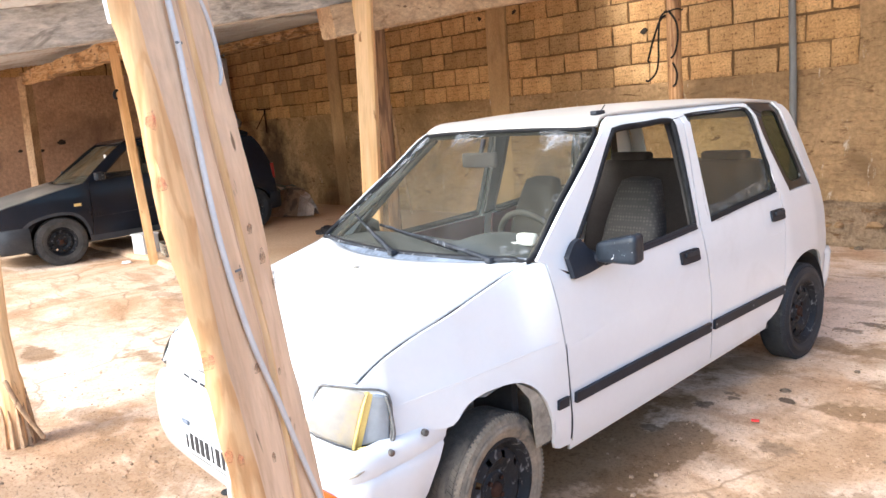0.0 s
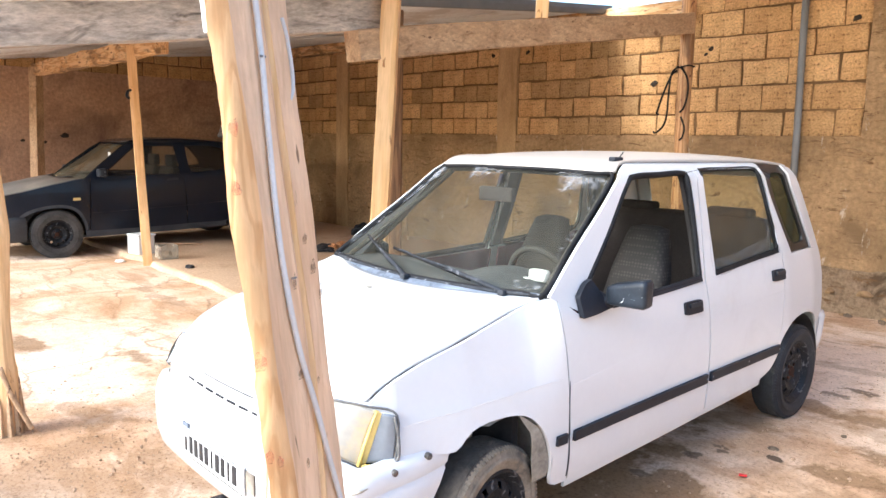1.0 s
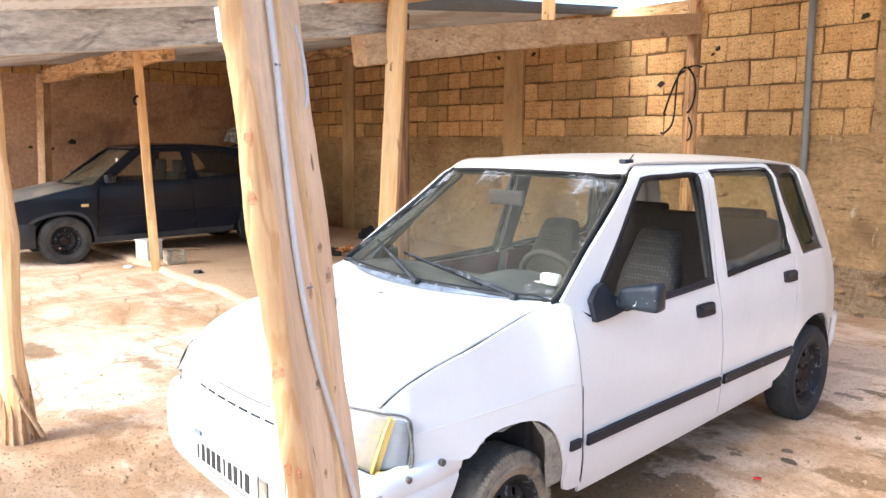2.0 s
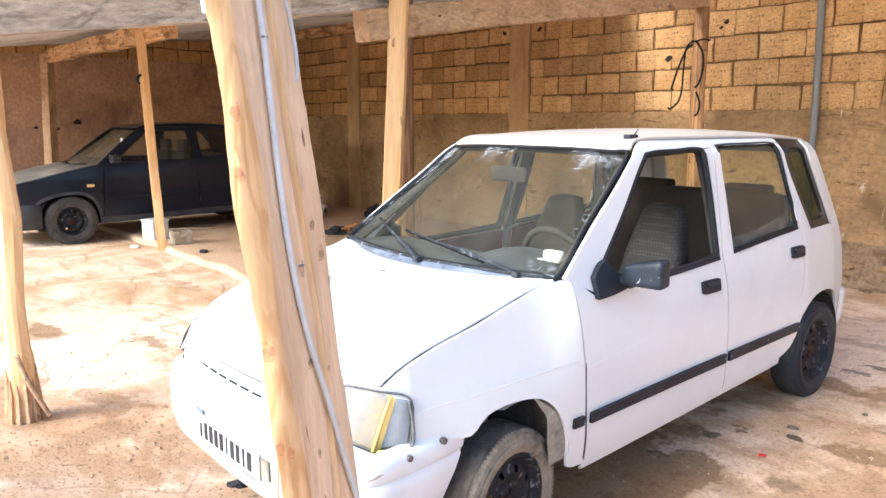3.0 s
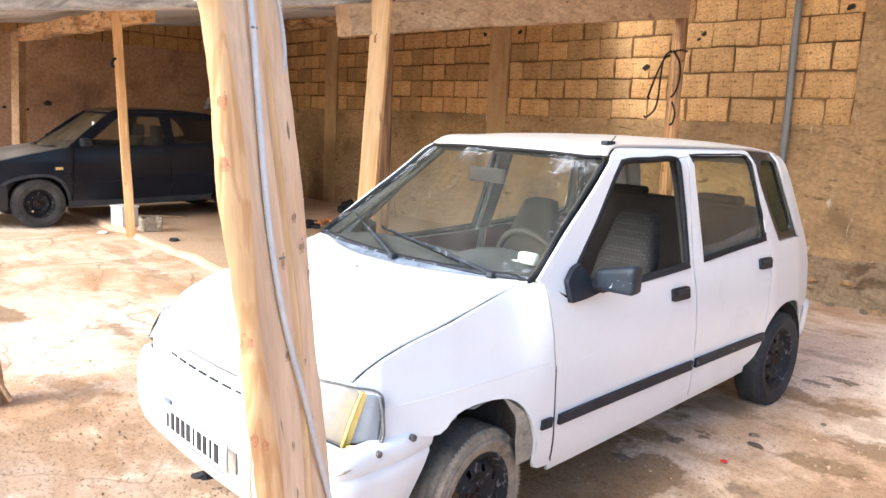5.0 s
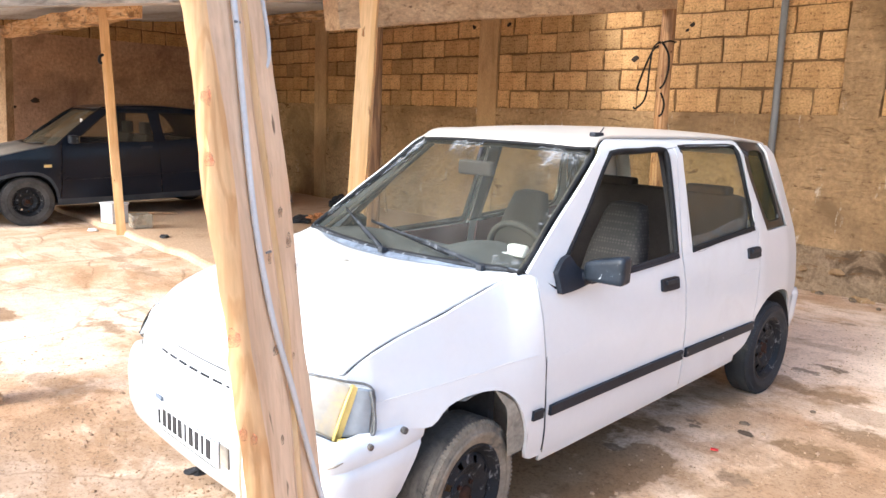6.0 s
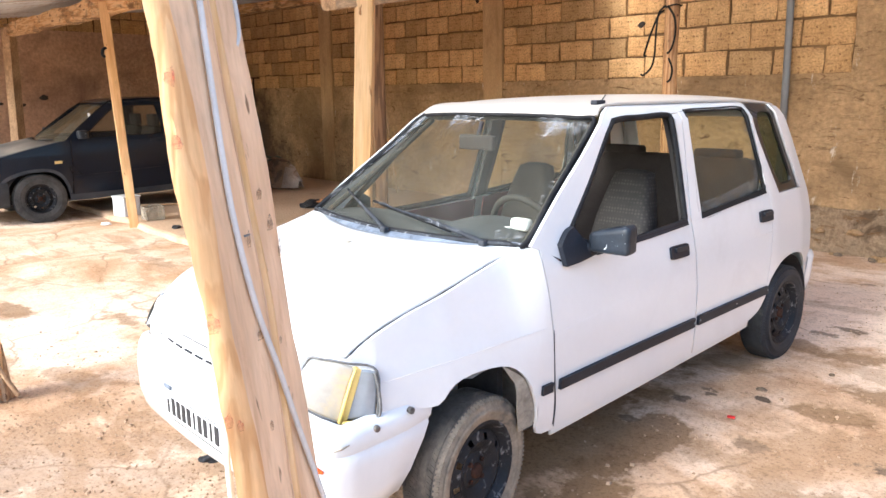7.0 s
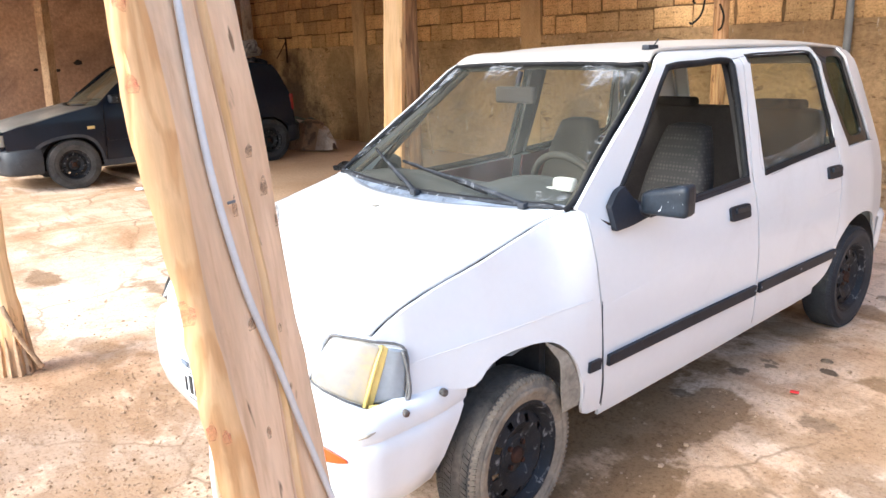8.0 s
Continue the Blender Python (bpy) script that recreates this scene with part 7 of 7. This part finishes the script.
def tree(x, y, h, seed):
    """Tree beyond the wall: tapered trunk, limbs and loose leaf clusters."""
    rnd = random.Random(seed)
    ob = thing("tree", pose(x, y, -.1), "green leafy tree beyond the block wall", "tree")
    tube("trunk", [(0, 0, 0), (.1, 0, h * .3), (.05, .1, h * .6), (0, 0, h * .8)], [.2, .16, .11, .05], M_brownbeam, ob, "", 8)
    tips = []
    for k in range(12):
        a, e = rnd.uniform(0, 6.28), rnd.uniform(.2, 1.1)
        z0 = h * rnd.uniform(.4, .75)
        l = h * rnd.uniform(.2, .35)
        t = Vector((l * math.cos(a) * math.cos(e), l * math.sin(a) * math.cos(e), z0 + l * math.sin(e)))
        tube("limb", [(0.05, .05, z0), tuple(t * .6 + Vector((0, 0, z0 * .4))), tuple(t)], [.06, .04, .015], M_brownbeam, ob, "", 5)
        tips.append(t)
    verts, faces = [], []
    for t in tips:
        for _ in range(260):
            c = t + Vector((rnd.gauss(0, .45), rnd.gauss(0, .45), rnd.gauss(0, .38)))
            u = Vector((rnd.gauss(0, 1), rnd.gauss(0, 1), rnd.gauss(0, 1))).normalized()
            w = u.orthogonal().normalized()
            b = len(verts)
            verts += [c - u * .09, c + w * .035, c + u * .09, c - w * .035]
            faces.append((b, b + 1, b + 2, b + 3))
    mesh_object("crown", verts, faces, M_leaf, ob, "loose green leaves")


tree(-12.2, 12.0, 5.2, 5)

# ---------------------------------------------------------------- blocks of the walls


def block_mesh(w, h, seed):
    """Rough cinder block face: bevelled, a little uneven."""
    rnd = random.Random(seed)
    e = 0.013
    j = lambda s: rnd.uniform(-s, s)
    d = j(.004)
    ring = [(0, 0), (.33, 0), (.68, 0), (1, 0), (1, .5), (1, 1), (.66, 1), (.32, 1), (0, 1), (0, .5)]
    back, edge, face = [], [], []
    for u, v in ring:
        x, z = u * w + j(.009), v * h + j(.008)
        back.append((x, 0.10, z))
        edge.append((x, 0.006 + d, z))
        q = e + abs(j(.006)) + (.010 if rnd.random() < .15 else 0)
        face.append((x + q * ((u < .1) - (u > .9)), d + j(.002), z + q * ((v < .1) - (v > .9))))
    verts = back + edge + face
    k = len(ring)
    faces = []
    for i in range(k):
        l = (i + 1) % k
        faces.append((i, l, k + l, k + i))
        faces.append((k + i, k + l, 2 * k + l, 2 * k + i))
    faces.append(tuple(range(2 * k, 3 * k)))
    me = bpy.data.meshes.new("block")
    me.from_pydata(verts, [], faces)
    me.update()
    me.materials.append(M_block)
    return me


BLOCK_KINDS = {}


def block(parent, m, w, h, seed):
    key = (round(w, 2), round(h, 3), seed % 6)
    if key not in BLOCK_KINDS:
        BLOCK_KINDS[key] = block_mesh(key[0], key[1], seed)
    ob = new("block", BLOCK_KINDS[key])
    ob.parent = parent
    ob.matrix_world = m


def lay_courses(parent, x0, x1, z0, courses, place, seed, course, pitch, odd, even):
    """Courses from x0 to x1; odd and even give where an upright joint of those rows falls."""
    rnd = random.Random(seed)
    for c in range(courses):
        z = z0 + c * course
        joint = odd if c % 2 == 0 else even
        first = joint - pitch * math.floor((joint - x0) / pitch)
        cuts = [x0 + 0.006]
        x = first
        while x < x1 - 0.05:
            if x > x0 + 0.05:
                cuts.append(x + rnd.uniform(-.012, .012))
            x += pitch
        cuts.append(x1 - 0.004)
        for a, b in zip(cuts, cuts[1:]):
            g = rnd.uniform(.006, .015)
            m = place(a + g, z + 0.004) @ pose(0, rnd.uniform(-.006, .004), rnd.uniform(-.004, .004), 0, rnd.uniform(-.5, .5), 0)
            block(parent, m, b - a - 2 * g, course - rnd.choice((.012, .018, .024)), rnd.randrange(100))


on_back = lambda x, z: pose(x, WALL_Y, z)
lay_courses(wall_back, -12.0, -8.36, BASE_Z, 6, on_back, 5, .2225, .455, -8.8, -8.58)
lay_courses(wall_back, -12.0, -8.36, BASE_Z + 6 * .2225, 1, on_back, 7, .135, .455, -8.8, -8.58)
lay_courses(wall_back, -8.03, -4.63, BASE_Z, 6, on_back, 6, .2225, .455, -5.05, -4.84)
lay_courses(wall_back, -4.30, -1.95, BASE_Z, 6, on_back, 1, .2225, .455, -4.08, -3.85)
lay_courses(wall_back, -1.95, -0.17, BASE_Z, 7, on_back, 2, COURSE, .465, -1.34, -1.10)
lay_courses(wall_back, 0.16, 3.9, BASE_Z, 7, on_back, 3, COURSE, .465, 0.40, 0.62)
lay_courses(wall_side, -3.0, 5.4, 2.60, 3, lambda y, z: pose(LEFT_X, y, z, 0, 0, 90), 4, COURSE, .455, 0.0, .22)
